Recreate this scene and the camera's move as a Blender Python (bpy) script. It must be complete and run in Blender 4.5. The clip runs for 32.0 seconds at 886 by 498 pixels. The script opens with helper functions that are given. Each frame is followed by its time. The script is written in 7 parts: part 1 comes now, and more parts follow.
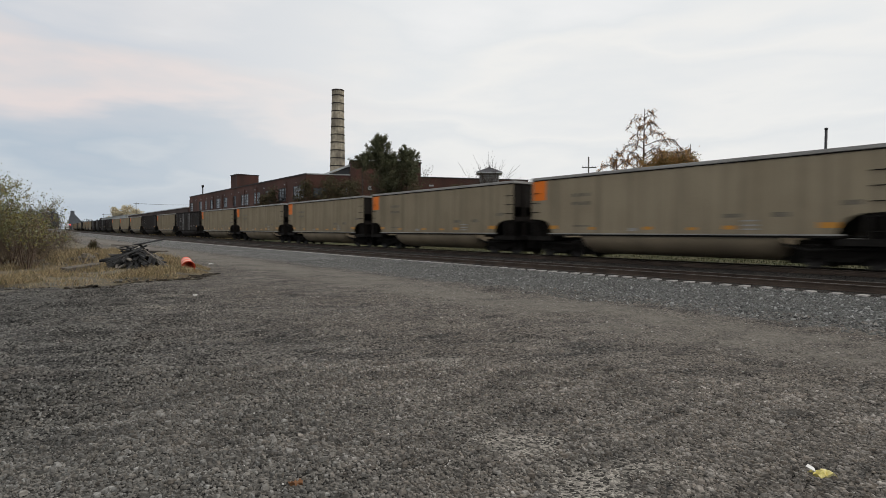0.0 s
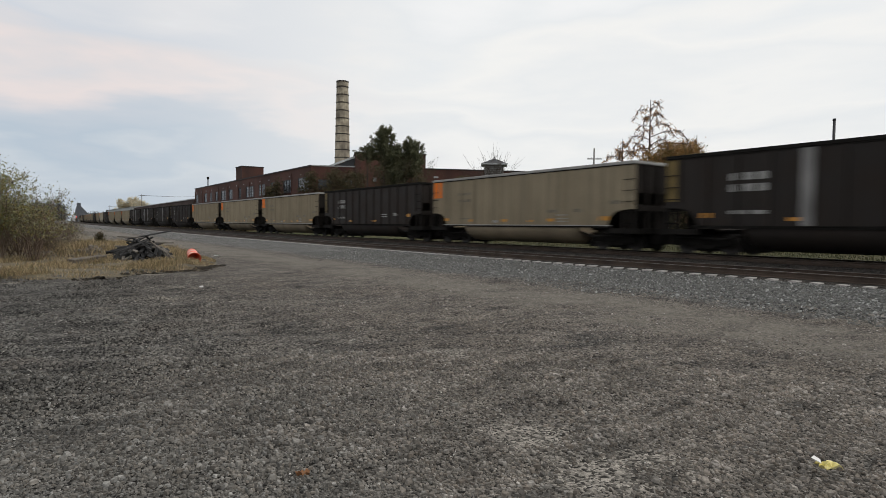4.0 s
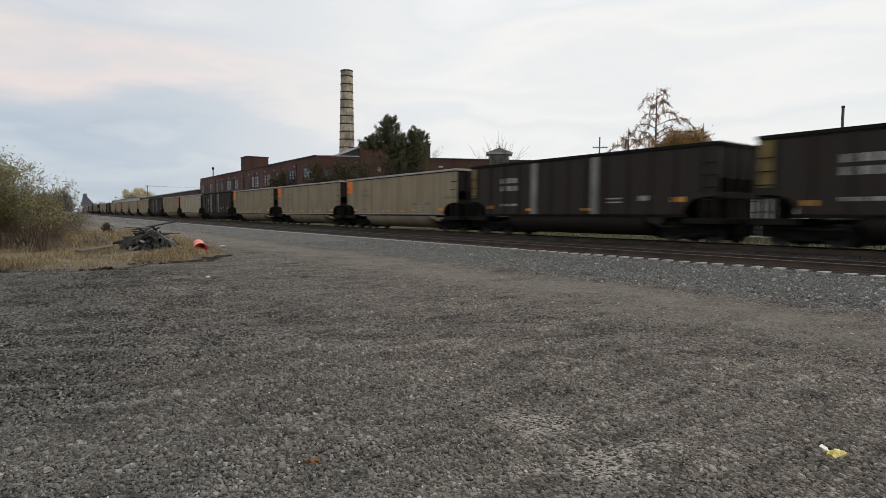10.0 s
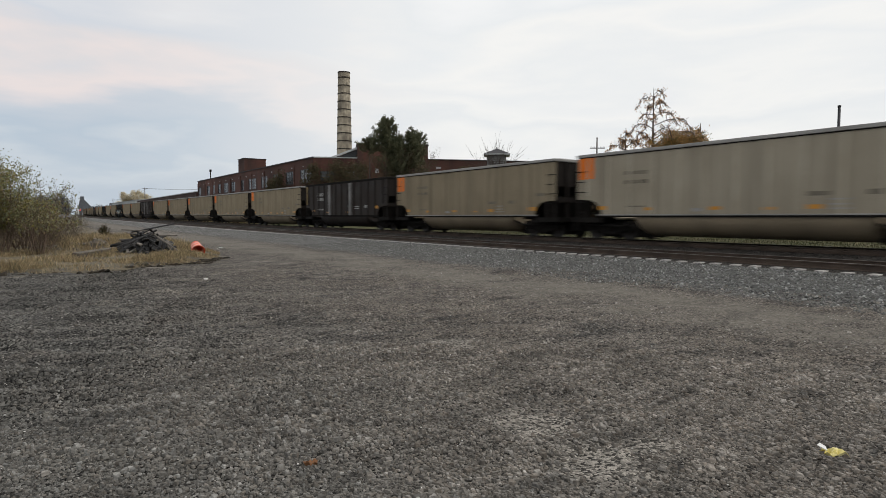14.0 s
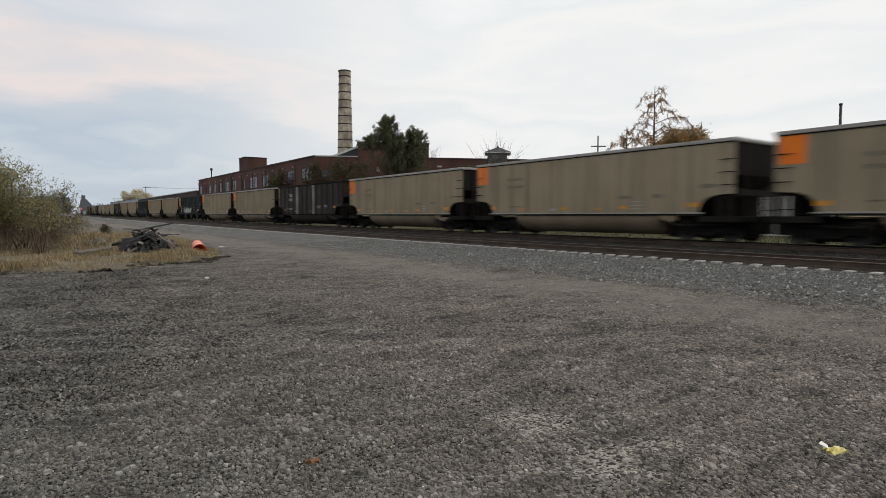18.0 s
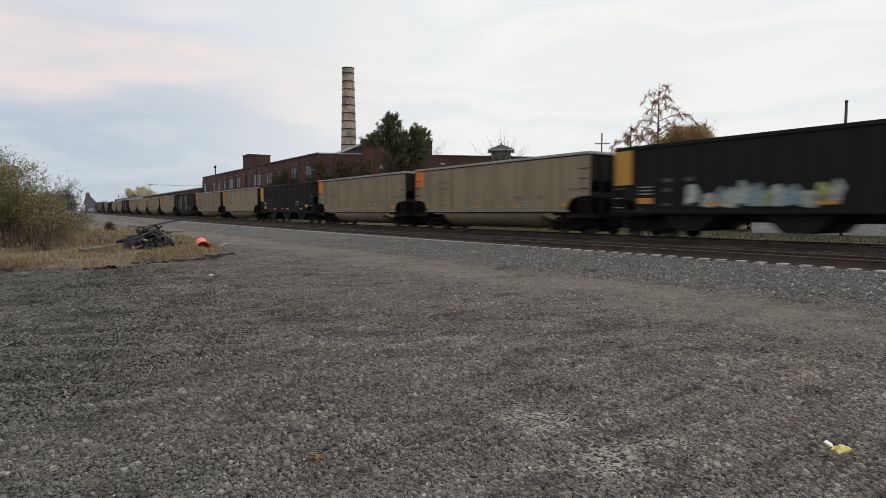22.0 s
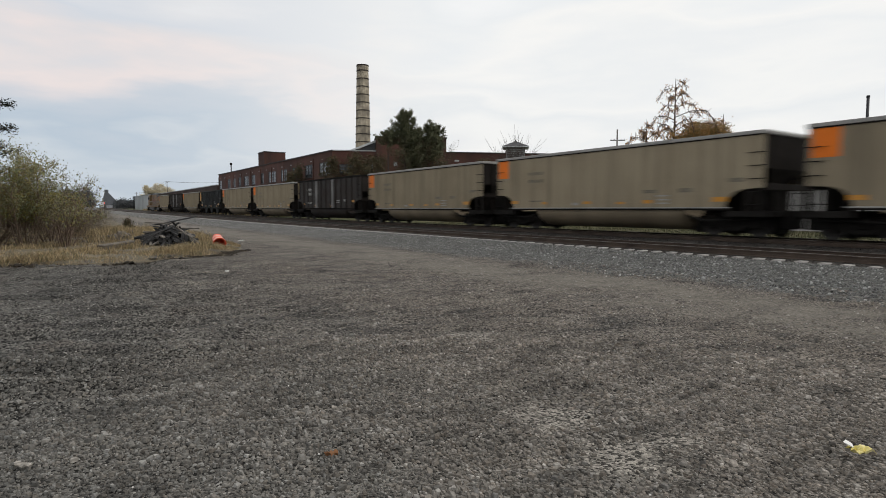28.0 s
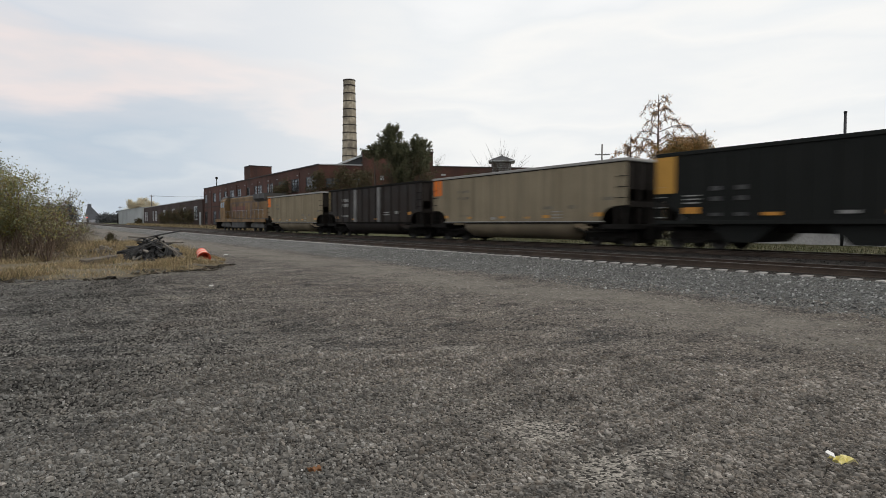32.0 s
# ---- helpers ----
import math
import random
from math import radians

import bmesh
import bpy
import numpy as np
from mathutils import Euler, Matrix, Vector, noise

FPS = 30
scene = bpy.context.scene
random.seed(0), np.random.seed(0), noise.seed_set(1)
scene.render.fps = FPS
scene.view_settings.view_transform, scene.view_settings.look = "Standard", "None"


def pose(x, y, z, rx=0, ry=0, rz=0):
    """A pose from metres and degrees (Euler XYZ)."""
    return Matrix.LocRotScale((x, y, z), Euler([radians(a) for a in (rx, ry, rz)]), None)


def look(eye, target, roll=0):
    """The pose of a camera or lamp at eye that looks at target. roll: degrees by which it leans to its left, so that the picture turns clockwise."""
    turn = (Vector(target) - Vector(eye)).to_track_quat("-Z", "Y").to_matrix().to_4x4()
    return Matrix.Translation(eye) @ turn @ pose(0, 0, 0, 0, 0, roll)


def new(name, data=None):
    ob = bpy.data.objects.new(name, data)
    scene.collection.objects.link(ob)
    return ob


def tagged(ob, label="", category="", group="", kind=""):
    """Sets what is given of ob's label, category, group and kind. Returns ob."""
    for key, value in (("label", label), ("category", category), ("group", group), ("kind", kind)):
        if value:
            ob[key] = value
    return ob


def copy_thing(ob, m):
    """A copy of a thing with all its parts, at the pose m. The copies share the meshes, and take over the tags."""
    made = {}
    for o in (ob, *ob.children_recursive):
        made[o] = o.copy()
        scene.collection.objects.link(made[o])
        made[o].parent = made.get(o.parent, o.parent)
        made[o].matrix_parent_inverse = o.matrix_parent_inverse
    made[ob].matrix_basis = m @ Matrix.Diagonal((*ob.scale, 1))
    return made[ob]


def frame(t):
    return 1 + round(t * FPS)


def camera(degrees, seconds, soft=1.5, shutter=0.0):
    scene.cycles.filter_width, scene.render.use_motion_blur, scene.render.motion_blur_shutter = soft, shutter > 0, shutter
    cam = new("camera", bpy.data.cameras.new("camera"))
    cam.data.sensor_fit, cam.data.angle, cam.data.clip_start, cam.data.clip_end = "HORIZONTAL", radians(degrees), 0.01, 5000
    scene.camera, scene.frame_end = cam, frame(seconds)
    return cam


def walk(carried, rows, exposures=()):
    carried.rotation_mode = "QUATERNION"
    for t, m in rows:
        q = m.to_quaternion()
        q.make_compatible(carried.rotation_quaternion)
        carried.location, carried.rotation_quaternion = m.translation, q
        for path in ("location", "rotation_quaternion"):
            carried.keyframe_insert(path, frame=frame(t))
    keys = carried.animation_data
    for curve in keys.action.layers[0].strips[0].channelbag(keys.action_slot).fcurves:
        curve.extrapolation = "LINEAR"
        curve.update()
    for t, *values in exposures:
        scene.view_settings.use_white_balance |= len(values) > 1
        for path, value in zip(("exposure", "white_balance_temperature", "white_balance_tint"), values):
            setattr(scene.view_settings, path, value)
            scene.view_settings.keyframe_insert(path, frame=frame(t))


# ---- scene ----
# ================= camera =================
cam = camera(74.33, 32.0, 0.7, 0.5)


def aim(x, y, z, yaw, pitch, roll):
    """A camera pose from place, compass angle of the view, tilt and roll in degrees."""
    a, p = radians(yaw), radians(pitch)
    way = Vector((math.cos(a) * math.cos(p), math.sin(a) * math.cos(p), math.sin(p)))
    eye = Vector((x, y, z))
    return look(eye, eye + way * 50, roll)


walk(cam, [
    (0.0, aim(0.016, 0.023, 1.500, 144.02, -1.35, 0.55)),
    (0.5, aim(0.017, 0.024, 1.500, 144.19, -1.34, 0.31)),
    (1.0, aim(0.016, 0.023, 1.499, 144.43, -1.45, 0.12)),
    (1.5, aim(0.016, 0.022, 1.499, 144.68, -1.43, 0.28)),
    (2.0, aim(0.015, 0.021, 1.499, 144.71, -1.50, 0.35)),
    (2.5, aim(0.014, 0.020, 1.499, 144.58, -1.69, 0.50)),
    (3.0, aim(0.014, 0.019, 1.498, 144.55, -1.84, 0.31)),
    (3.5, aim(0.013, 0.019, 1.498, 144.54, -1.95, 0.47)),
    (5.5, aim(0.007, 0.009, 1.498, 144.44, -2.95, 0.27)),
    (6.0, aim(0.005, 0.008, 1.498, 144.63, -3.02, 0.14)),
    (6.5, aim(0.005, 0.007, 1.499, 144.78, -3.31, 0.31)),
    (7.0, aim(0.005, 0.006, 1.498, 144.79, -3.50, 0.20)),
    (7.5, aim(0.004, 0.006, 1.498, 144.82, -3.49, 0.16)),
    (8.0, aim(0.004, 0.006, 1.498, 144.97, -3.49, -0.07)),
    (8.5, aim(0.004, 0.005, 1.498, 145.04, -3.33, 0.16)),
    (9.0, aim(0.003, 0.004, 1.499, 145.09, -3.30, 0.13)),
    (9.5, aim(0.003, 0.004, 1.499, 145.04, -3.17, 0.35)),
    (10.0, aim(0.003, 0.005, 1.498, 144.96, -3.18, 0.37)),
    (10.5, aim(0.003, 0.005, 1.499, 144.95, -3.17, 0.33)),
    (11.0, aim(0.003, 0.004, 1.499, 144.96, -3.14, 0.14)),
    (11.5, aim(0.002, 0.003, 1.498, 144.99, -3.23, 0.13)),
    (12.0, aim(0.003, 0.004, 1.498, 144.95, -3.24, 0.30)),
    (12.5, aim(0.004, 0.005, 1.497, 144.91, -3.26, 0.19)),
    (13.0, aim(0.004, 0.006, 1.497, 144.84, -3.21, 0.22)),
    (13.5, aim(0.004, 0.006, 1.497, 144.80, -3.18, 0.17)),
    (14.0, aim(0.005, 0.006, 1.497, 144.77, -3.07, 0.09)),
    (14.5, aim(0.005, 0.008, 1.497, 144.79, -3.13, 0.03)),
    (16.5, aim(0.004, 0.005, 1.497, 144.93, -3.17, 0.10)),
    (17.0, aim(0.004, 0.005, 1.498, 144.85, -3.24, 0.07)),
    (17.5, aim(0.003, 0.004, 1.498, 144.83, -3.23, 0.02)),
    (18.0, aim(0.003, 0.004, 1.498, 144.86, -3.21, 0.04)),
    (18.5, aim(0.002, 0.003, 1.499, 144.92, -3.22, 0.01)),
    (19.0, aim(0.002, 0.003, 1.499, 144.93, -3.25, 0.10)),
    (19.5, aim(0.001, 0.002, 1.500, 144.97, -3.29, -0.01)),
    (20.0, aim(0.000, 0.001, 1.500, 145.01, -3.39, 0.04)),
    (20.5, aim(-0.000, -0.000, 1.500, 145.05, -3.38, 0.00)),
    (21.0, aim(-0.000, -0.000, 1.500, 145.08, -3.42, -0.04)),
    (21.5, aim(0.000, 0.000, 1.501, 145.18, -3.46, 0.06)),
    (22.0, aim(0.000, 0.001, 1.501, 145.19, -3.47, 0.07)),
    (22.5, aim(0.000, 0.000, 1.501, 145.20, -3.42, 0.07)),
    (23.0, aim(0.000, 0.001, 1.500, 145.23, -3.32, 0.01)),
    (23.5, aim(0.000, 0.000, 1.499, 145.39, -3.22, 0.10)),
    (24.0, aim(0.000, -0.000, 1.499, 145.76, -3.30, 0.14)),
    (24.5, aim(-0.000, -0.000, 1.499, 145.86, -3.41, 0.24)),
    (25.0, aim(-0.000, -0.001, 1.498, 145.86, -3.53, 0.17)),
    (25.5, aim(-0.001, -0.002, 1.498, 145.78, -3.56, 0.18)),
    (27.5, aim(-0.002, -0.004, 1.497, 146.21, -3.75, -0.16)),
    (28.0, aim(-0.002, -0.002, 1.496, 146.55, -3.76, 0.10)),
    (28.5, aim(-0.001, -0.001, 1.496, 146.71, -3.63, 0.25)),
    (29.0, aim(0.000, 0.001, 1.495, 146.74, -3.41, 0.26)),
    (29.5, aim(0.002, 0.003, 1.493, 146.59, -3.07, 0.20)),
    (30.0, aim(0.004, 0.005, 1.491, 146.64, -2.89, 0.14)),
    (30.5, aim(0.005, 0.008, 1.491, 146.47, -2.73, 0.36)),
    (31.0, aim(0.006, 0.010, 1.491, 146.23, -2.59, 0.29)),
    (31.5, aim(0.007, 0.011, 1.490, 145.84, -2.45, 0.10)),
    (32.0, aim(0.008, 0.012, 1.489, 145.27, -2.40, 0.01)),
], exposures=[(0.0, -0.08), (3.0, -0.04), (6.0, 0.0), (25.0, 0.0), (28.0, 0.02), (30.0, 0.05), (32.0, 0.06)])

# ================= sky and light =================
world = bpy.data.worlds.new("overcast_dusk")
scene.world = world
world.use_nodes = True
wn, wl = world.node_tree.nodes, world.node_tree.links
wn.clear()
w_out = wn.new("ShaderNodeOutputWorld")
w_bg = wn.new("ShaderNodeBackground")
w_sky = wn.new("ShaderNodeTexSky")
w_sky.sky_type = "NISHITA"
w_sky.sun_disc = False
w_sky.sun_elevation = radians(50)
w_sky.sun_rotation = radians(31)
w_skyb = wn.new("ShaderNodeVectorMath")
w_skyb.operation = "SCALE"
w_skyb.inputs["Scale"].default_value = 0.10
w_tc = wn.new("ShaderNodeTexCoord")
w_sep = wn.new("ShaderNodeSeparateXYZ")
wl.new(w_tc.outputs["Generated"], w_sep.inputs[0])
# cloud deck: colour by height, streaked by stretched noise
w_map = wn.new("ShaderNodeMapping")
w_map.inputs["Scale"].default_value = (1.2, 1.2, 5.0)
wl.new(w_tc.outputs["Generated"], w_map.inputs[0])
w_n1 = wn.new("ShaderNodeTexNoise")
w_n1.inputs["Scale"].default_value = 2.6
w_n1.inputs["Detail"].default_value = 5
w_n1.inputs["Roughness"].default_value = 0.48
w_n1.inputs["Distortion"].default_value = 0.12
wl.new(w_map.outputs[0], w_n1.inputs["Vector"])
w_add = wn.new("ShaderNodeMath")
w_add.operation = "MULTIPLY_ADD"
w_add.inputs[1].default_value = 0.42
wl.new(w_n1.outputs["Fac"], w_add.inputs[0])
wl.new(w_sep.outputs["Z"], w_add.inputs[2])
w_ramp = wn.new("ShaderNodeValToRGB")
cr = w_ramp.color_ramp
cr.elements[0].position, cr.elements[0].color = 0.12, (0.56, 0.62, 0.70, 1)
cr.elements[1].position, cr.elements[1].color = 0.66, (0.84, 0.86, 0.88, 1)
for pos, col in ((0.22, (0.505, 0.575, 0.655)), (0.27, (0.585, 0.645, 0.705)), (0.30, (0.50, 0.58, 0.665)), (0.36, (0.59, 0.635, 0.695)), (0.42, (0.83, 0.75, 0.735)), (0.455, (0.745, 0.72, 0.73)), (0.51, (0.66, 0.695, 0.75)), (0.59, (0.76, 0.765, 0.785))):
    e = cr.elements.new(pos)
    e.color = (*col, 1)
wl.new(w_add.outputs[0], w_ramp.inputs[0])
# brighter, whiter side of the sky away from the track's far end
w_dot = wn.new("ShaderNodeVectorMath")
w_dot.operation = "DOT_PRODUCT"
w_dot.inputs[1].default_value = (0.52, 0.85, 0.0)
wl.new(w_tc.outputs["Generated"], w_dot.inputs[0])
w_side = wn.new("ShaderNodeMapRange")
w_side.inputs["From Min"].default_value = -0.50
w_side.inputs["From Max"].default_value = 0.13
w_side.interpolation_type = "SMOOTHSTEP"
wl.new(w_dot.outputs["Value"], w_side.inputs["Value"])
w_ramp2 = wn.new("ShaderNodeValToRGB")
cr = w_ramp2.color_ramp
cr.elements[0].position, cr.elements[0].color = 0.12, (0.78, 0.82, 0.86, 1)
cr.elements[1].position, cr.elements[1].color = 0.62, (0.92, 0.925, 0.925, 1)
for pos, col in ((0.24, (0.84, 0.85, 0.855)), (0.30, (0.91, 0.91, 0.895)), (0.35, (0.83, 0.85, 0.86)), (0.39, (0.91, 0.91, 0.895)), (0.44, (0.855, 0.87, 0.875)), (0.49, (0.925, 0.92, 0.90)), (0.55, (0.85, 0.87, 0.88))):
    e = cr.elements.new(pos)
    e.color = (*col, 1)
wl.new(w_add.outputs[0], w_ramp2.inputs[0])
w_mix = wn.new("ShaderNodeMix")
w_mix.data_type = "RGBA"
wl.new(w_side.outputs[0], w_mix.inputs["Factor"])
wl.new(w_ramp.outputs[0], w_mix.inputs["A"])
wl.new(w_ramp2.outputs[0], w_mix.inputs["B"])
w_mix2 = wn.new("ShaderNodeMix")
w_mix2.data_type = "RGBA"
w_mix2.inputs["Factor"].default_value = 0.975
wl.new(w_sky.outputs[0], w_skyb.inputs[0])
wl.new(w_skyb.outputs[0], w_mix2.inputs["A"])
wl.new(w_mix.outputs["Result"], w_mix2.inputs["B"])
wl.new(w_mix2.outputs["Result"], w_bg.inputs["Color"])
w_bg.inputs["Strength"].default_value = 1.0
wl.new(w_bg.outputs[0], w_out.inputs["Surface"])

sun = new("sun", bpy.data.lights.new("sun", "SUN"))
sun.data.energy = 1.05
sun.data.angle = radians(28)
sun.data.color = (1.0, 0.95, 0.9)
sun.matrix_world = look((31, 51, 71), (0, 0, 0))

# ================= materials =================


def material(name, rgb, rough=0.8, metal=0.0, grain=(40.0, 0.25), stain=(1.2, 0.35), bump=0.0, stain_rgb=None, piece=0.0, spec=0.5, streak=None, bump_scale=None):
    """Base colour broken up by fine grain, large stains, vertical streaks and a random shade per object."""
    m = bpy.data.materials.new(name)
    m.use_nodes = True
    n, l = m.node_tree.nodes, m.node_tree.links
    b = n["Principled BSDF"]
    b.inputs["Roughness"].default_value = rough
    b.inputs["Metallic"].default_value = metal
    b.inputs["Specular IOR Level"].default_value = spec
    tc = n.new("ShaderNodeTexCoord")

    def noise_node(scale, detail=4, vec=None):
        t = n.new("ShaderNodeTexNoise")
        t.inputs["Scale"].default_value = scale
        t.inputs["Detail"].default_value = detail
        l.new(vec or tc.outputs["Object"], t.inputs["Vector"])
        return t

    def mixed(fac, a, b_rgb, blend="MIX", amount=1.0):
        x = n.new("ShaderNodeMix")
        x.data_type, x.blend_type = "RGBA", blend
        if hasattr(fac, "links"):
            l.new(fac, x.inputs["Factor"])
        else:
            x.inputs["Factor"].default_value = fac
        if hasattr(a, "links"):
            l.new(a, x.inputs["A"])
        else:
            x.inputs["A"].default_value = (*a, 1)
        if hasattr(b_rgb, "links"):
            l.new(b_rgb, x.inputs["B"])
        else:
            x.inputs["B"].default_value = (*b_rgb, 1)
        return x.outputs["Result"]

    def ranged(v, lo, hi, a, b2):
        r = n.new("ShaderNodeMapRange")
        for key, val in (("From Min", lo), ("From Max", hi), ("To Min", a), ("To Max", b2)):
            r.inputs[key].default_value = val
        l.new(v, r.inputs["Value"])
        return r.outputs[0]

    dark = stain_rgb or tuple(c * 0.55 for c in rgb)
    big = noise_node(stain[0], 5)
    col = mixed(ranged(big.outputs["Fac"], 0.38, 0.72, 0.0, stain[1] * 2), rgb, dark)
    fine = noise_node(grain[0], 3)
    f = ranged(fine.outputs["Fac"], 0.3, 0.7, 1 - grain[1], 1 + grain[1])
    g = n.new("ShaderNodeVectorMath")
    g.operation = "SCALE"
    l.new(col, g.inputs[0])
    l.new(f, g.inputs["Scale"])
    col = g.outputs[0]
    if streak:
        mp = n.new("ShaderNodeMapping")
        mp.inputs["Scale"].default_value = streak[0]
        l.new(tc.outputs["Object"], mp.inputs[0])
        sn = noise_node(1.0, 4, mp.outputs[0])
        col = mixed(ranged(sn.outputs["Fac"], 0.45, 0.75, 0.0, streak[1]), col, streak[2])
    if piece:
        oi = n.new("ShaderNodeObjectInfo")
        f2 = ranged(oi.outputs["Random"], 0, 1, 1 - piece, 1 + piece)
        g2 = n.new("ShaderNodeVectorMath")
        g2.operation = "SCALE"
        l.new(col, g2.inputs[0])
        l.new(f2, g2.inputs["Scale"])
        col = g2.outputs[0]
    l.new(col, b.inputs["Base Color"])
    l.new(ranged(big.outputs["Fac"], 0.3, 0.7, max(0.05, rough - 0.1), min(1, rough + 0.1)), b.inputs["Roughness"])
    if bump:
        bn = noise_node(bump_scale or grain[0], 4)
        bp = n.new("ShaderNodeBump")
        bp.inputs["Strength"].default_value = min(1.0, bump)
        bp.inputs["Distance"].default_value = 0.02
        l.new(bn.outputs["Fac"], bp.inputs["Height"])
        l.new(bp.outputs[0], b.inputs["Normal"])
    return m


def rut_noise(n, l, tc):
    """Raked and driven streaks across the lot; the same for the ground and its loose stone."""
    mp = n.new("ShaderNodeMapping")
    mp.inputs["Rotation"].default_value = (0, 0, radians(35))
    mp.inputs["Scale"].default_value = (1.0, 0.34, 1.0)
    l.new(tc.outputs["Object"], mp.inputs[0])
    rt = n.new("ShaderNodeTexNoise")
    rt.inputs["Scale"].default_value = 2.1
    rt.inputs["Detail"].default_value = 8
    rt.inputs["Roughness"].default_value = 0.8
    rt.inputs["Distortion"].default_value = 0.6
    l.new(mp.outputs[0], rt.inputs["Vector"])
    return rt.outputs["Fac"]


def island_material(name, cols, rough=0.9, grain=0.3, translucent=0.0, ruts=False):
    """A colour picked per loose piece from a short list, with a little grain."""
    m = bpy.data.materials.new(name)
    m.use_nodes = True
    n, l = m.node_tree.nodes, m.node_tree.links
    b = n["Principled BSDF"]
    b.inputs["Roughness"].default_value = rough
    b.inputs["Specular IOR Level"].default_value = 0.25
    geo = n.new("ShaderNodeNewGeometry")
    r = n.new("ShaderNodeValToRGB")
    r.color_ramp.interpolation = "CONSTANT" if len(cols) > 3 else "LINEAR"
    els = r.color_ramp.elements
    els[0].position, els[0].color = 0.0, (*cols[0], 1)
    els[1].position, els[1].color = 1 - 1 / len(cols), (*cols[-1], 1)
    for i, c in enumerate(cols[1:-1], 1):
        e = els.new(i / len(cols))
        e.color = (*c, 1)
    l.new(geo.outputs["Random Per Island"], r.inputs[0])
    tc = n.new("ShaderNodeTexCoord")
    t = n.new("ShaderNodeTexNoise")
    t.inputs["Scale"].default_value = 60
    l.new(tc.outputs["Object"], t.inputs["Vector"])
    mr = n.new("ShaderNodeMapRange")
    mr.inputs["From Min"].default_value, mr.inputs["From Max"].default_value = 0.3, 0.7
    mr.inputs["To Min"].default_value, mr.inputs["To Max"].default_value = 1 - grain, 1 + grain
    l.new(t.outputs["Fac"], mr.inputs["Value"])
    g = n.new("ShaderNodeVectorMath")
    g.operation = "SCALE"
    l.new(r.outputs[0], g.inputs[0])
    l.new(mr.outputs[0], g.inputs["Scale"])
    if ruts:
        rr = n.new("ShaderNodeMapRange")
        rr.inputs["From Min"].default_value, rr.inputs["From Max"].default_value = 0.41, 0.61
        rr.inputs["To Min"].default_value, rr.inputs["To Max"].default_value = 1.2, 0.6
        l.new(rut_noise(n, l, tc), rr.inputs["Value"])
        mm = n.new("ShaderNodeMath")
        mm.operation = "MULTIPLY"
        l.new(mr.outputs[0], mm.inputs[0])
        l.new(rr.outputs[0], mm.inputs[1])
        # paler stone towards the wheel tracks, darker at low y
        sp = n.new("ShaderNodeSeparateXYZ")
        l.new(tc.outputs["Object"], sp.inputs[0])
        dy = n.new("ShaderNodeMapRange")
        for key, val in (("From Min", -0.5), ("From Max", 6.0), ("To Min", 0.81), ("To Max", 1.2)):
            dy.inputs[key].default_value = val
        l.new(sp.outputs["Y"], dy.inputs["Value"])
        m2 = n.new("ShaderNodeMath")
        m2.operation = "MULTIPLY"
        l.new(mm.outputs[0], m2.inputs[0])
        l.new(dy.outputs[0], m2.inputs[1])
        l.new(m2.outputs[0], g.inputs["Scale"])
        # cooler stone at low y, browner near the wheel tracks, in uneven patches
        hue = n.new("ShaderNodeTexNoise")
        hue.inputs["Scale"].default_value = 0.8
        hue.inputs["Detail"].default_value = 3
        l.new(tc.outputs["Object"], hue.inputs["Vector"])
        hs = n.new("ShaderNodeMath")
        hs.operation = "MULTIPLY_ADD"
        hs.inputs[1].default_value = 5.0
        l.new(hue.outputs["Fac"], hs.inputs[0])
        l.new(sp.outputs["Y"], hs.inputs[2])
        hr = n.new("ShaderNodeMapRange")
        hr.inputs["From Min"].default_value, hr.inputs["From Max"].default_value = 2.2, 6.2
        l.new(hs.outputs[0], hr.inputs["Value"])
        tint = n.new("ShaderNodeMix")
        tint.data_type = "RGBA"
        tint.inputs["A"].default_value = (0.975, 1.0, 1.005, 1)
        tint.inputs["B"].default_value = (1.035, 1.0, 0.965, 1)
        l.new(hr.outputs[0], tint.inputs["Factor"])
        tm = n.new("ShaderNodeVectorMath")
        tm.operation = "MULTIPLY"
        l.new(r.outputs[0], tm.inputs[0])
        l.new(tint.outputs["Result"], tm.inputs[1])
        l.new(tm.outputs[0], g.inputs[0])
    l.new(g.outputs[0], b.inputs["Base Color"])
    if translucent:
        tr = n.new("ShaderNodeBsdfTranslucent")
        l.new(g.outputs[0], tr.inputs["Color"])
        mx = n.new("ShaderNodeMixShader")
        mx.inputs[0].default_value = translucent
        l.new(b.outputs[0], mx.inputs[1])
        l.new(tr.outputs[0], mx.inputs[2])
        l.new(mx.outputs[0], n["Material Output"].inputs["Surface"])
    return m


def glow(name, rgb, power):
    m = bpy.data.materials.new(name)
    m.use_nodes = True
    b = m.node_tree.nodes["Principled BSDF"]
    b.inputs["Base Color"].default_value = (*rgb, 1)
    b.inputs["Emission Color"].default_value = (*rgb, 1)
    b.inputs["Emission Strength"].default_value = power
    return m


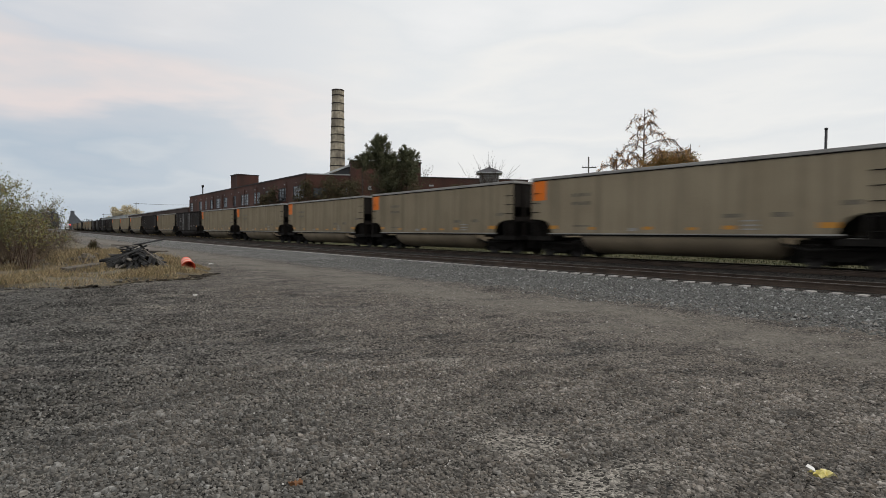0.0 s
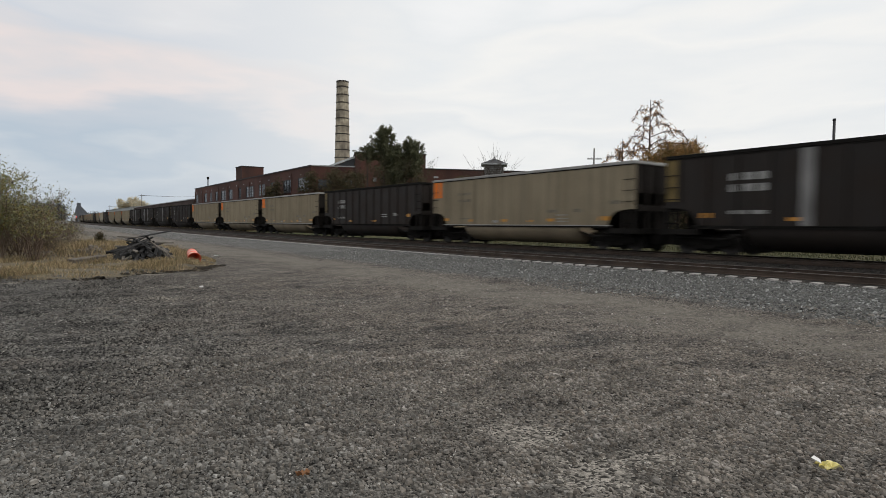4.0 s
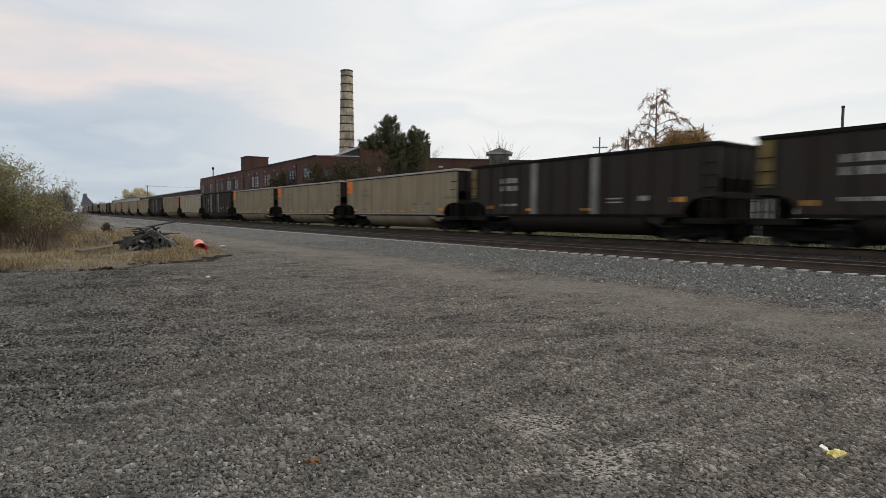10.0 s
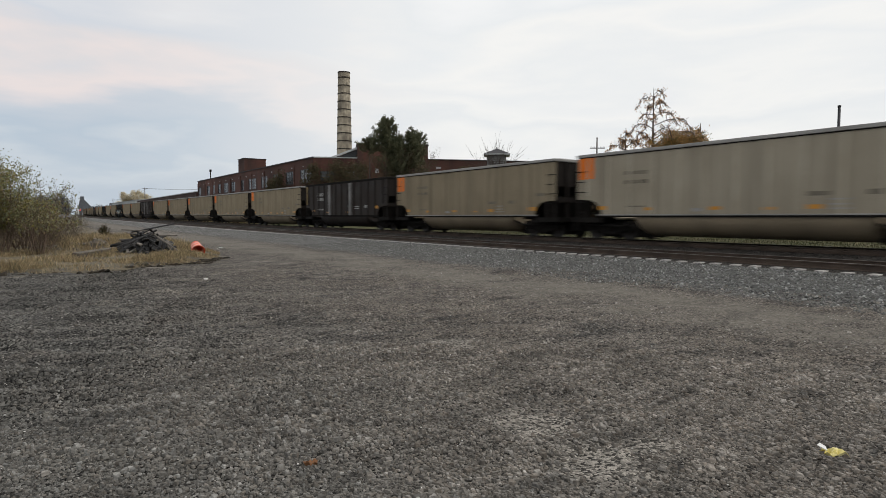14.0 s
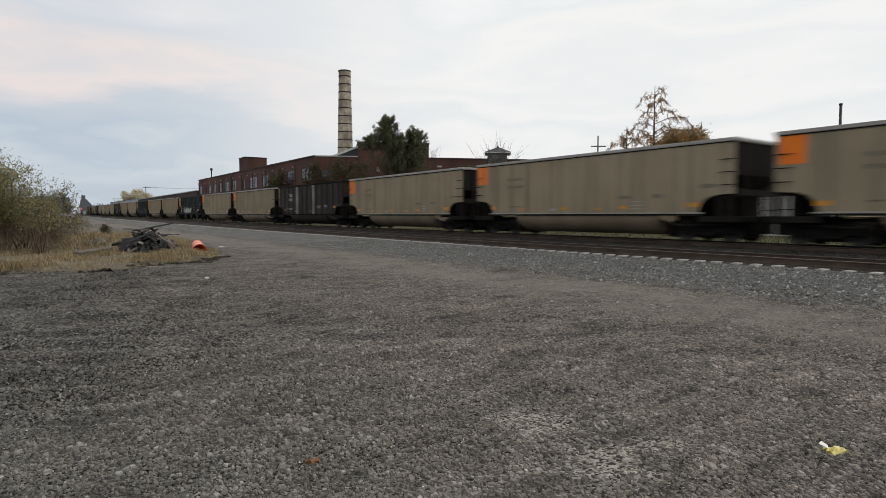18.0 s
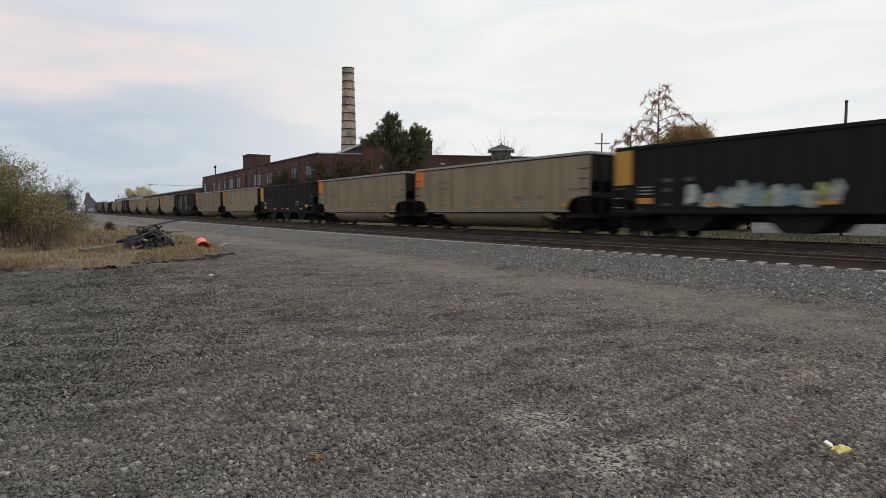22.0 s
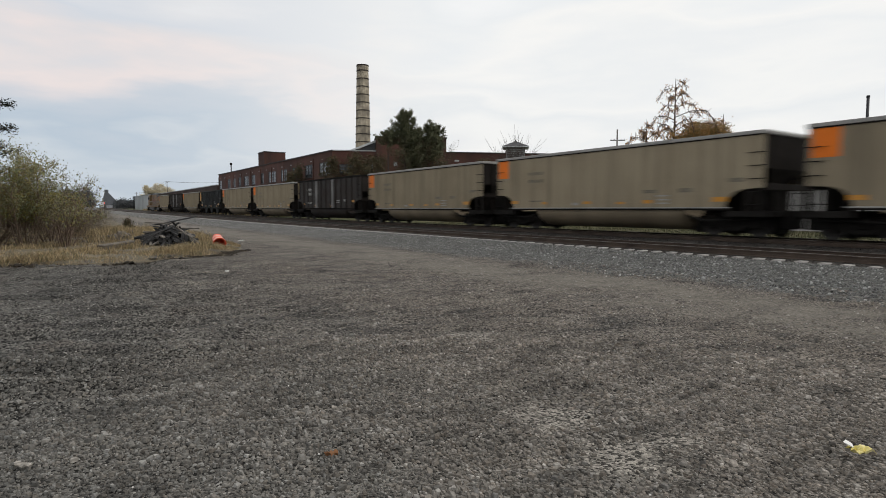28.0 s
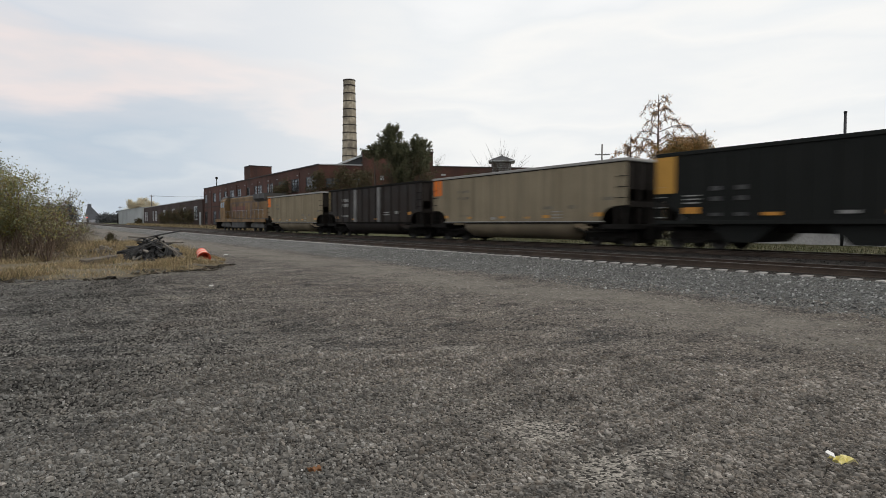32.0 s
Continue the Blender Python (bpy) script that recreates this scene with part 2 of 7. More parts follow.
TAN = material("weathered_tan_aluminium", (0.29, 0.244, 0.171), 0.8, 0.0, (25, 0.10), (0.5, 0.36), 0.15, (0.212, 0.174, 0.12), 0.09, spec=0.0, streak=((3.2, 3.2, 0.12), 0.7, (0.13, 0.11, 0.083)))
TAN_PALE = material("pale_grey_tan_aluminium", (0.365, 0.325, 0.252), 0.8, 0.0, (25, 0.10), (0.5, 0.34), 0.15, (0.27, 0.235, 0.175), 0.07, spec=0.0, streak=((3.2, 3.2, 0.12), 0.7, (0.17, 0.15, 0.12)))
TAN_RIB = material("rubbed_pale_tan_rib", (0.43, 0.39, 0.31), 0.8, 0.0, (25, 0.10), (0.6, 0.4), 0.1, (0.26, 0.215, 0.15), 0.08, spec=0.1)
TAN_LOW = material("darker_tan_tub", (0.235, 0.19, 0.128), 0.6, 0.0, (25, 0.1), (0.6, 0.4), 0.1, (0.15, 0.122, 0.084), 0.1, spec=0.3)
RIM = material("bare_aluminium_chord", (0.30, 0.29, 0.27), 0.6, 0.0, (30, 0.12), (1.0, 0.3))
BROWNBLACK = material("oxidised_black_paint", (0.019, 0.0155, 0.0135), 0.7, 0.0, (25, 0.2), (0.8, 0.4), 0.15, (0.027, 0.019, 0.015), 0.15, spec=0.25, streak=((3.0, 3.0, 0.15), 0.5, (0.036, 0.027, 0.021)))
GREYRIB = material("grey_painted_rib", (0.21, 0.203, 0.195), 0.7, 0.0, (30, 0.15), (1.0, 0.4))
GREENBLACK = material("dark_green_black_paint", (0.0148, 0.0160, 0.0148), 0.6, 0.0, (25, 0.15), (0.8, 0.35), 0.1, (0.02, 0.0205, 0.019), 0.12, spec=0.08)
UNDER = material("grimy_undercarriage_steel", (0.017, 0.0155, 0.014), 0.9, 0.0, (30, 0.3), (2.0, 0.4), 0.2, spec=0.08)
# shade between the cars is put into this near-black end colour
ENDDARK = material("shaded_dark_end_sheet", (0.018, 0.0145, 0.012), 0.85, 0.0, (20, 0.2), (1.0, 0.5), 0.1, (0.014, 0.011, 0.009), spec=0.2)
WHEEL = material("worn_wheel_steel", (0.02, 0.017, 0.015), 0.7, 0.3, (30, 0.3), (3.0, 0.4))
ORANGE = material("faded_orange_panel", (0.74, 0.175, 0.016), 0.65, 0.0, (30, 0.08), (1.5, 0.2), 0, (0.52, 0.13, 0.03), 0.08, spec=0.2)
YELLOW = material("dull_yellow_panel", (0.50, 0.255, 0.032), 0.6, 0.0, (30, 0.1), (1.5, 0.3), 0, None, 0.1)
OLIVE = material("dirty_olive_yellow_panel", (0.17, 0.115, 0.028), 0.7, 0.0, (30, 0.2), (1.5, 0.5), 0, None, 0.15)
AMBER = material("amber_reflector", (0.52, 0.23, 0.025), 0.4, 0.0, (30, 0.05), (2, 0.2))
STENCIL = material("faded_dark_stencil", (0.17, 0.146, 0.108), 0.7, 0.0, (18, 0.3), (4, 0.5))
DIMMARK = material("dirt_dimmed_white_stencil", (0.06, 0.06, 0.058), 0.7, 0.0, (18, 0.3), (4, 0.5))
WHITEMARK = material("grey_white_stencil", (0.31, 0.305, 0.29), 0.7, 0.0, (18, 0.3), (4, 0.4))
GRAFF = material("pale_spray_paint", (0.40, 0.43, 0.40), 0.7, 0.0, (8, 0.3), (1.5, 0.5))
GRAFF_B = material("blue_grey_spray_paint", (0.20, 0.27, 0.30), 0.7, 0.0, (8, 0.3), (1.5, 0.5))
GRAFF_D = material("green_spray_paint", (0.34, 0.37, 0.14), 0.7, 0.0, (8, 0.3), (1.5, 0.5))
RAIL_SIDE = material("rusty_rail_steel", (0.075, 0.052, 0.038), 0.75, 0.3, (30, 0.25), (1.5, 0.4), 0.2, (0.04, 0.03, 0.024))
RAIL_TOP = material("dull_worn_rail_head", (0.21, 0.195, 0.18), 0.55, 0.8, (30, 0.1), (2.0, 0.2))
CONCRETE = material("pale_concrete_sleeper", (0.36, 0.34, 0.32), 0.9, 0.0, (60, 0.12), (3.0, 0.3), 0.2, (0.38, 0.35, 0.33), 0.16)
OILBED = material("oily_dark_track_bed", (0.04, 0.035, 0.031), 0.95, 0.0, (25, 0.5), (1.0, 0.4), 0.7)
BRICK = material("soot_dark_red_brick", (0.098, 0.038, 0.026), 0.9, 0.0, (6, 0.22), (0.16, 0.45), 0.2, (0.042, 0.022, 0.018), streak=((0.5, 0.5, 0.06), 0.6, (0.03, 0.02, 0.017)))
BRICK_D = material("brown_brick_low_range", (0.048, 0.027, 0.021), 0.9, 0.0, (6, 0.22), (0.16, 0.4), 0.2)
COPING = material("pale_metal_coping", (0.42, 0.42, 0.42), 0.6, 0.2, (10, 0.1), (0.5, 0.3))
COPING_D = material("dark_tar_coping", (0.035, 0.03, 0.03), 0.8, 0.0, (10, 0.2), (0.5, 0.3))
PANE = material("dusty_factory_glass", (0.055, 0.06, 0.066), 0.25, 0.0, (3, 0.3), (0.7, 0.5), 0, (0.04, 0.045, 0.05), 0.35)
PANE_B = material("pale_blind_behind_glass", (0.20, 0.21, 0.225), 0.3, 0.0, (3, 0.3), (0.7, 0.5), 0, None, 0.3)
STEELWIN = material("dark_steel_window_frame", (0.045, 0.04, 0.04), 0.6, 0.2, (20, 0.2), (1, 0.3))
WHITEWIN = material("white_window_frame", (0.62, 0.62, 0.62), 0.6, 0.0, (20, 0.1), (1, 0.3))
CHIM = material("buff_chimney_block", (0.46, 0.40, 0.30), 0.9, 0.0, (2.2, 0.32), (0.55, 0.6), 0.2, (0.16, 0.14, 0.11), streak=((1.5, 1.5, 0.22), 0.62, (0.10, 0.085, 0.07)))
BAND = material("rusty_iron_band", (0.045, 0.035, 0.03), 0.8, 0.3, (20, 0.2), (1, 0.3))
ROOF_M = material("grey_metal_roof", (0.055, 0.058, 0.062), 0.6, 0.2, (8, 0.15), (0.6, 0.3))
PALE_WALL = material("pale_metal_cladding", (0.40, 0.42, 0.42), 0.7, 0.0, (4, 0.08), (0.1, 0.25), 0, None, 0, streak=((0.6, 0.6, 0.05), 0.3, (0.3, 0.31, 0.31)))
WHITE_BD = material("weathered_white_board", (0.55, 0.57, 0.58), 0.8, 0.0, (12, 0.12), (1, 0.3))
BARK = material("grey_brown_bark", (0.075, 0.058, 0.048), 0.95, 0.0, (25, 0.35), (2, 0.3), 0.4)
BARK_L = material("dark_brown_larch_bark", (0.085, 0.06, 0.046), 0.95, 0.0, (25, 0.3), (2, 0.3), 0.2)
LOUVRE_G = material("weathered_grey_louvre_board", (0.22, 0.215, 0.205), 0.8, 0.0, (8, 0.15), (0.8, 0.3))
HOUSE_W = material("dull_white_siding", (0.44, 0.43, 0.42), 0.8, 0.0, (8, 0.15), (0.8, 0.3))
BARK_R = material("reddish_twig_bark", (0.155, 0.11, 0.08), 0.95, 0.0, (25, 0.3), (2, 0.3), 0.2)
POLE_W = material("weathered_pole_wood", (0.12, 0.108, 0.10), 0.9, 0.0, (20, 0.3), (1, 0.3), 0.2)
POLE_S = material("dark_steel_post", (0.03, 0.03, 0.034), 0.6, 0.4, (20, 0.2), (1, 0.3))
WIRE = material("black_cable", (0.02, 0.02, 0.02), 0.6)
TIMBER = material("rotten_sleeper_timber", (0.022, 0.0215, 0.022), 0.9, 0.0, (30, 0.4), (3, 0.4), 0.4, (0.055, 0.054, 0.053), 0.8)
TIMBER_P = material("sun_bleached_timber", (0.20, 0.18, 0.155), 0.9, 0.0, (30, 0.3), (3, 0.5), 0.3, (0.09, 0.08, 0.07), 0.25)
DRUM = material("fluorescent_orange_plastic", (0.85, 0.10, 0.03), 0.45, 0.0, (20, 0.06), (3, 0.2))
DRUM_W = material("pale_reflective_band", (0.72, 0.45, 0.36), 0.35, 0.0, (20, 0.1), (3, 0.2))
# drum orange again, darkened so the colour itself holds the inside's shade
DRUM_IN = material("shaded_orange_plastic_inside", (0.6, 0.06, 0.02), 0.6, 0.0, (20, 0.1), (3, 0.2))
PAPER = material("crumpled_white_paper", (0.72, 0.71, 0.68), 0.8, 0.0, (20, 0.1), (6, 0.2))
YPAPER = material("bright_yellow_wrapper", (0.70, 0.60, 0.17), 0.5, 0.0, (20, 0.1), (16, 0.5), 0, (0.60, 0.55, 0.36))
LEAF_O = material("dead_brown_leaf", (0.22, 0.10, 0.04), 0.8, 0.0, (30, 0.2), (8, 0.3))
LOCO_Y = material("dirty_armour_yellow", (0.215, 0.12, 0.042), 0.6, 0.0, (15, 0.15), (0.8, 0.5), 0.05, (0.085, 0.062, 0.036), spec=0.2)
LOCO_O = material("grimy_orange_brown_panel", (0.105, 0.058, 0.03), 0.6, 0.0, (12, 0.2), (0.8, 0.5))
LOCO_T = material("dusty_silver_truck_paint", (0.13, 0.125, 0.115), 0.7, 0.1, (15, 0.2), (1.2, 0.5))
LOCO_G = material("grey_locomotive_roof", (0.05, 0.048, 0.045), 0.6, 0.1, (15, 0.15), (0.8, 0.4))
LOCO_RED = material("red_lettering_paint", (0.17, 0.045, 0.03), 0.6, 0.0, (15, 0.1), (0.8, 0.3))
GLASS = material("dark_cab_glass", (0.02, 0.022, 0.025), 0.08, 0.0, (5, 0.05), (1, 0.1))
# distance haze is put into this bluish grey
FAR_DARK = material("haze_grey_concrete", (0.105, 0.113, 0.127), 0.9, 0.0, (0.5, 0.15), (0.05, 0.3))
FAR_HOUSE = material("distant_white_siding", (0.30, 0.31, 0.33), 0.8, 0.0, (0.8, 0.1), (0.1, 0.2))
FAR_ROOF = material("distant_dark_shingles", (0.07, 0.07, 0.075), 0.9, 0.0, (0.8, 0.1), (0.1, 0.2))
STRAW = island_material("dry_straw_grass", [(0.42, 0.325, 0.185), (0.30, 0.225, 0.125), (0.52, 0.41, 0.25), (0.19, 0.15, 0.085), (0.13, 0.125, 0.06), (0.32, 0.245, 0.145), (0.15, 0.11, 0.07)], 0.9, 0.15, 0.25)
GREEN = island_material("autumn_green_grass", [(0.058, 0.064, 0.026), (0.075, 0.075, 0.032), (0.10, 0.09, 0.046), (0.042, 0.048, 0.02)], 0.9, 0.2, 0.2)
GRAVEL = island_material("crushed_limestone_pieces", [(0.180 * k ** 1.25, 0.167 * k ** 1.25 * h, 0.150 * k ** 1.25 * h * h) for k, h in ((0.66, 1), (0.9, 0.98), (1.12, 1.02), (0.8, 0.95), (0.58, 1.02), (1.0, 1), (0.92, 1.04), (1.06, 0.96), (0.74, 1), (1.25, 1.02), (0.96, 0.98), (0.62, 1.02), (1.1, 1), (0.86, 1), (1.18, 1.01), (0.7, 0.96), (0.98, 0.97), (1.04, 1.03), (0.8, 1), (0.9, 1.02), (1.3, 0.98), (0.76, 1), (0.94, 1), (1.5, 1.03))], 0.9, 0.22, ruts=True)
BALLAST = island_material("blue_grey_ballast_pieces", [(0.12, 0.122, 0.116), (0.16, 0.162, 0.153), (0.215, 0.216, 0.205), (0.07, 0.07, 0.066), (0.135, 0.132, 0.121), (0.18, 0.179, 0.168), (0.095, 0.095, 0.089), (0.15, 0.142, 0.128), (0.13, 0.132, 0.124), (0.17, 0.168, 0.158), (0.105, 0.106, 0.10), (0.40, 0.40, 0.38)], 0.85, 0.25)
LEAVES_Y = island_material("yellow_green_leaves", [(0.22, 0.21, 0.07), (0.185, 0.20, 0.088), (0.28, 0.235, 0.075), (0.195, 0.21, 0.11), (0.195, 0.145, 0.07), (0.28, 0.29, 0.20)], 0.8, 0.2, 0.22)
LEAVES_D = island_material("dark_evergreen_leaves", [(0.118, 0.128, 0.075), (0.145, 0.15, 0.087), (0.165, 0.158, 0.092), (0.09, 0.10, 0.062)], 0.8, 0.2, 0.35)
LEAVES_O = island_material("rusty_orange_leaves", [(0.52, 0.27, 0.10), (0.42, 0.22, 0.09), (0.58, 0.33, 0.13), (0.32, 0.19, 0.08)], 0.8, 0.2, 0.35)
LEAVES_B = island_material("olive_brown_leaves", [(0.42, 0.23, 0.085), (0.24, 0.19, 0.08), (0.46, 0.26, 0.095), (0.18, 0.155, 0.07)], 0.8, 0.2, 0.2)
LEAVES_V = island_material("climbing_vine_leaves", [(0.072, 0.068, 0.033), (0.09, 0.076, 0.038), (0.105, 0.07, 0.04), (0.056, 0.052, 0.028)], 0.8, 0.2, 0.15)
NEEDLES = island_material("spruce_needles", [(0.018, 0.026, 0.020), (0.026, 0.034, 0.024), (0.035, 0.030, 0.02)], 0.8, 0.2, 0.1)
LEAVES_P = island_material("pale_yellow_far_leaves", [(0.74, 0.66, 0.50), (0.66, 0.60, 0.46), (0.60, 0.55, 0.42)], 0.8, 0.15, 0.45)
# far crowns carry the haze in their blue-grey leaf colour
LEAVES_F = island_material("haze_grey_woodland", [(0.075, 0.08, 0.085), (0.09, 0.09, 0.09), (0.065, 0.072, 0.078)], 0.9, 0.2)
BRUSH = island_material("dead_brown_brush", [(0.145, 0.115, 0.075), (0.11, 0.09, 0.062), (0.17, 0.135, 0.088), (0.09, 0.074, 0.055)], 0.9, 0.2, 0.1)


BEND, CLIMB = 0.00009, 0.0055
DARK = ((-6.8, 1.6, 0.16), (-7.2, 1.7, 0.1), (-5.83, 2.03, 0.08))
DUST = ((-2.31, 2.80, 0.24), (-2.25, 3.32, 0.14), (-3.1, 3.02, 0.22), (-5.6, 4.1, 0.2))


def ground_material():
    """Gravel lot, two dirt wheel tracks, ballast shoulder and far grass, blended by place."""
    m = bpy.data.materials.new("gravel_lot_and_verge")
    m.use_nodes = True
    n, l = m.node_tree.nodes, m.node_tree.links
    b = n["Principled BSDF"]
    b.inputs["Roughness"].default_value = 0.95
    b.inputs["Specular IOR Level"].default_value = 0.2
    tc = n.new("ShaderNodeTexCoord")
    sep = n.new("ShaderNodeSeparateXYZ")
    l.new(tc.outputs["Object"], sep.inputs[0])

    def nz(scale, detail=4, rough=0.55):
        t = n.new("ShaderNodeTexNoise")
        t.inputs["Scale"].default_value = scale
        t.inputs["Detail"].default_value = detail
        t.inputs["Roughness"].default_value = rough
        l.new(tc.outputs["Object"], t.inputs["Vector"])
        return t.outputs["Fac"]

    def math_node(op, a, bb, c=None):
        t = n.new("ShaderNodeMath")
        t.operation = op
        for i, v in enumerate((a, bb, c)):
            if v is None:
                continue
            if hasattr(v, "links"):
                l.new(v, t.inputs[i])
            else:
                t.inputs[i].default_value = v
        return t.outputs[0]

    def rng(v, lo, hi, a=0.0, bb=1.0):
        r = n.new("ShaderNodeMapRange")
        r.interpolation_type = "SMOOTHSTEP"
        for key, val in (("From Min", lo), ("From Max", hi), ("To Min", a), ("To Max", bb)):
            r.inputs[key].default_value = val
        l.new(v, r.inputs["Value"])
        return r.outputs[0]

    def mix(f, a, bb):
        x = n.new("ShaderNodeMix")
        x.data_type = "RGBA"
        if hasattr(f, "links"):
            l.new(f, x.inputs["Factor"])
        else:
            x.inputs["Factor"].default_value = f
        for key, v in (("A", a), ("B", bb)):
            if hasattr(v, "links"):
                l.new(v, x.inputs[key])
            else:
                x.inputs[key].default_value = (*v, 1)
        return x.outputs["Result"]

    ruts = rut_noise(n, l, tc)
    # distance across the line, which bends gently far away
    far = math_node("MAXIMUM", math_node("MULTIPLY_ADD", sep.outputs["X"], -1.0, -150.0), 0.0)
    across = math_node("MULTIPLY_ADD", math_node("MULTIPLY", far, far), -BEND, sep.outputs["Y"])
    # crushed stone pattern: cells at two sizes
    vor = n.new("ShaderNodeTexVoronoi")
    vor.inputs["Scale"].default_value = 52
    l.new(tc.outputs["Object"], vor.inputs["Vector"])
    vor2 = n.new("ShaderNodeTexVoronoi")
    vor2.inputs["Scale"].default_value = 125
    l.new(tc.outputs["Object"], vor2.inputs["Vector"])
    cell = n.new("ShaderNodeSeparateColor")
    l.new(vor.outputs["Color"], cell.inputs[0])
    shade = rng(cell.outputs[0], 0, 1, 0.15, 2.0)
    lot = mix(rng(nz(0.35), 0.35, 0.65), (0.135, 0.121, 0.105), (0.114, 0.099, 0.083))
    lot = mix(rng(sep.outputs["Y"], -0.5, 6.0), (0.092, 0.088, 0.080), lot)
    lot = mix(rng(nz(1.3, 5), 0.48, 0.72), lot, (0.076, 0.068, 0.060))
    lot = mix(math_node("MULTIPLY", rng(ruts, 0.50, 0.61), 0.85), lot, (0.042, 0.040, 0.037))
    lot = mix(math_node("MULTIPLY", rng(ruts, 0.44, 0.34), 0.5), lot, (0.165, 0.148, 0.126))
    lot = mix(math_node("MULTIPLY", rng(cell.outputs[1], 0.93, 0.99), 0.6), lot, (0.26, 0.245, 0.22))
    # damp fines lying in the raked furrows on the western side
    rk = n.new("ShaderNodeMapping")
    rk.inputs["Rotation"].default_value = (0, 0, radians(14))
    rk.inputs["Scale"].default_value = (1.5, 0.24, 1.0)
    l.new(tc.outputs["Object"], rk.inputs[0])
    rake = n.new("ShaderNodeTexNoise")
    rake.inputs["Scale"].default_value = 1.0
    rake.inputs["Detail"].default_value = 5
    rake.inputs["Roughness"].default_value = 0.65
    l.new(rk.outputs[0], rake.inputs["Vector"])
    damp = math_node("MULTIPLY", rng(rake.outputs["Fac"], 0.50, 0.60), math_node("MULTIPLY", rng(sep.outputs["Y"], 7.0, 3.0), rng(sep.outputs["X"], -4.5, -7.0)))
    lot = mix(math_node("MULTIPLY", damp, 0.48), lot, (0.036, 0.035, 0.033))
    # dirt wheel tracks along the line
    wob = math_node("MULTIPLY_ADD", nz(0.12, 2), 2.2, across)
    band = math_node("MULTIPLY", rng(wob, 8.3, 9.6), rng(wob, 12.2, 10.9))
    dirt = mix(rng(nz(2.2), 0.35, 0.65), (0.185, 0.168, 0.142), (0.150, 0.136, 0.117))
    worn = math_node("MULTIPLY", band, rng(nz(0.5), 0.3, 0.55))
    lot = mix(worn, lot, dirt)
    patch = rng(nz(0.55, 3), 0.60, 0.70)
    lot = mix(math_node("MULTIPLY", patch, 0.55), lot, (0.20, 0.18, 0.152))
    for px, py, pr in DUST:
        dist = n.new("ShaderNodeVectorMath")
        dist.operation = "DISTANCE"
        l.new(tc.outputs["Object"], dist.inputs[0])
        dist.inputs[1].default_value = (px, py, 0)
        spot = rng(math_node("MULTIPLY_ADD", nz(3.0, 5), 0.9, dist.outputs["Value"]), pr + 0.75, pr + 0.35)
        lot = mix(math_node("MULTIPLY", spot, 0.85), lot, (0.205, 0.188, 0.163))
    for px, py, pr in DARK:
        dist = n.new("ShaderNodeVectorMath")
        dist.operation = "DISTANCE"
        l.new(tc.outputs["Object"], dist.inputs[0])
        dist.inputs[1].default_value = (px, py, 0)
        spot = rng(math_node("MULTIPLY_ADD", nz(4.0, 6), 1.2, dist.outputs["Value"]), pr + 0.8, pr + 0.45)
        lot = mix(math_node("MULTIPLY", spot, 0.8), lot, (0.035, 0.032, 0.029))
    # ballast shoulder
    wob2 = math_node("MULTIPLY_ADD", nz(0.7, 3), 1.6, across)
    bal = rng(wob2, 11.7, 12.9)
    balcol = mix(rng(nz(0.6), 0.35, 0.65), (0.128, 0.127, 0.122), (0.104, 0.102, 0.096))
    col = mix(bal, lot, balcol)
    col = mix(rng(across, 16.36, 16.6), col, (0.045, 0.040, 0.035))
    # grass beyond the line
    wob3 = math_node("MULTIPLY_ADD", nz(0.5, 3), 2.0, across)
    grass = mix(rng(nz(0.35, 5), 0.35, 0.65), (0.062, 0.066, 0.03), (0.095, 0.084, 0.046))
    col = mix(rng(wob3, 26.0, 27.0), col, grass)
    # packed dirt shows few single stones
    calm = math_node("SUBTRACT", 1.0, math_node("MULTIPLY", worn, 0.8))
    shade = math_node("ADD", math_node("MULTIPLY", math_node("SUBTRACT", shade, 1.0), calm), 1.0)
    sc = n.new("ShaderNodeVectorMath")
    sc.operation = "SCALE"
    l.new(col, sc.inputs[0])
    l.new(math_node("MULTIPLY", shade, rng(nz(14, 4), 0.3, 0.7, 0.8, 1.2)), sc.inputs["Scale"])
    l.new(sc.outputs[0], b.inputs["Base Color"])
    h = math_node("ADD", math_node("MULTIPLY", vor.outputs["Distance"], -1.0), math_node("MULTIPLY", vor2.outputs["Distance"], -0.4))
    bp = n.new("ShaderNodeBump")
    bp.inputs["Strength"].default_value = 0.9
    bp.inputs["Distance"].default_value = 0.022
    l.new(h, bp.inputs["Height"])
    l.new(bp.outputs[0], b.inputs["Normal"])
    return m


GROUND = ground_material()

# ================= mesh helpers =================


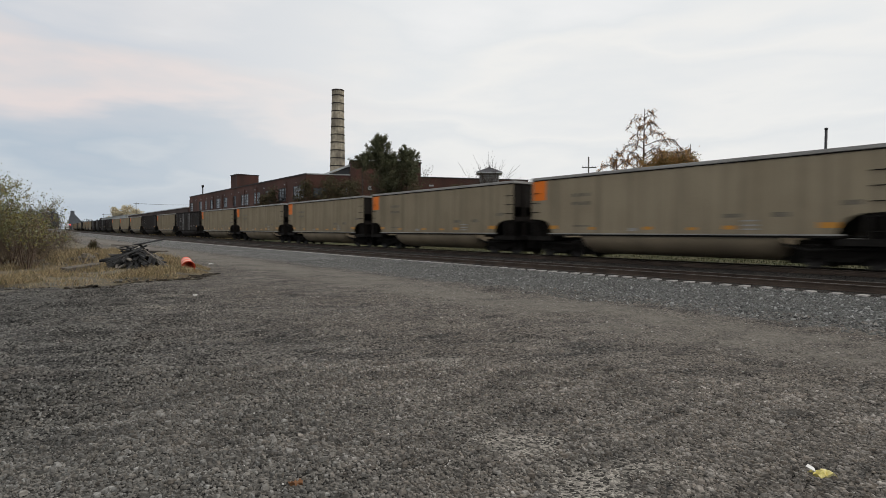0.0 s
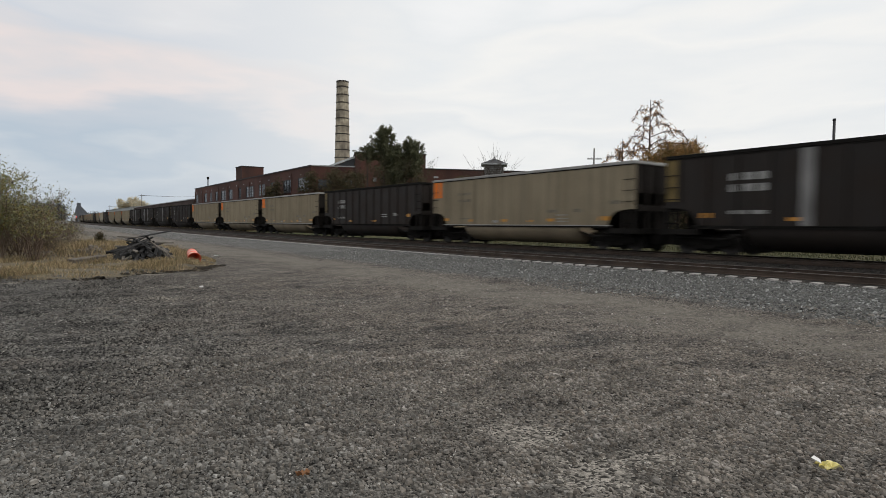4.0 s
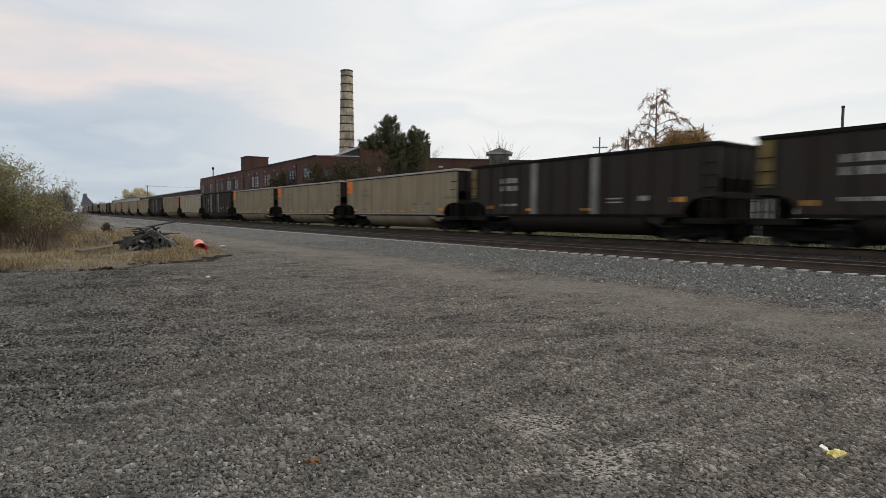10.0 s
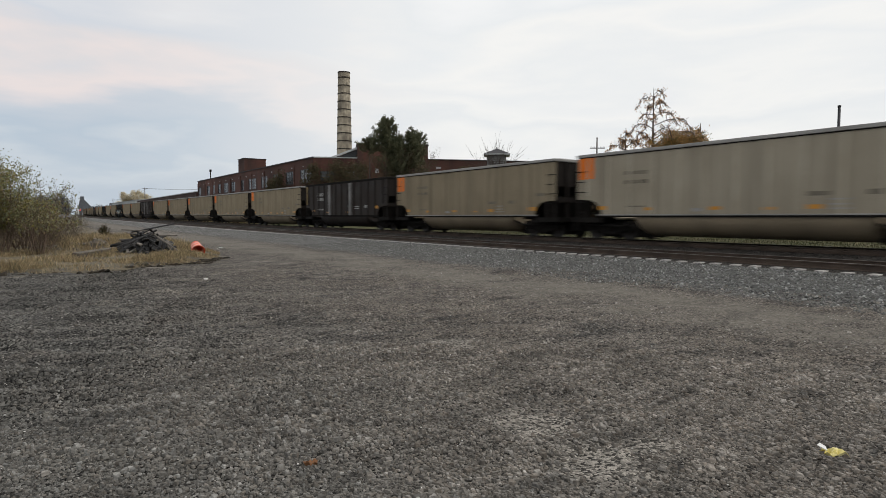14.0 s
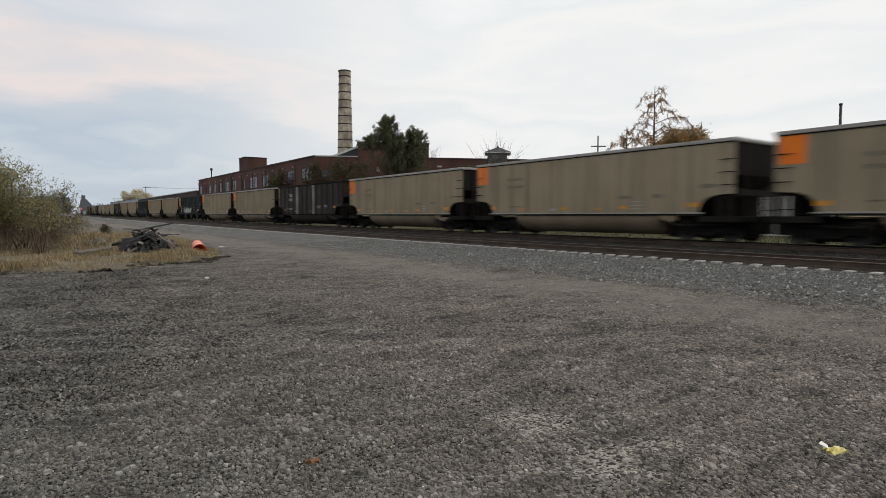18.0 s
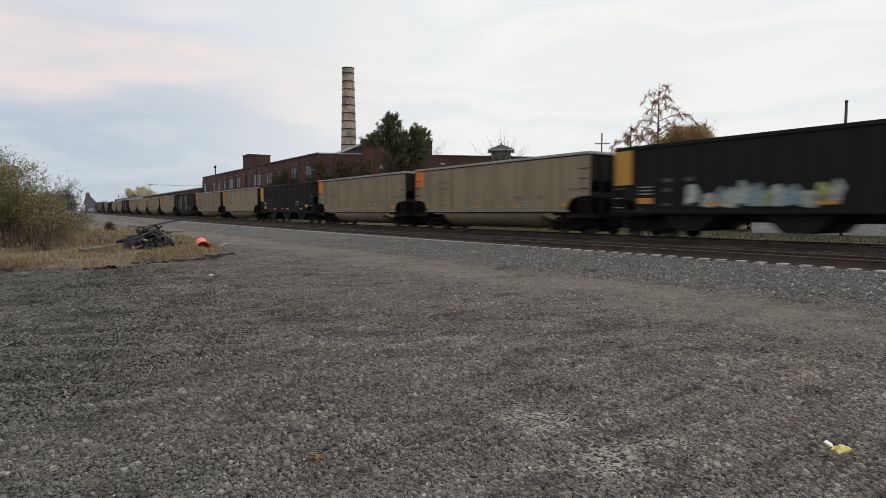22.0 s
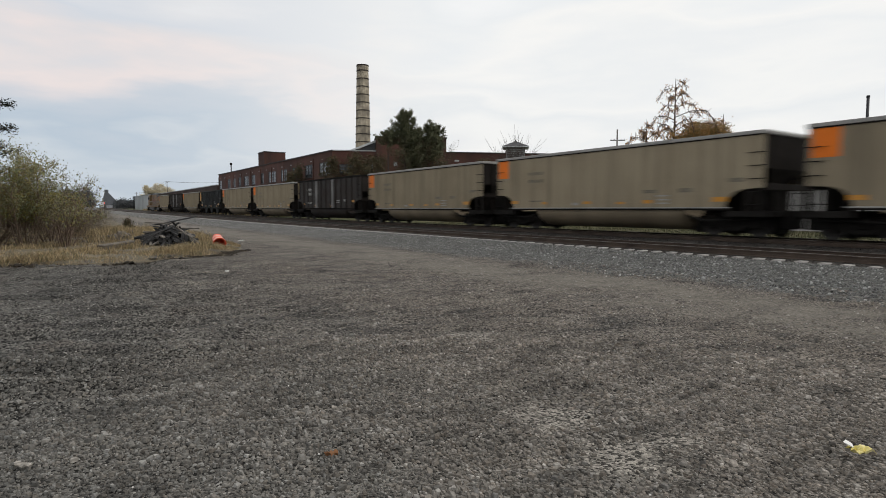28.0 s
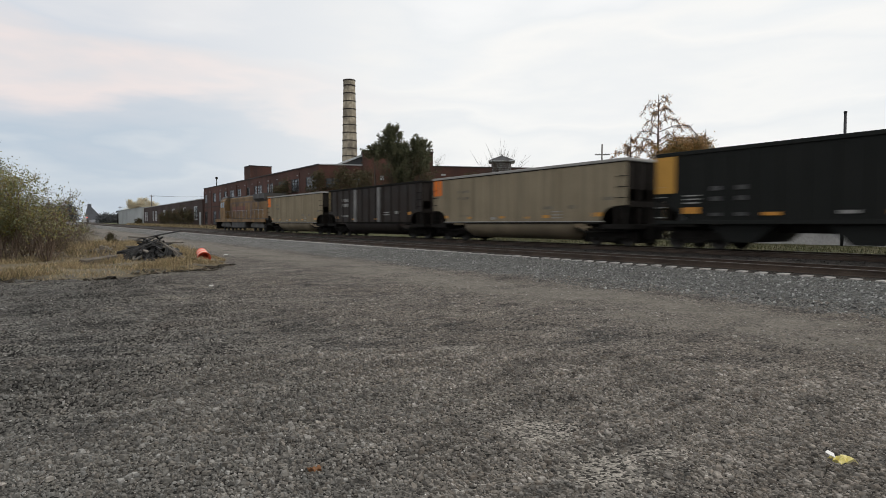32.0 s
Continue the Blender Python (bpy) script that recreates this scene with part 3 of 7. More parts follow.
class Shape:
    """Collects corners and faces of one mesh."""

    def __init__(self):
        self.v, self.f, self.s = [], [], []

    def face_set(self, pts, faces, smooth=False):
        k = len(self.v)
        self.v.extend(tuple(p) for p in pts)
        for q in faces:
            self.f.append(tuple(i + k for i in q))
            self.s.append(smooth)
        return self

    def box(self, x0, x1, y0, y1, z0, z1, bevel=0.0, m=None):
        """A box, its upright and top edges cut back when bevel is given."""
        if bevel:
            b = bevel
            pts = []
            for z, i in ((z0, b), (z0 + b, 0), (z1 - b, 0), (z1, b)):
                xa, xb, ya, yb = x0 + i, x1 - i, y0 + i, y1 - i
                pts += [(xa + b, ya, z), (xb - b, ya, z), (xb, ya + b, z), (xb, yb - b, z), (xb - b, yb, z), (xa + b, yb, z), (xa, yb - b, z), (xa, ya + b, z)]
            faces = [tuple(range(7, -1, -1)), tuple(range(24, 32))]
            for r in range(3):
                for i in range(8):
                    j = (i + 1) % 8
                    faces.append((r * 8 + i, r * 8 + j, r * 8 + 8 + j, r * 8 + 8 + i))
        else:
            pts = [(x, y, z) for z in (z0, z1) for x, y in ((x0, y0), (x1, y0), (x1, y1), (x0, y1))]
            faces = [(3, 2, 1, 0), (4, 5, 6, 7), (0, 1, 5, 4), (1, 2, 6, 5), (2, 3, 7, 6), (3, 0, 4, 7)]
        if m is not None:
            pts = [m @ Vector(p) for p in pts]
        return self.face_set(pts, faces)

    def prism(self, outline, lo, hi, axis="y"):
        """An outline in (x, z) pulled along y, in (y, z) along x, or in (x, y) along z."""
        n = len(outline)
        put = {"y": lambda a, b, c: (a, c, b), "x": lambda a, b, c: (c, a, b), "z": lambda a, b, c: (a, b, c)}[axis]
        pts = [put(a, b, lo) for a, b in outline] + [put(a, b, hi) for a, b in outline]
        faces = [tuple(range(n)), tuple(range(2 * n - 1, n - 1, -1))]
        faces += [(i, i + n, (i + 1) % n + n, (i + 1) % n) for i in range(n)]
        return self.face_set(pts, faces)

    def tube(self, path, radii, n=8, caps=True):
        """A tapered round bar along a path."""
        rings = []
        ref = Vector((0.31, 0.17, 0.93))
        for i, p in enumerate(path):
            a, b = Vector(path[max(0, i - 1)]), Vector(path[min(len(path) - 1, i + 1)])
            d = (b - a).normalized()
            u = d.cross(ref)
            if u.length < 0.05:
                u = d.cross(Vector((1, 0, 0)))
            u.normalize()
            w = d.cross(u)
            r = radii[i] if hasattr(radii, "__len__") else radii
            rings.append([Vector(p) + (u * math.cos(2 * math.pi * j / n) + w * math.sin(2 * math.pi * j / n)) * r for j in range(n)])
        pts = [q for ring in rings for q in ring]
        faces = [(i * n + j, i * n + (j + 1) % n, (i + 1) * n + (j + 1) % n, (i + 1) * n + j) for i in range(len(path) - 1) for j in range(n)]
        self.face_set(pts, faces, True)
        if caps:
            k = len(self.v) - len(pts)
            self.f += [tuple(k + j for j in range(n - 1, -1, -1)), tuple(k + (len(path) - 1) * n + j for j in range(n))]
            self.s += [False, False]
        return self

    def lathe(self, profile, n=24, m=None, smooth=True):
        """(radius, height) pairs turned round z."""
        pts = [(r * math.cos(2 * math.pi * j / n), r * math.sin(2 * math.pi * j / n), z) for r, z in profile for j in range(n)]
        if m is not None:
            pts = [m @ Vector(p) for p in pts]
        faces = [(i * n + j, i * n + (j + 1) % n, (i + 1) * n + (j + 1) % n, (i + 1) * n + j) for i in range(len(profile) - 1) for j in range(n)]
        return self.face_set(pts, faces, smooth)

    def mesh(self, name, mat):
        me = bpy.data.meshes.new(name)
        me.from_pydata(self.v, [], self.f)
        me.polygons.foreach_set("use_smooth", self.s)
        me.materials.append(mat)
        me.update()
        return me


def part(name, shape, mat, parent=None, label=""):
    """One mesh object, under a thing or a part of it."""
    ob = new(name, shape if isinstance(shape, bpy.types.Mesh) else shape.mesh(name, mat))
    if parent is not None:
        ob.parent = parent
    if label:
        tagged(ob, label)
    return ob


def thing(name, m, label, category, group="", kind=""):
    ob = new(name)
    ob.empty_display_size = 0.2
    ob.matrix_basis = m
    return tagged(ob, label, category, group, kind)


def bulk_mesh(name, pts, tris, mat, smooth=False):
    """A mesh from whole arrays of corners and triangles or quads."""
    me = bpy.data.meshes.new(name)
    n = tris.shape[1]
    me.vertices.add(len(pts))
    me.vertices.foreach_set("co", np.asarray(pts, dtype=np.float32).ravel())
    me.loops.add(tris.size)
    me.loops.foreach_set("vertex_index", tris.astype(np.int32).ravel())
    me.polygons.add(len(tris))
    me.polygons.foreach_set("loop_start", np.arange(0, tris.size, n, dtype=np.int32))
    me.polygons.foreach_set("loop_total", np.full(len(tris), n, dtype=np.int32))
    me.polygons.foreach_set("use_smooth", np.full(len(tris), smooth))
    me.materials.append(mat)
    me.update(calc_edges=True)
    me.validate()
    return me


# ================= ground =================
NEAR_Y, TRAIN_Y, RAIL_Z, NEAR_RAIL_Z = 17.7, 22.2, 0.5, 0.355


def edge_y(x):
    """How far the grassy verge reaches towards the line at a place along it."""
    knots = ((-200, 9.0), (-150, 8.2), (-87, 6.3), (-55, 5.8), (-38, 6.0), (-27.1, 6.5), (-24.5, 6.3), (-22.4, 5.7), (-20.5, 4.7), (-19.2, 3.2), (-18.5, 1.1), (-18.3, -0.8), (-18.0, -30))
    for (xa, ya), (xb, yb) in zip(knots, knots[1:]):
        if xa <= x <= xb:
            return ya + (yb - ya) * (x - xa) / (xb - xa)
    return -99 if x > -18 else 9.0


def bend(x):
    """The line swings away gently beyond 150 m."""
    return BEND * np.maximum(0.0, -x - 150.0) ** 2


def rise(x):
    """The land and the line climb slowly from about 45 m on."""
    u = -np.maximum(x, -900.0) - 45.0
    return CLIMB * 0.5 * (u + np.sqrt(u * u + 900.0)) - 0.026


LATTICE = np.random.RandomState(99).uniform(-1, 1, (128, 128))


def smooth_noise(x, y):
    """Soft random bumps between -1 and 1, one for each unit of length."""
    i, j = np.floor(x).astype(int), np.floor(y).astype(int)
    a, b = x - i, y - j
    a, b = a * a * (3 - 2 * a), b * b * (3 - 2 * b)
    p, q = LATTICE[i % 128, j % 128], LATTICE[(i + 1) % 128, j % 128]
    r, t = LATTICE[i % 128, (j + 1) % 128], LATTICE[(i + 1) % 128, (j + 1) % 128]
    return (p * (1 - a) + q * a) * (1 - b) + (r * (1 - a) + t * a) * b


def ground_z(x, y):
    y = y - bend(x)
    z = rise(x) * (x < 0) + np.interp(y, [-500, 11.5, 15.9, 16.4, 16.74, 16.79, 18.7, 19.2, 20.4, 24.2, 25.6, 34, 60, 500], [0, 0, 0.118, 0.122, 0.122, 0.174, 0.174, 0.13, 0.315, 0.315, 0.22, 0.30, 0.5, 0.5])
    near = np.clip(1.6 - np.hypot(x + 8, y - 5) / 16, 0, 1) * (y < 12)
    w = 0.018 * np.sin(0.9 * x + 0.5 * y) * np.sin(0.4 * x - 1.1 * y + 1.0)
    # furrows scraped across the lot, deepest away from the wheel tracks
    u, v = 0.92 * x - 0.39 * y, 0.39 * x + 0.92 * y
    deep = np.clip((6.5 - y) / 5.0, 0.25, 1.0) * np.clip((-2.5 - x) / 3.5, 0.3, 1.0)
    furrow = (0.5 - np.abs(smooth_noise(1.5 * u + 0.4 * smooth_noise(0.7 * x, 0.7 * y), 0.42 * v))) * 0.11 + 0.050 * smooth_noise(3.0 * u + 9.1, 0.9 * v)
    lump = 0.020 * smooth_noise(3.1 * x + 4.0, 3.1 * y) + 0.012 * smooth_noise(7.3 * x, 7.3 * y + 8.0)
    return z + near * (w + lump + furrow * deep * (1.0 + 0.6 * np.clip((-6.0 - x) / 2.0, 0, 1)) - 0.03)


def graded(lo, hi, fine_lo, fine_hi, step):
    """Grid lines, close together in a fine stretch and spreading outwards."""
    out = list(np.arange(fine_lo, fine_hi + 1e-6, step))
    s = step
    while out[-1] < hi:
        s *= 1.25
        out.append(min(hi, out[-1] + s))
    s = step
    while out[0] > lo:
        s *= 1.25
        out.insert(0, max(lo, out[0] - s))
    return np.array(out)


gx, gy = graded(-3000, 1500, -17, 1, 0.08), graded(-1500, 3000, -2.5, 17.5, 0.08)
GX, GY = np.meshgrid(gx, gy)
pts = np.stack([GX, GY, ground_z(GX, GY)], -1).reshape(-1, 3)
nx, ny = len(gx), len(gy)
ii = (np.arange(ny - 1)[:, None] * nx + np.arange(nx - 1)[None]).ravel()
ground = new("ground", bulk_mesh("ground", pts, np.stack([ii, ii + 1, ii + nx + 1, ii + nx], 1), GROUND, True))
tagged(ground, "grey crushed stone lot with brown wheel tracks and dry grass", "ground", kind="structure")

# rocks: one deformed lump per piece
ICO_V = np.array([(0, 0, 1), (0.894, 0, 0.447), (0.276, 0.851, 0.447), (-0.724, 0.526, 0.447), (-0.724, -0.526, 0.447), (0.276, -0.851, 0.447),
                  (0.724, 0.526, -0.447), (-0.276, 0.851, -0.447), (-0.894, 0, -0.447), (-0.276, -0.851, -0.447), (0.724, -0.526, -0.447), (0, 0, -1)])
ICO_F = np.array([(0, 1, 2), (0, 2, 3), (0, 3, 4), (0, 4, 5), (0, 5, 1), (1, 6, 2), (2, 7, 3), (3, 8, 4), (4, 9, 5), (5, 10, 1),
                  (2, 6, 7), (3, 7, 8), (4, 8, 9), (5, 9, 10), (1, 10, 6)])
rs = np.random.RandomState(7)


def chips(x, y, size, flat=0.7, pile=0.42):
    """Angular five-sided chips of crushed stone, tipped and piled, at the places given."""
    n = len(x)
    ang = np.arange(5) * 2 * np.pi / 5 + rs.uniform(0, 2 * np.pi, (n, 1)) + rs.normal(0, 0.27, (n, 5))
    rad = size[:, None] * rs.uniform(0.7, 1.3, (n, 5))
    lo = np.stack([rad * np.cos(ang), rad * np.sin(ang), np.full((n, 5), -0.2) * size[:, None]], -1)
    k = rs.uniform(0.45, 0.9, (n, 5))
    hi = np.stack([rad * k * np.cos(ang), rad * k * np.sin(ang), (size * flat * rs.uniform(0.55, 1.1, n))[:, None] * rs.uniform(0.8, 1.15, (n, 5))], -1)
    tip = rs.normal(0, 0.16, (n, 2))
    hi[..., 2] += tip[:, :1] * hi[..., 0] + tip[:, 1:] * hi[..., 1]
    s = rs.uniform(0.55, 1.0, n)
    a = rs.uniform(0, np.pi, n)
    v = np.concatenate([lo, hi], 1)
    u = v[..., 0] * np.cos(a)[:, None] + v[..., 1] * np.sin(a)[:, None]
    w = (-v[..., 0] * np.sin(a)[:, None] + v[..., 1] * np.cos(a)[:, None]) * s[:, None]
    lift = ground_z(x, y) + size * pile * rs.uniform(-0.4, 1.0, n)
    v = np.stack([u + x[:, None], w + y[:, None], v[..., 2] + lift[:, None]], -1)
    f = [(5, 6, 7), (5, 7, 8), (5, 8, 9)]
    for i in range(5):
        j = (i + 1) % 5
        f += [(i, j, 5 + j), (i, 5 + j, 5 + i)]
    return v.reshape(-1, 3), (np.array(f)[None] + 10 * np.arange(n)[:, None, None]).reshape(-1, 3)


def rocks(x, y, size, flat=0.6):
    """Lumps of crushed stone at the places given."""
    n = len(x)
    v = ICO_V[None] * (1 + 0.36 * rs.uniform(-1, 1, (n, 12, 1)))
    v = v * size[:, None, None] * np.stack([rs.uniform(0.75, 1.35, n), rs.uniform(0.6, 1.0, n), rs.uniform(flat * 0.7, flat * 1.3, n)], -1)[:, None]
    tilt = rs.normal(0, 0.35, n)
    c, s = np.cos(tilt)[:, None], np.sin(tilt)[:, None]
    v = np.stack([v[..., 0] * c - v[..., 2] * s, v[..., 1], v[..., 0] * s + v[..., 2] * c], -1)
    a = rs.uniform(0, 2 * np.pi, n)
    c, s = np.cos(a)[:, None], np.sin(a)[:, None]
    v = np.stack([v[..., 0] * c - v[..., 1] * s, v[..., 0] * s + v[..., 1] * c, v[..., 2]], -1)
    v = v + np.stack([x, y, ground_z(x, y) + size * flat * 0.25], -1)[:, None]
    f = ICO_F[None] + 12 * np.arange(n)[:, None, None]
    return v.reshape(-1, 3), f.reshape(-1, 3)


def scatter(n, d0, d1, a0, a1, power):
    """Places by distance and compass angle from the lot's near corner, denser near by."""
    u = rs.uniform(0, 1, n)
    d = (d0 ** power + u * (d1 ** power - d0 ** power)) ** (1 / power)
    a = np.radians(rs.uniform(a0, a1, n))
    return d * np.cos(a), d * np.sin(a)


x1, y1 = scatter(92000, 2.4, 7.0, 101, 187, 1.45)
x2, y2 = scatter(36000, 6.5, 18.0, 102, 184, 1.1)
x, y = np.concatenate([x1, x2]), np.concatenate([y1, y2])
thin = np.sin(0.9 * x + 1.3 * y + 0.5) * np.sin(1.1 * x - 0.7 * y + 2) + 0.5 * np.sin(2.7 * x + 0.4 * y) * np.sin(2.1 * y - x)
band = 1.2 * np.exp(-((y - 9.3 + 0.5 * np.sin(0.3 * x)) / 1.5) ** 2)
for px, py, pr in DUST:
    band = np.maximum(band, 1.6 * np.exp(-((x - px) ** 2 + (y - py) ** 2 + 0.05 * smooth_noise(6 * x, 6 * y)) / (pr * 1.5) ** 2))
for px, py, pr in DARK:
    band = np.maximum(band, 0.85 * np.exp(-((x - px) ** 2 + (y - py) ** 2) / (pr * 1.3) ** 2))
keep = (y < 12.3) & (rs.uniform(0, 1, len(x)) > 0.45 * np.clip(thin - 0.3, 0, 1) + 0.8 * band)
x, y = x[keep], y[keep]
d = np.hypot(x, y)
size = np.exp(rs.normal(np.log(0.0110), 0.40, len(x))) * np.clip(0.9 + d / 34, 0.9, 1.3) * (1 + 0.22 * smooth_noise(1.3 * x, 1.3 * y))
big = rs.uniform(0, 1, len(x)) < 0.035
size = np.where(big, size * 1.7, size)
v, f = chips(x, y, np.clip(size, 0.004, 0.034), 0.5)
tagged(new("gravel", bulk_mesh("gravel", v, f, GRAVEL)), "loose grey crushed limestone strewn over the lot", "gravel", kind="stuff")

x, y = scatter(2600, 2.4, 16.0, 102, 186, 1.2)
keep = y < 11.5
x, y = x[keep], y[keep]
v, f = chips(x, y, rs.uniform(0.0035, 0.0085, len(x)) * np.clip(0.8 + np.hypot(x, y) / 16, 1, 1.8), 0.6, 1.6)
PALE_CHIP = island_material("white_limestone_chips", [(0.46, 0.44, 0.41), (0.36, 0.34, 0.31), (0.56, 0.54, 0.51), (0.30, 0.28, 0.25)], 0.9, 0.15)
tagged(new("pale_chips", bulk_mesh("pale_chips", v, f, PALE_CHIP)), "small whitish stone chips strewn among the gravel", "gravel", kind="stuff")

n = 36000
x = 4 - 34 * rs.uniform(0, 1, n) ** 1.25
y = rs.uniform(10.8, 16.36, n)
keep = (y > 11.4 + 0.5 * np.sin(0.8 * x) + rs.uniform(-0.6, 0.6, n))
x, y = x[keep], y[keep]
v, f = chips(x, y, np.exp(rs.normal(np.log(0.020), 0.3, len(x))), 0.75)
tagged(new("ballast", bulk_mesh("ballast", v, f, BALLAST)), "blue-grey crushed rock ballast shouldering the track", "ballast", kind="stuff")

# ================= tracks =================
RAIL_PROFILE = [(-0.075, 0), (0.075, 0), (0.075, 0.012), (0.012, 0.035), (0.012, 0.135), (0.036, 0.145), (0.037, 0.172), (-0.037, 0.172), (-0.036, 0.145), (-0.012, 0.135), (-0.012, 0.035), (-0.075, 0.012)]


def swept(profile):
    """A rail section carried along the line as it climbs and bends."""
    xs = [300.0, 20.0] + [20.0 - 8.0 * i for i in range(1, 84)]
    n = len(profile)
    pts = [(x, a + float(bend(x)), b + (float(rise(x)) if x < 0 else 0.0)) for x in xs for a, b in profile]
    f = [(i * n + j, (i + 1) * n + j, (i + 1) * n + (j + 1) % n, i * n + (j + 1) % n) for i in range(len(xs) - 1) for j in range(n)]
    return Shape().face_set(pts, f + [tuple(range(n)), tuple(range(len(pts) - 1, len(pts) - n - 1, -1))])


def railway(name, centre, top, label):
    t = thing(name, pose(0, centre, top), label, "railway track", kind="structure")
    for side in (-0.7545, 0.7545):
        r = part("rail", swept([(side + a, b - 0.176) for a, b in RAIL_PROFILE]), RAIL_SIDE, t, "rust-brown steel rail")
        part("rail_head", swept([(side - 0.034, -0.0035), (side + 0.034, -0.0035), (side + 0.026, 0.0), (side - 0.026, 0.0)]), RAIL_TOP, r, "bright worn running surface")
    return t


near_track = railway("near_track", NEAR_Y, NEAR_RAIL_Z, "empty railway track with pale concrete sleepers and rusty rails")
far_track = railway("train_track", TRAIN_Y, RAIL_Z, "railway track under the passing coal train")

sleeper = Shape().prism([(-0.13, -0.22), (0.13, -0.22), (0.11, -0.012), (0.10, 0.0), (-0.10, 0.0), (-0.11, -0.012)], -1.26, 1.26, "y").mesh("sleeper", CONCRETE)
for k in range(300):
    s = new("sleeper", sleeper)
    s.parent = near_track
    xk = 9.246 - 0.566 * k + rs.normal(0, 0.01)
    s.matrix_basis = pose(xk, rs.normal(0, 0.02), -0.196 + rs.normal(0, 0.004) + (float(rise(xk)) if xk < 0 else 0), 0, 0, rs.normal(0, 0.5))
rest = Shape()
for k in range(300, 840):
    xk = 9.246 - 0.566 * k
    rest.box(xk - 0.11, xk + 0.11, bend(xk) - 1.24, bend(xk) + 1.24, rise(xk) - 0.4, rise(xk) - 0.196)
tagged(part("far_sleepers", rest, CONCRETE, near_track), kind="stuff")
rest = Shape()
for k in range(500):
    xk = 9 - 0.5 * k
    zk = rise(xk) if xk < 0 else 0.0
    rest.box(xk - 0.11, xk + 0.11, bend(xk) - 1.3, bend(xk) + 1.3, zk - 0.4, zk - 0.19)
tagged(part("dark_sleepers", rest, TIMBER, far_track), kind="stuff")
# oily stone between the rails of both tracks
x = 6 - 60 * rs.uniform(0, 1, 5000) ** 1.3
y = np.where(rs.uniform(0, 1, 5000) < 0.2, rs.uniform(16.98, 17.3, 5000), rs.uniform(17.0, 24.0, 5000))
v, f = rocks(x, y, np.exp(rs.normal(np.log(0.035), 0.25, len(x))), 0.6)
tagged(new("track_bed", bulk_mesh("track_bed", v, f, OILBED)), "oil-darkened stone between the rails", "ballast", kind="stuff")

# ================= the coal train =================
PITCH, BODY = 16.15, 14.75
HALF, TOP, SILL = BODY / 2, 3.80, 1.12
FIRST, TRAIN = -20.93, []


def bogie(parent, x):
    """A two-axle truck: two cast side frames, a bolster and two wheelsets."""
    tr = part("truck", Shape().box(x - 0.18, x + 0.18, -1.1, 1.1, 0.42, 0.72, 0.02).box(x - 0.3, x + 0.3, -0.35, 0.35, 0.7, 0.98), UNDER, parent)
    for sy in (-1, 1):
        y0 = 0.98 * sy
        out = [(x - 1.15, 0.42), (x - 0.62, 0.40), (x - 0.36, 0.26), (x + 0.36, 0.26), (x + 0.62, 0.40), (x + 1.15, 0.42), (x + 1.15, 0.62), (x + 0.55, 0.76), (x - 0.55, 0.76), (x - 1.15, 0.62)]
        part("side_frame", Shape().prism(out, y0 - 0.07, y0 + 0.07, "y"), UNDER, tr)
    for dx in (-0.89, 0.89):
        w = Shape()
        m = pose(x + dx, 0, 0.42, 90)
        for sy in (-1, 1):
            lo = 0.69 * sy
            w.lathe([(0.02, lo), (0.30, lo + 0.03 * sy), (0.36, lo + 0.06 * sy), (0.42, lo + 0.02 * sy), (0.42, lo + 0.13 * sy), (0.36, lo + 0.13 * sy), (0.30, lo + 0.09 * sy), (0.09, lo + 0.12 * sy), (0.09, lo + 0.26 * sy), (0.0, lo + 0.26 * sy)], 20, m)
        w.lathe([(0.08, -0.7), (0.08, 0.7)], 10, m)
        part("wheelset", w, WHEEL, tr)
    return tr


def marks(parent, name, rects, mat, y, label=""):
    """Thin painted patches on the side that faces the lot, and their twins on the other side."""
    for x0, x1, z0, z1 in rects:
        part(name, Shape().box(x0, x1, y - 0.004, y + 0.01, z0, z1), mat, parent, label)


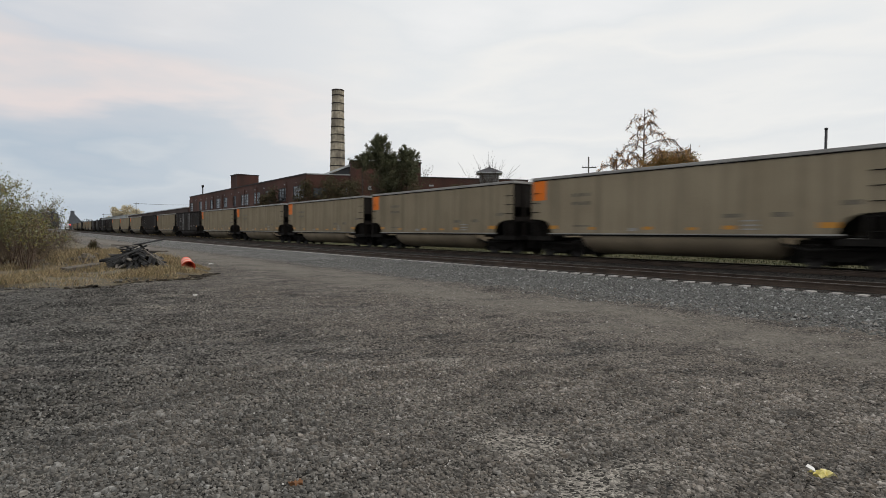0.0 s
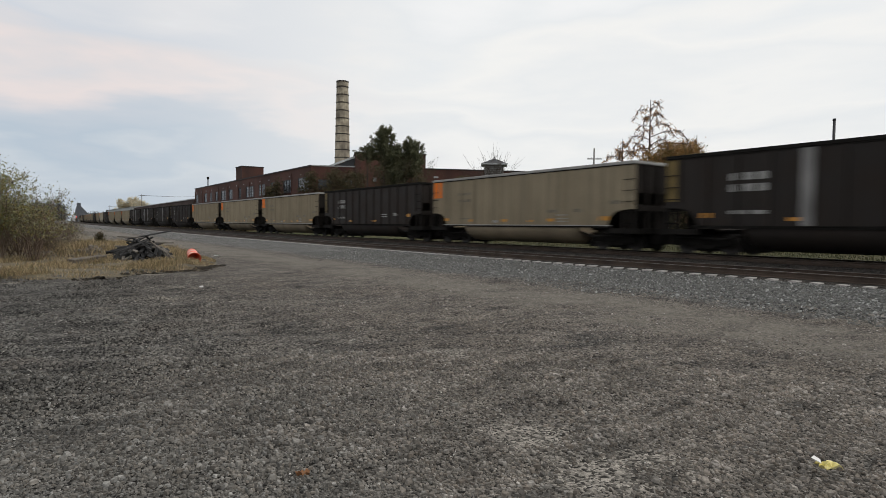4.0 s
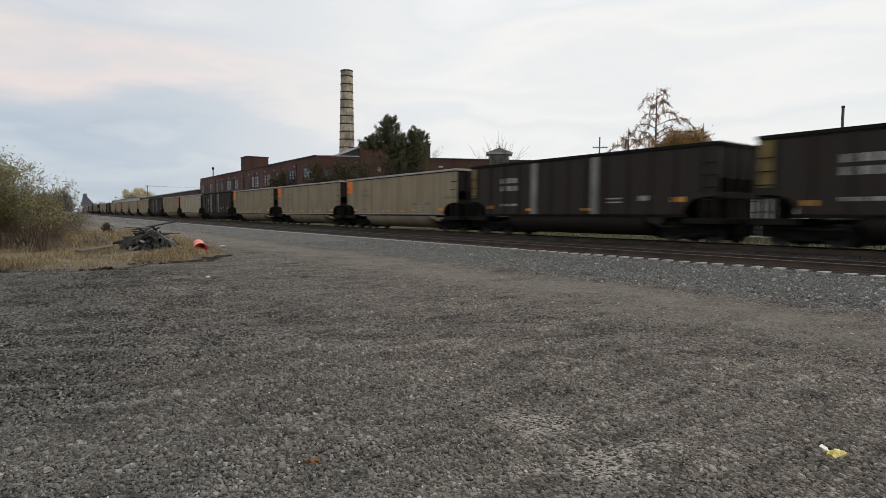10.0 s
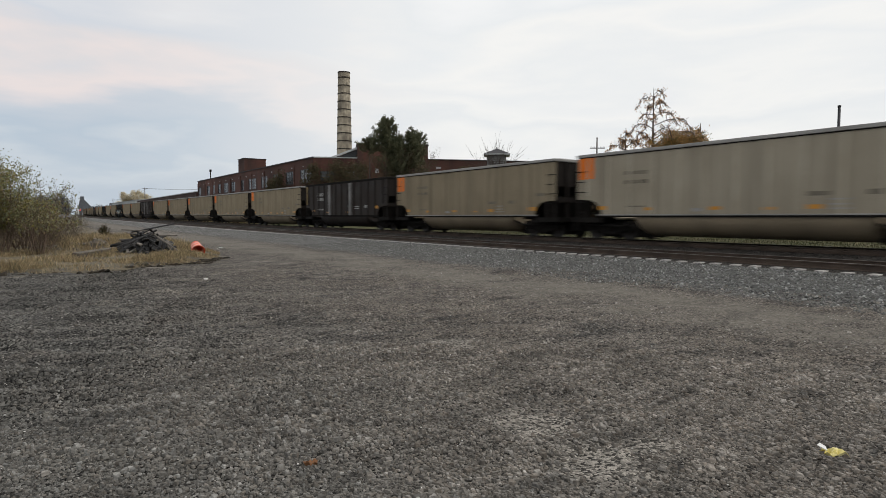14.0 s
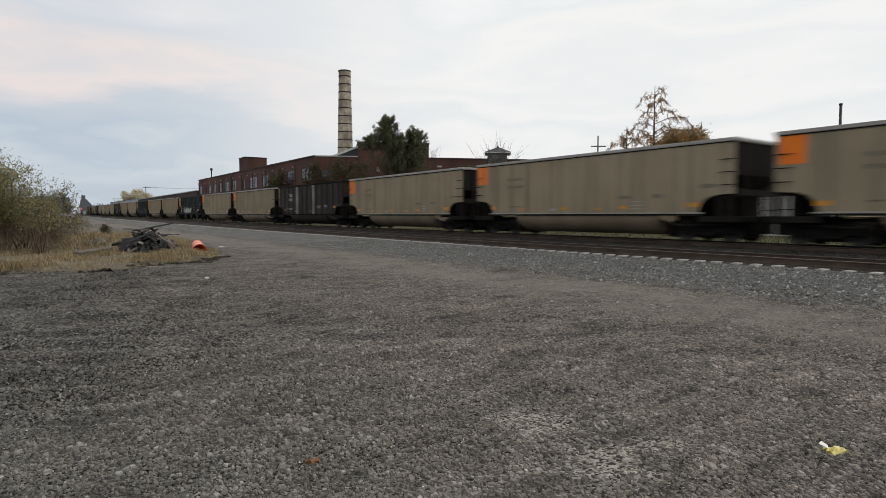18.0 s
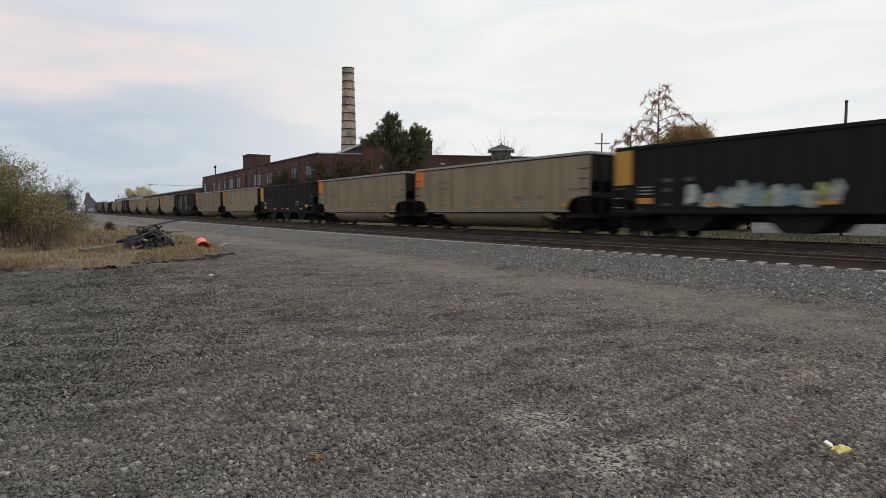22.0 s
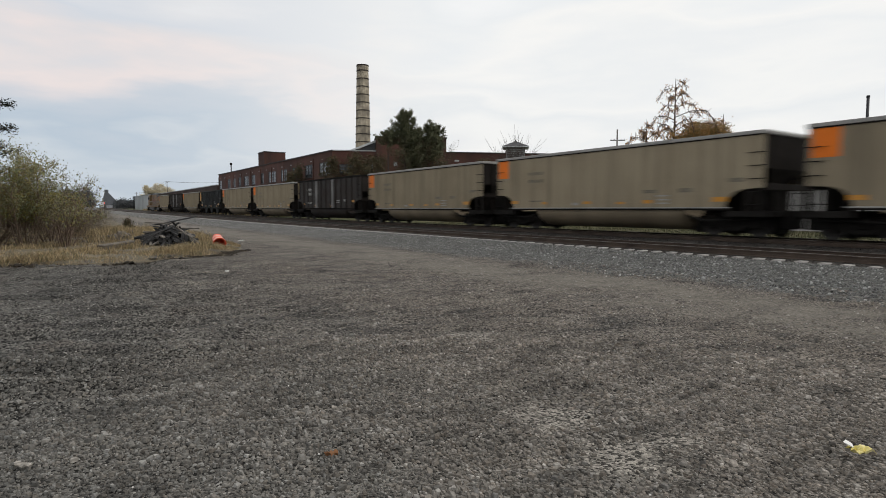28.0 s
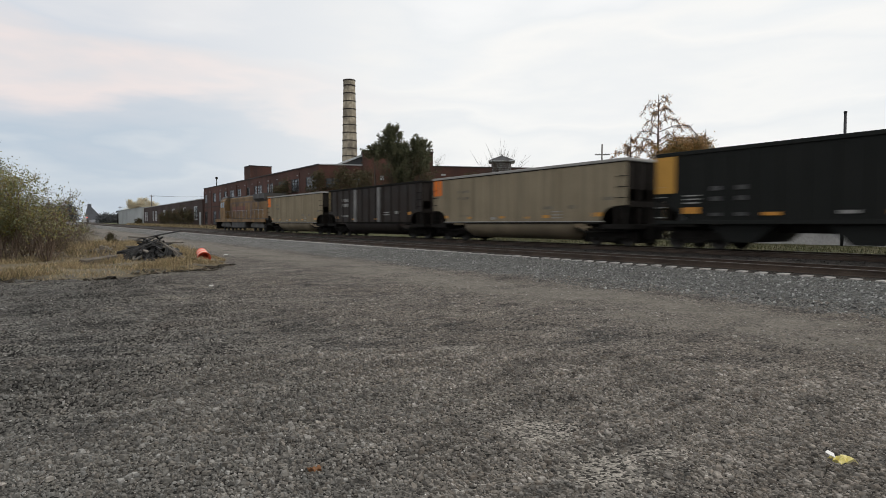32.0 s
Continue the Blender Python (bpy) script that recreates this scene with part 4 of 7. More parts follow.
def gondola(kind):
    """A high-sided coal gondola with a rounded tub between its trucks."""
    dark = kind[0] == "K"
    ribbed = kind in ("R", "P", "K2", "K1", "K0")
    paint = BROWNBLACK if dark else TAN_PALE if kind == "P" else TAN
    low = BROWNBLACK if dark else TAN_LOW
    label = {"T": "tan smooth-sided coal car with an orange end panel", "R": "tan coal car with upright side ribs and orange end panel", "P": "pale grey-tan coal car with rubbed side ribs and orange end panel", "K2": "dark brown-black ribbed coal car with two grey posts",
             "K1": "dark brown-black ribbed coal car with one grey post", "K0": "dark brown-black ribbed coal car, plain sides"}[kind]
    t = thing("coal_car", pose(0, 0, 0), label, "freight car", "coal cars of the train")
    w = 1.6
    # each side sheet steps up over the trucks at its lower corners
    cut = [(-HALF + 1.42, SILL), (-HALF + 1.28, SILL + 0.34), (-HALF + 1.02, SILL + 0.56), (-HALF + 0.70, SILL + 0.66), (-HALF, SILL + 0.70)]
    outline = cut + [(-HALF, TOP), (HALF, TOP)] + [(-a, b) for a, b in reversed(cut)]
    for sy in (-1, 1):
        ya, yb = (-w, -w + 0.05) if sy < 0 else (w - 0.05, w)
        side = part("side_sheet", Shape().prism(outline, ya, yb, "y"), paint, t)
        part("side_sill", Shape().box(-HALF + 1.2, HALF - 1.2, *((-w - 0.035, -w + 0.03) if sy < 0 else (w - 0.03, w + 0.035)), SILL - 0.03, SILL + 0.022, 0.008), RIM if not dark else UNDER, side, "pale worn lower sill" if not dark else "")
        # dark strip that draws the shadow line below the sill
        part("sill_gap", Shape().box(-HALF + 1.2, HALF - 1.2, *((-w - 0.01, -w + 0.05) if sy < 0 else (w - 0.05, w + 0.01)), SILL - 0.10, SILL - 0.031), UNDER, side)
        # added dark strip imitates the shadow cast by the top chord
        part("chord_angle", Shape().box(-HALF + 0.02, HALF - 0.02, *((-w - 0.03, -w - 0.001) if sy < 0 else (w + 0.001, w + 0.03)), TOP - 0.135, TOP - 0.101), UNDER, side, "dark strip standing in for shade under the top chord")
        posts = {"K2": (5.2, 9.05), "K1": (9.05,)}.get(kind, ())
        for q in posts:
            part("post", Shape().box(q - HALF - 0.19, q - HALF + 0.19, *((-w - 0.10, -w - 0.001) if sy < 0 else (w + 0.001, w + 0.10)), SILL + 0.02, TOP - 0.14), GREYRIB, side, "broad grey-painted post")
        if ribbed:
            n = 13
            for i in range(n):
                xr = -HALF + 0.62 + i * (BODY - 1.24) / (n - 1)
                if dark and any(abs(xr + HALF - q) < 0.45 for q in posts):
                    continue
                lo = SILL + 0.86 if i in (0, n - 1) else SILL + 0.02
                ww = 0.065
                yo = w + (0.075 if dark else 0.03)
                y0, y1 = (-yo, -w - 0.001) if sy < 0 else (w + 0.001, yo)
                part("rib", Shape().prism([(xr - ww, y0 if sy > 0 else y1), (xr - ww * 0.7, y1 if sy > 0 else y0), (xr + ww * 0.7, y1 if sy > 0 else y0), (xr + ww, y0 if sy > 0 else y1)], lo, TOP - 0.14, "z"), TAN_RIB if kind == "P" else paint, side, "pale rubbed side rib" if kind == "P" else "")
        else:
            for i in range(1, 12):
                xr = -HALF + i * BODY / 12
                y0, y1 = (-w - 0.006, -w - 0.001) if sy < 0 else (w + 0.001, w + 0.006)
                part("seam", Shape().box(xr - 0.035, xr + 0.035, y0, y1, SILL + 0.9, TOP - 0.14), paint, side)
    rim = Shape()
    for y0, y1 in ((-w - 0.05, -w + 0.09), (w - 0.09, w + 0.05)):
        rim.box(-HALF - 0.04, HALF + 0.04, y0, y1, TOP - 0.10, TOP + 0.03, 0.015)
    for x0, x1 in ((-HALF - 0.05, -HALF + 0.09), (HALF - 0.09, HALF + 0.05)):
        rim.box(x0, x1, -w + 0.09, w - 0.09, TOP - 0.10, TOP + 0.03, 0.015)
    part("top_chord", rim, RIM if not dark else UNDER, t, "pale aluminium top edge" if not dark else "")
    for sx in (-1, 1):
        e = [(sx * (HALF - 0.04), TOP), (sx * (HALF - 0.10), TOP), (sx * (HALF - 0.14), 2.55), (sx * (HALF - 2.3), 0.98), (sx * (HALF - 2.22), 0.92), (sx * (HALF - 0.04), 2.5)]
        # tan cars get a shade-dark sheet at +x, plain paint at -x
        end = part("end_sheet", Shape().prism(e if sx > 0 else e[::-1], -w + 0.05, w - 0.05, "y"), paint if dark or sx < 0 else ENDDARK, t, "sloping end sheet")
        for yy in (-0.8, 0.0, 0.8):
            part("end_post", Shape().box(*sorted((sx * (HALF - 0.03), sx * (HALF + 0.06))), yy - 0.06, yy + 0.06, 1.0, TOP - 0.1), ENDDARK if not dark else paint, end)
        for sy in (-1, 1):
            part("corner_post", Shape().box(*sorted((sx * (HALF - 0.02), sx * (HALF - 0.14))), *sorted((sy * (w - 0.02), sy * (w - 0.14))), 0.95, TOP - 0.1), UNDER, t)
            for i in range(5):
                z = 1.22 + i * 0.46
                xa = sx * (HALF - 0.03)
                xb = sx * (HALF - 0.50)
                bar = Shape().tube([(xa, sy * (w + 0.008), z), (xa, sy * (w + 0.07), z), (xb, sy * (w + 0.07), z), (xb, sy * (w + 0.008), z)], 0.018, 6)
                part("grab_iron", bar, UNDER, t)
        # added dark plate gives the shadowed depth below the slope sheet
        if sx > 0:
            part("end_bulkhead", Shape().box(*sorted((sx * (HALF - 0.62), sx * (HALF - 0.70))), -w + 0.06, w - 0.06, 0.96, 2.45), ENDDARK, t, "dark plate standing in for the shaded end structure")
        part("end_beam", Shape().box(*sorted((sx * (HALF - 0.05), sx * (HALF + 0.10))), -w + 0.06, w - 0.06, 1.74, 1.96, 0.01), ENDDARK, t)
        for sy in (-1, 1):
            part("step_post", Shape().box(*sorted((sx * (HALF - 0.52), sx * (HALF - 0.58))), *sorted((sy * (w - 0.01), sy * (w - 0.07))), 0.98, SILL + 0.68), UNDER, t)
        part("platform", Shape().box(*sorted((sx * (HALF - 1.4), sx * (HALF + 0.25))), -w + 0.02, w - 0.02, 0.78, 1.0, 0.01), UNDER, t)
        part("coupler", Shape().box(*sorted((sx * (HALF + 0.2), sx * (PITCH / 2 - 0.02))), -0.12, 0.12, 0.72, 0.98, 0.03), UNDER, t)
        part("brake_gear", Shape().box(*sorted((sx * (HALF - 0.2), sx * (HALF - 0.55))), -0.5, 0.15, 1.0, 1.75, 0.05).tube([(sx * (HALF - 0.3), -0.95, 1.0), (sx * (HALF - 0.3), -0.95, 1.9)], 0.04, 6), UNDER, t)
        bogie(t, sx * (HALF - 1.40))
    part("centre_sill", Shape().box(-HALF, HALF, -0.28, 0.28, 0.62, 0.95), UNDER, t)
    for sx in (-1, 1):
        # added black box closes the view between the wheels, for solid shade
        part("underframe", Shape().box(*sorted((sx * 4.1, sx * (HALF - 0.2))), -0.6, 0.6, 0.16, 0.80), UNDER, t)
        part("draft_gear", Shape().box(*sorted((sx * (HALF - 0.19), sx * (HALF + 0.5))), -0.4, 0.4, 0.34, 0.99, 0.03), UNDER, t)
        part("brake_pipe", Shape().tube([(sx * 4.2, -1.3, 0.85), (sx * 5.0, -1.35, 0.62), (sx * (HALF - 0.3), -1.3, 0.72)], 0.05, 6), UNDER, t)
    # the tub: a trough between the trucks with rounded ends
    tub = Shape()
    section = [(1.56 * math.copysign(abs(math.cos(radians(a))) ** 0.62, math.cos(radians(a))), SILL - 0.02 - 0.87 * abs(math.sin(radians(a)))) for a in range(180, 361, 10)]
    rings = []
    for xx, k in ((-4.3, 0.45), (-4.18, 0.80), (-3.9, 1.0), (3.9, 1.0), (4.18, 0.80), (4.3, 0.45)):
        rings.append([(xx, yy * (0.9 + 0.1 * k), SILL - 0.09 + (zz - SILL + 0.02) * k * 0.93) for yy, zz in section])
    m = len(section)
    faces = [(i * m + j, i * m + j + 1, (i + 1) * m + j + 1, (i + 1) * m + j) for i in range(5) for j in range(m - 1)]
    faces += [tuple(range(m)), tuple(range(6 * m - 1, 5 * m - 1, -1))]
    tub.face_set([p for r in rings for p in r], faces, True)
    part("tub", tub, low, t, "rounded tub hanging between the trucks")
    yb = -w
    if dark:
        yb = -w
        marks(t, "reporting_mark", [(-HALF + 2.6 + 0.5 * i, -HALF + 2.98 + 0.5 * i, z, z + 0.26) for i in (0, 1, 2) for z in (2.75, 2.35)], WHITEMARK, yb, "worn white stencil")
        marks(t, "data_stencil", [(-HALF + 2.6, -HALF + 3.2, 1.55, 1.68), (-HALF + 3.4, -HALF + 4.0, 1.55, 1.68), (HALF - 5.2, HALF - 4.3, 1.62, 1.68), (HALF - 5.2, HALF - 4.3, 1.78, 1.84), (HALF - 3.4, HALF - 2.8, 1.7, 1.9)], WHITEMARK, yb, "worn white stencil")
        marks(t, "reflector", [(-HALF + 1.5, -HALF + 1.95, 1.42, 1.6), (-HALF + 4.6, -HALF + 5.2, 1.30, 1.42), (HALF - 6.5, HALF - 5.9, 1.30, 1.42), (HALF - 1.9, HALF - 1.3, 1.62, 1.82)], AMBER, yb, "amber reflective patch")
        marks(t, "end_panel", [(-HALF + 0.06, -HALF + 0.62, 2.05, TOP - 0.12)], OLIVE, yb, "dirty dull yellow end panel")
    else:
        marks(t, "end_panel", [(-HALF + 0.12, -HALF + 0.95, 2.72, TOP - 0.14)], ORANGE, yb - 0.02 * ribbed, "faded orange end panel")
        marks(t, "reporting_mark", [(-HALF + 2.6 + 0.4 * i, -HALF + 2.9 + 0.4 * i, z, z + 0.15) for i in range(3) for z in (2.80, 2.42)], STENCIL, yb, "faint dark stencil")
        marks(t, "data_stencil", [(HALF - 3.3, HALF - 2.75, 1.72, 1.88), (HALF - 1.3, HALF - 0.7, 2.05, 2.2), (-HALF + 2.7, -HALF + 3.6, 1.44, 1.5), (HALF - 5.0, HALF - 4.3, 1.72, 1.86)], STENCIL, yb, "faint dark stencil")
        marks(t, "capacity_mark", [(HALF - 4.35, HALF - 3.75, z, z + 0.05) for z in (1.28, 1.42, 1.58)] + [(-HALF + 5.72, -HALF + 6.1, 1.24, 1.37)], WHITEMARK, yb, "worn white stencil")
        marks(t, "reflector", [(-HALF + 1.25, -HALF + 1.75, 1.34, 1.5), (-HALF + 3.6, -HALF + 3.95, 1.3, 1.42), (-HALF + 6.4, -HALF + 6.85, 1.3, 1.42), (-HALF + 8.35, -HALF + 8.75, 1.28, 1.38), (HALF - 5.0, HALF - 4.55, 1.30, 1.44), (HALF - 1.9, HALF - 1.3, 1.34, 1.52)], AMBER, yb, "amber reflective patch")
    return t


def hopper(tagged_up):
    """A dark three-bay open hopper with ribbed sides and a yellow end."""
    label = "dark green-black hopper car with pale spray paint" if tagged_up else "dark green-black ribbed hopper car with yellow end panel"
    t = thing("hopper_car", pose(0, 0, 0), label, "freight car", "coal cars of the train")
    w = 1.58
    outline = [(-HALF + 1.5, SILL), (-HALF, 2.15), (-HALF, TOP - 0.05), (HALF, TOP - 0.05), (HALF, 2.15), (HALF - 1.5, SILL)]
    for sy in (-1, 1):
        ya, yb = (-w, -w + 0.05) if sy < 0 else (w - 0.05, w)
        side = part("side_sheet", Shape().prism(outline, ya, yb, "y"), GREENBLACK, t)
        for i in range(17):
            xr = -HALF + 0.5 + i * (BODY - 1.0) / 16
            lo = max(SILL, 2.2 - (HALF - abs(xr)) * 0.68)
            yo = w + 0.045
            y0, y1 = (-yo, -w - 0.001) if sy < 0 else (w + 0.001, yo)
            part("rib", Shape().box(xr - 0.05, xr + 0.05, y0, y1, lo, TOP - 0.14), GREENBLACK, side)
        part("side_sill", Shape().box(-HALF, HALF, *((-w - 0.05, -w + 0.1) if sy < 0 else (w - 0.1, w + 0.05)), SILL - 0.12, SILL + 0.02, 0.01), GREENBLACK, side)
    rim = Shape()
    for y0, y1 in ((-w - 0.06, -w + 0.09), (w - 0.09, w + 0.06)):
        rim.box(-HALF - 0.04, HALF + 0.04, y0, y1, TOP - 0.15, TOP, 0.015)
    for x0, x1 in ((-HALF - 0.05, -HALF + 0.09), (HALF - 0.09, HALF + 0.05)):
        rim.box(x0, x1, -w + 0.09, w - 0.09, TOP - 0.15, TOP, 0.015)
    part("top_chord", rim, GREENBLACK, t)
    for sx in (-1, 1):
        e = [(sx * (HALF - 0.04), TOP - 0.1), (sx * (HALF - 0.10), TOP - 0.1), (sx * (HALF - 0.14), 2.45), (sx * (HALF - 2.6), 0.98), (sx * (HALF - 2.52), 0.92), (sx * (HALF - 0.04), 2.4)]
        part("end_sheet", Shape().prism(e if sx > 0 else e[::-1], -w + 0.05, w - 0.05, "y"), ENDDARK, t)
        for sy in (-1, 1):
            part("corner_post", Shape().box(*sorted((sx * (HALF - 0.01), sx * (HALF - 0.13))), *sorted((sy * (w - 0.02), sy * (w - 0.14))), 0.95, 2.2), GREENBLACK, t)
            for i in range(4):
                z = 1.25 + i * 0.4
                part("grab_iron", Shape().tube([(sx * (HALF - 0.03), sy * (w + 0.04), z), (sx * (HALF - 0.48), sy * (w + 0.04), z)], 0.016, 6), WHITEMARK, t)
        # added dark plate for the shadow under the hopper's end slope
        part("end_bulkhead", Shape().box(*sorted((sx * (HALF - 0.50), sx * (HALF - 0.58))), -w + 0.06, w - 0.06, 0.96, 2.45), ENDDARK, t, "dark plate standing in for the shaded end structure")
        part("platform", Shape().box(*sorted((sx * (HALF - 1.8), sx * (HALF + 0.25))), -w + 0.02, w - 0.02, 0.90, 1.0, 0.01), UNDER, t)
        part("coupler", Shape().box(*sorted((sx * (HALF + 0.2), sx * (PITCH / 2 - 0.02))), -0.12, 0.12, 0.72, 0.98, 0.03), UNDER, t)
        part("brake_gear", Shape().box(*sorted((sx * (HALF - 0.5), sx * (HALF - 0.95))), -0.9, -0.3, 1.0, 1.7, 0.05), GREYRIB if sx < 0 else UNDER, t)
        bogie(t, sx * (HALF - 1.40))
    part("centre_sill", Shape().box(-HALF, HALF, -0.4, 0.4, 0.68, 1.0), UNDER, t)
    for xc in (-4.0, 0.0, 4.0):
        out = [(xc - 1.25, SILL - 0.1), (xc - 0.5, 0.34), (xc + 0.5, 0.34), (xc + 1.25, SILL - 0.1)]
        part("hopper_bay", Shape().prism(out, -1.35, 1.35, "y"), GREENBLACK, t)
    marks(t, "end_panel", [(-HALF + 0.05, -HALF + 0.92, 2.2, TOP - 0.16)], YELLOW, -w - 0.05, "dull yellow end panel")
    marks(t, "reflector", [(-HALF + 1.25, -HALF + 1.95, 1.40, 1.64), (-HALF + 4.3, -HALF + 4.9, 1.3, 1.42), (-HALF + 8.0, -HALF + 8.7, 1.3, 1.42), (HALF - 3.0, HALF - 2.4, 1.3, 1.42), (HALF - 1.7, HALF - 1.1, 1.5, 1.75)], AMBER, -w - 0.05, "amber reflective patch")
    marks(t, "reporting_mark", [(-HALF + 2.4 + 0.95 * i, -HALF + 2.78 + 0.95 * i, z, z + 0.16) for i in range(2) for z in (2.24, 1.86)], DIMMARK, -w - 0.046, "worn white stencil")
    marks(t, "data_stencil", [(-HALF + 2.4 + 0.95 * i, -HALF + 2.78 + 0.95 * i, 1.3, 1.42) for i in range(2)], DIMMARK, -w - 0.046, "worn white stencil")
    marks(t, "data_stencil", [(HALF - 4.2, HALF - 3.4, z, z + 0.05) for z in (1.75, 1.95, 2.05)] + [(-HALF + 1.3, -HALF + 1.95, z, z + 0.05) for z in (1.78, 1.92, 2.06)] + [(-HALF + 6.65, -HALF + 7.2, 1.33, 1.44)], WHITEMARK, -w - 0.046, "worn white stencil")
    if tagged_up:
        rr = random.Random(5)
        xx = -HALF + 3.4
        while xx < HALF - 6.2:
            ww = rr.uniform(0.22, 0.6)
            z0 = 1.25 + rr.uniform(0, 0.15)
            h = rr.uniform(0.5, 0.85)
            out = [(xx, z0), (xx + ww, z0 + rr.uniform(-0.1, 0.1)), (xx + ww + 0.15, z0 + h * 0.6), (xx + ww * 0.8, z0 + h), (xx + 0.1, z0 + h * rr.uniform(0.7, 1))]
            part("spray_paint", Shape().prism(out, -w - 0.052, -w - 0.02, "y"), rr.choice((GRAFF, GRAFF, GRAFF_D, GRAFF_B)), t, "pale spray-painted shapes")
            xx += ww * rr.uniform(0.9, 1.5)
    return t


def locomotive():
    """The six-axle helper at the tail: long hood towards the train, cab at the far end."""
    t = thing("locomotive", pose(0, 0, 0), "dirty yellow six-axle diesel locomotive with a grey roof", "locomotive")
    L = 11.0
    part("running_board", Shape().box(-L, L, -1.55, 1.55, 1.32, 1.55, 0.02), LOCO_G, t)
    part("nose", Shape().prism([(-L + 0.9, 1.55), (-L + 0.9, 2.9), (-L + 1.3, 3.15), (-L + 2.6, 3.2), (-L + 2.6, 1.55)], -1.1, 1.1, "y"), LOCO_G, t, "grimy grey nose")
    cab = part("cab", Shape().prism([(-1.5, 1.55), (1.5, 1.55), (1.5, 3.9), (1.05, 4.45), (-1.05, 4.45), (-1.5, 3.9)], -L + 2.6, -L + 5.2, "x"), LOCO_Y, t)
    for xa, xb in ((-L + 2.95, -L + 3.75), (-L + 3.95, -L + 4.8)):
        for sy in (-1, 1):
            part("cab_window", Shape().box(xa, xb, sy * 1.50 - 0.02, sy * 1.50 + 0.02, 3.05, 3.75), GLASS, cab, "dark cab side window")
    part("windscreen", Shape().box(-L + 2.57, -L + 2.62, -1.2, 1.2, 3.3, 3.9), GLASS, cab)
    part("cab_roof", Shape().prism([(-1.25, 4.30), (-1.02, 4.52), (1.02, 4.52), (1.25, 4.30)], -L + 2.5, -L + 5.3, "x"), LOCO_G, cab)
    part("hood_roof", Shape().prism([(-0.96, 4.0), (-0.8, 4.36), (0.8, 4.36), (0.96, 4.0)], -L + 5.22, L - 5.25, "x"), LOCO_G, t, "soot-grey rounded hood roof")
    part("long_hood", Shape().box(-L + 5.2, L - 3.6, -0.95, 0.95, 1.55, 4.25, 0.08), LOCO_Y, t)
    part("hood_stripe", Shape().box(-L + 5.6, L - 4.0, -0.97, -0.94, 2.1, 3.7), LOCO_O, t, "grimy orange-brown hood doors")
    for i in range(12):
        part("hood_door", Shape().box(-L + 5.8 + i * 0.98, -L + 6.6 + i * 0.98, -0.985, -0.972, 1.75, 3.5, 0.004), LOCO_Y if i % 3 else LOCO_O, t)
    for i in range(6):
        part("letter_bar", Shape().box(-L + 7.0 + i * 1.0, -L + 7.6 + i * 1.0, -1.0, -0.986, 2.5, 3.1), LOCO_RED, t, "red lettering")
    part("radiator", Shape().prism([(-0.95, 3.5), (-1.3, 3.85), (-1.3, 4.4), (1.3, 4.4), (1.3, 3.85), (0.95, 3.5)], L - 5.2, L - 1.2, "x"), LOCO_G, t, "flared dark radiator wings")
    part("rear_hood", Shape().box(L - 3.6, L - 0.9, -0.95, 0.95, 1.55, 4.0, 0.06), LOCO_Y, t)
    part("roof_fan", Shape().lathe([(0.0, 4.42), (0.6, 4.42), (0.65, 4.25)], 16, pose(1.2, 0, 0)), LOCO_G, t)
    part("exhaust", Shape().box(-1.4, -0.3, -0.35, 0.35, 4.25, 4.5, 0.04), UNDER, t)
    part("fuel_tank", Shape().box(-2.9, 2.9, -1.45, 1.45, 0.35, 1.2, 0.12), LOCO_G, t)
    for sy in (-1, 1):
        part("handrail", Shape().tube([(-L + 5.4, sy * 1.5, 2.55), (L - 0.4, sy * 1.5, 2.55)], 0.02, 6), WHITEMARK, t)
        for i in range(11):
            part("stanchion", Shape().tube([(-L + 5.6 + i * 1.55, sy * 1.5, 1.5), (-L + 5.6 + i * 1.55, sy * 1.5, 2.55)], 0.018, 6), WHITEMARK, t)
        part("side_sill", Shape().box(-L, L, *sorted((sy * 1.5, sy * 1.57)), 1.12, 1.5), LOCO_Y, t)
    for sx in (-1, 1):
        part("pilot", Shape().prism([(sx * L, 1.32), (sx * (L + 0.15), 0.9), (sx * (L - 0.1), 0.18), (sx * (L - 0.4), 0.18), (sx * (L - 0.4), 1.32)], -1.4, 1.4, "y"), UNDER, t)
        part("coupler", Shape().box(*sorted((sx * (L + 0.05), sx * (L + 0.45))), -0.12, 0.12, 0.72, 0.98, 0.02), UNDER, t)
        tr = part("truck", Shape().box(*sorted((sx * 4.4, sx * 9.2)), -0.5, 0.5, 0.6, 1.2), UNDER, t)
        for sy in (-1, 1):
            out = [(sx * 4.3, 0.5), (sx * 9.3, 0.5), (sx * 9.3, 0.85), (sx * 8.4, 1.08), (sx * 5.2, 1.08), (sx * 4.3, 0.85)]
            part("side_frame", Shape().prism(out, sy * 1.05 - 0.08, sy * 1.05 + 0.08, "y"), LOCO_T, tr, "grey-painted truck frame")
        for k in range(3):
            w = Shape()
            m = pose(sx * (4.9 + k * 1.95), 0, 0.53, 90)
            for sy in (-1, 1):
                w.lathe([(0.02, 0.69 * sy), (0.53, 0.71 * sy), (0.53, 0.82 * sy), (0.1, 0.86 * sy), (0.0, 1.0 * sy)], 20, m)
            part("wheelset", w, WHEEL, tr)
        part("headlight", Shape().lathe([(0.0, 0.02), (0.13, 0.02), (0.14, 0)], 14, pose(-L + 2.56, -0.2 * sx, 4.15, 0, -90, 0)), WHITEMARK, t)
    return t


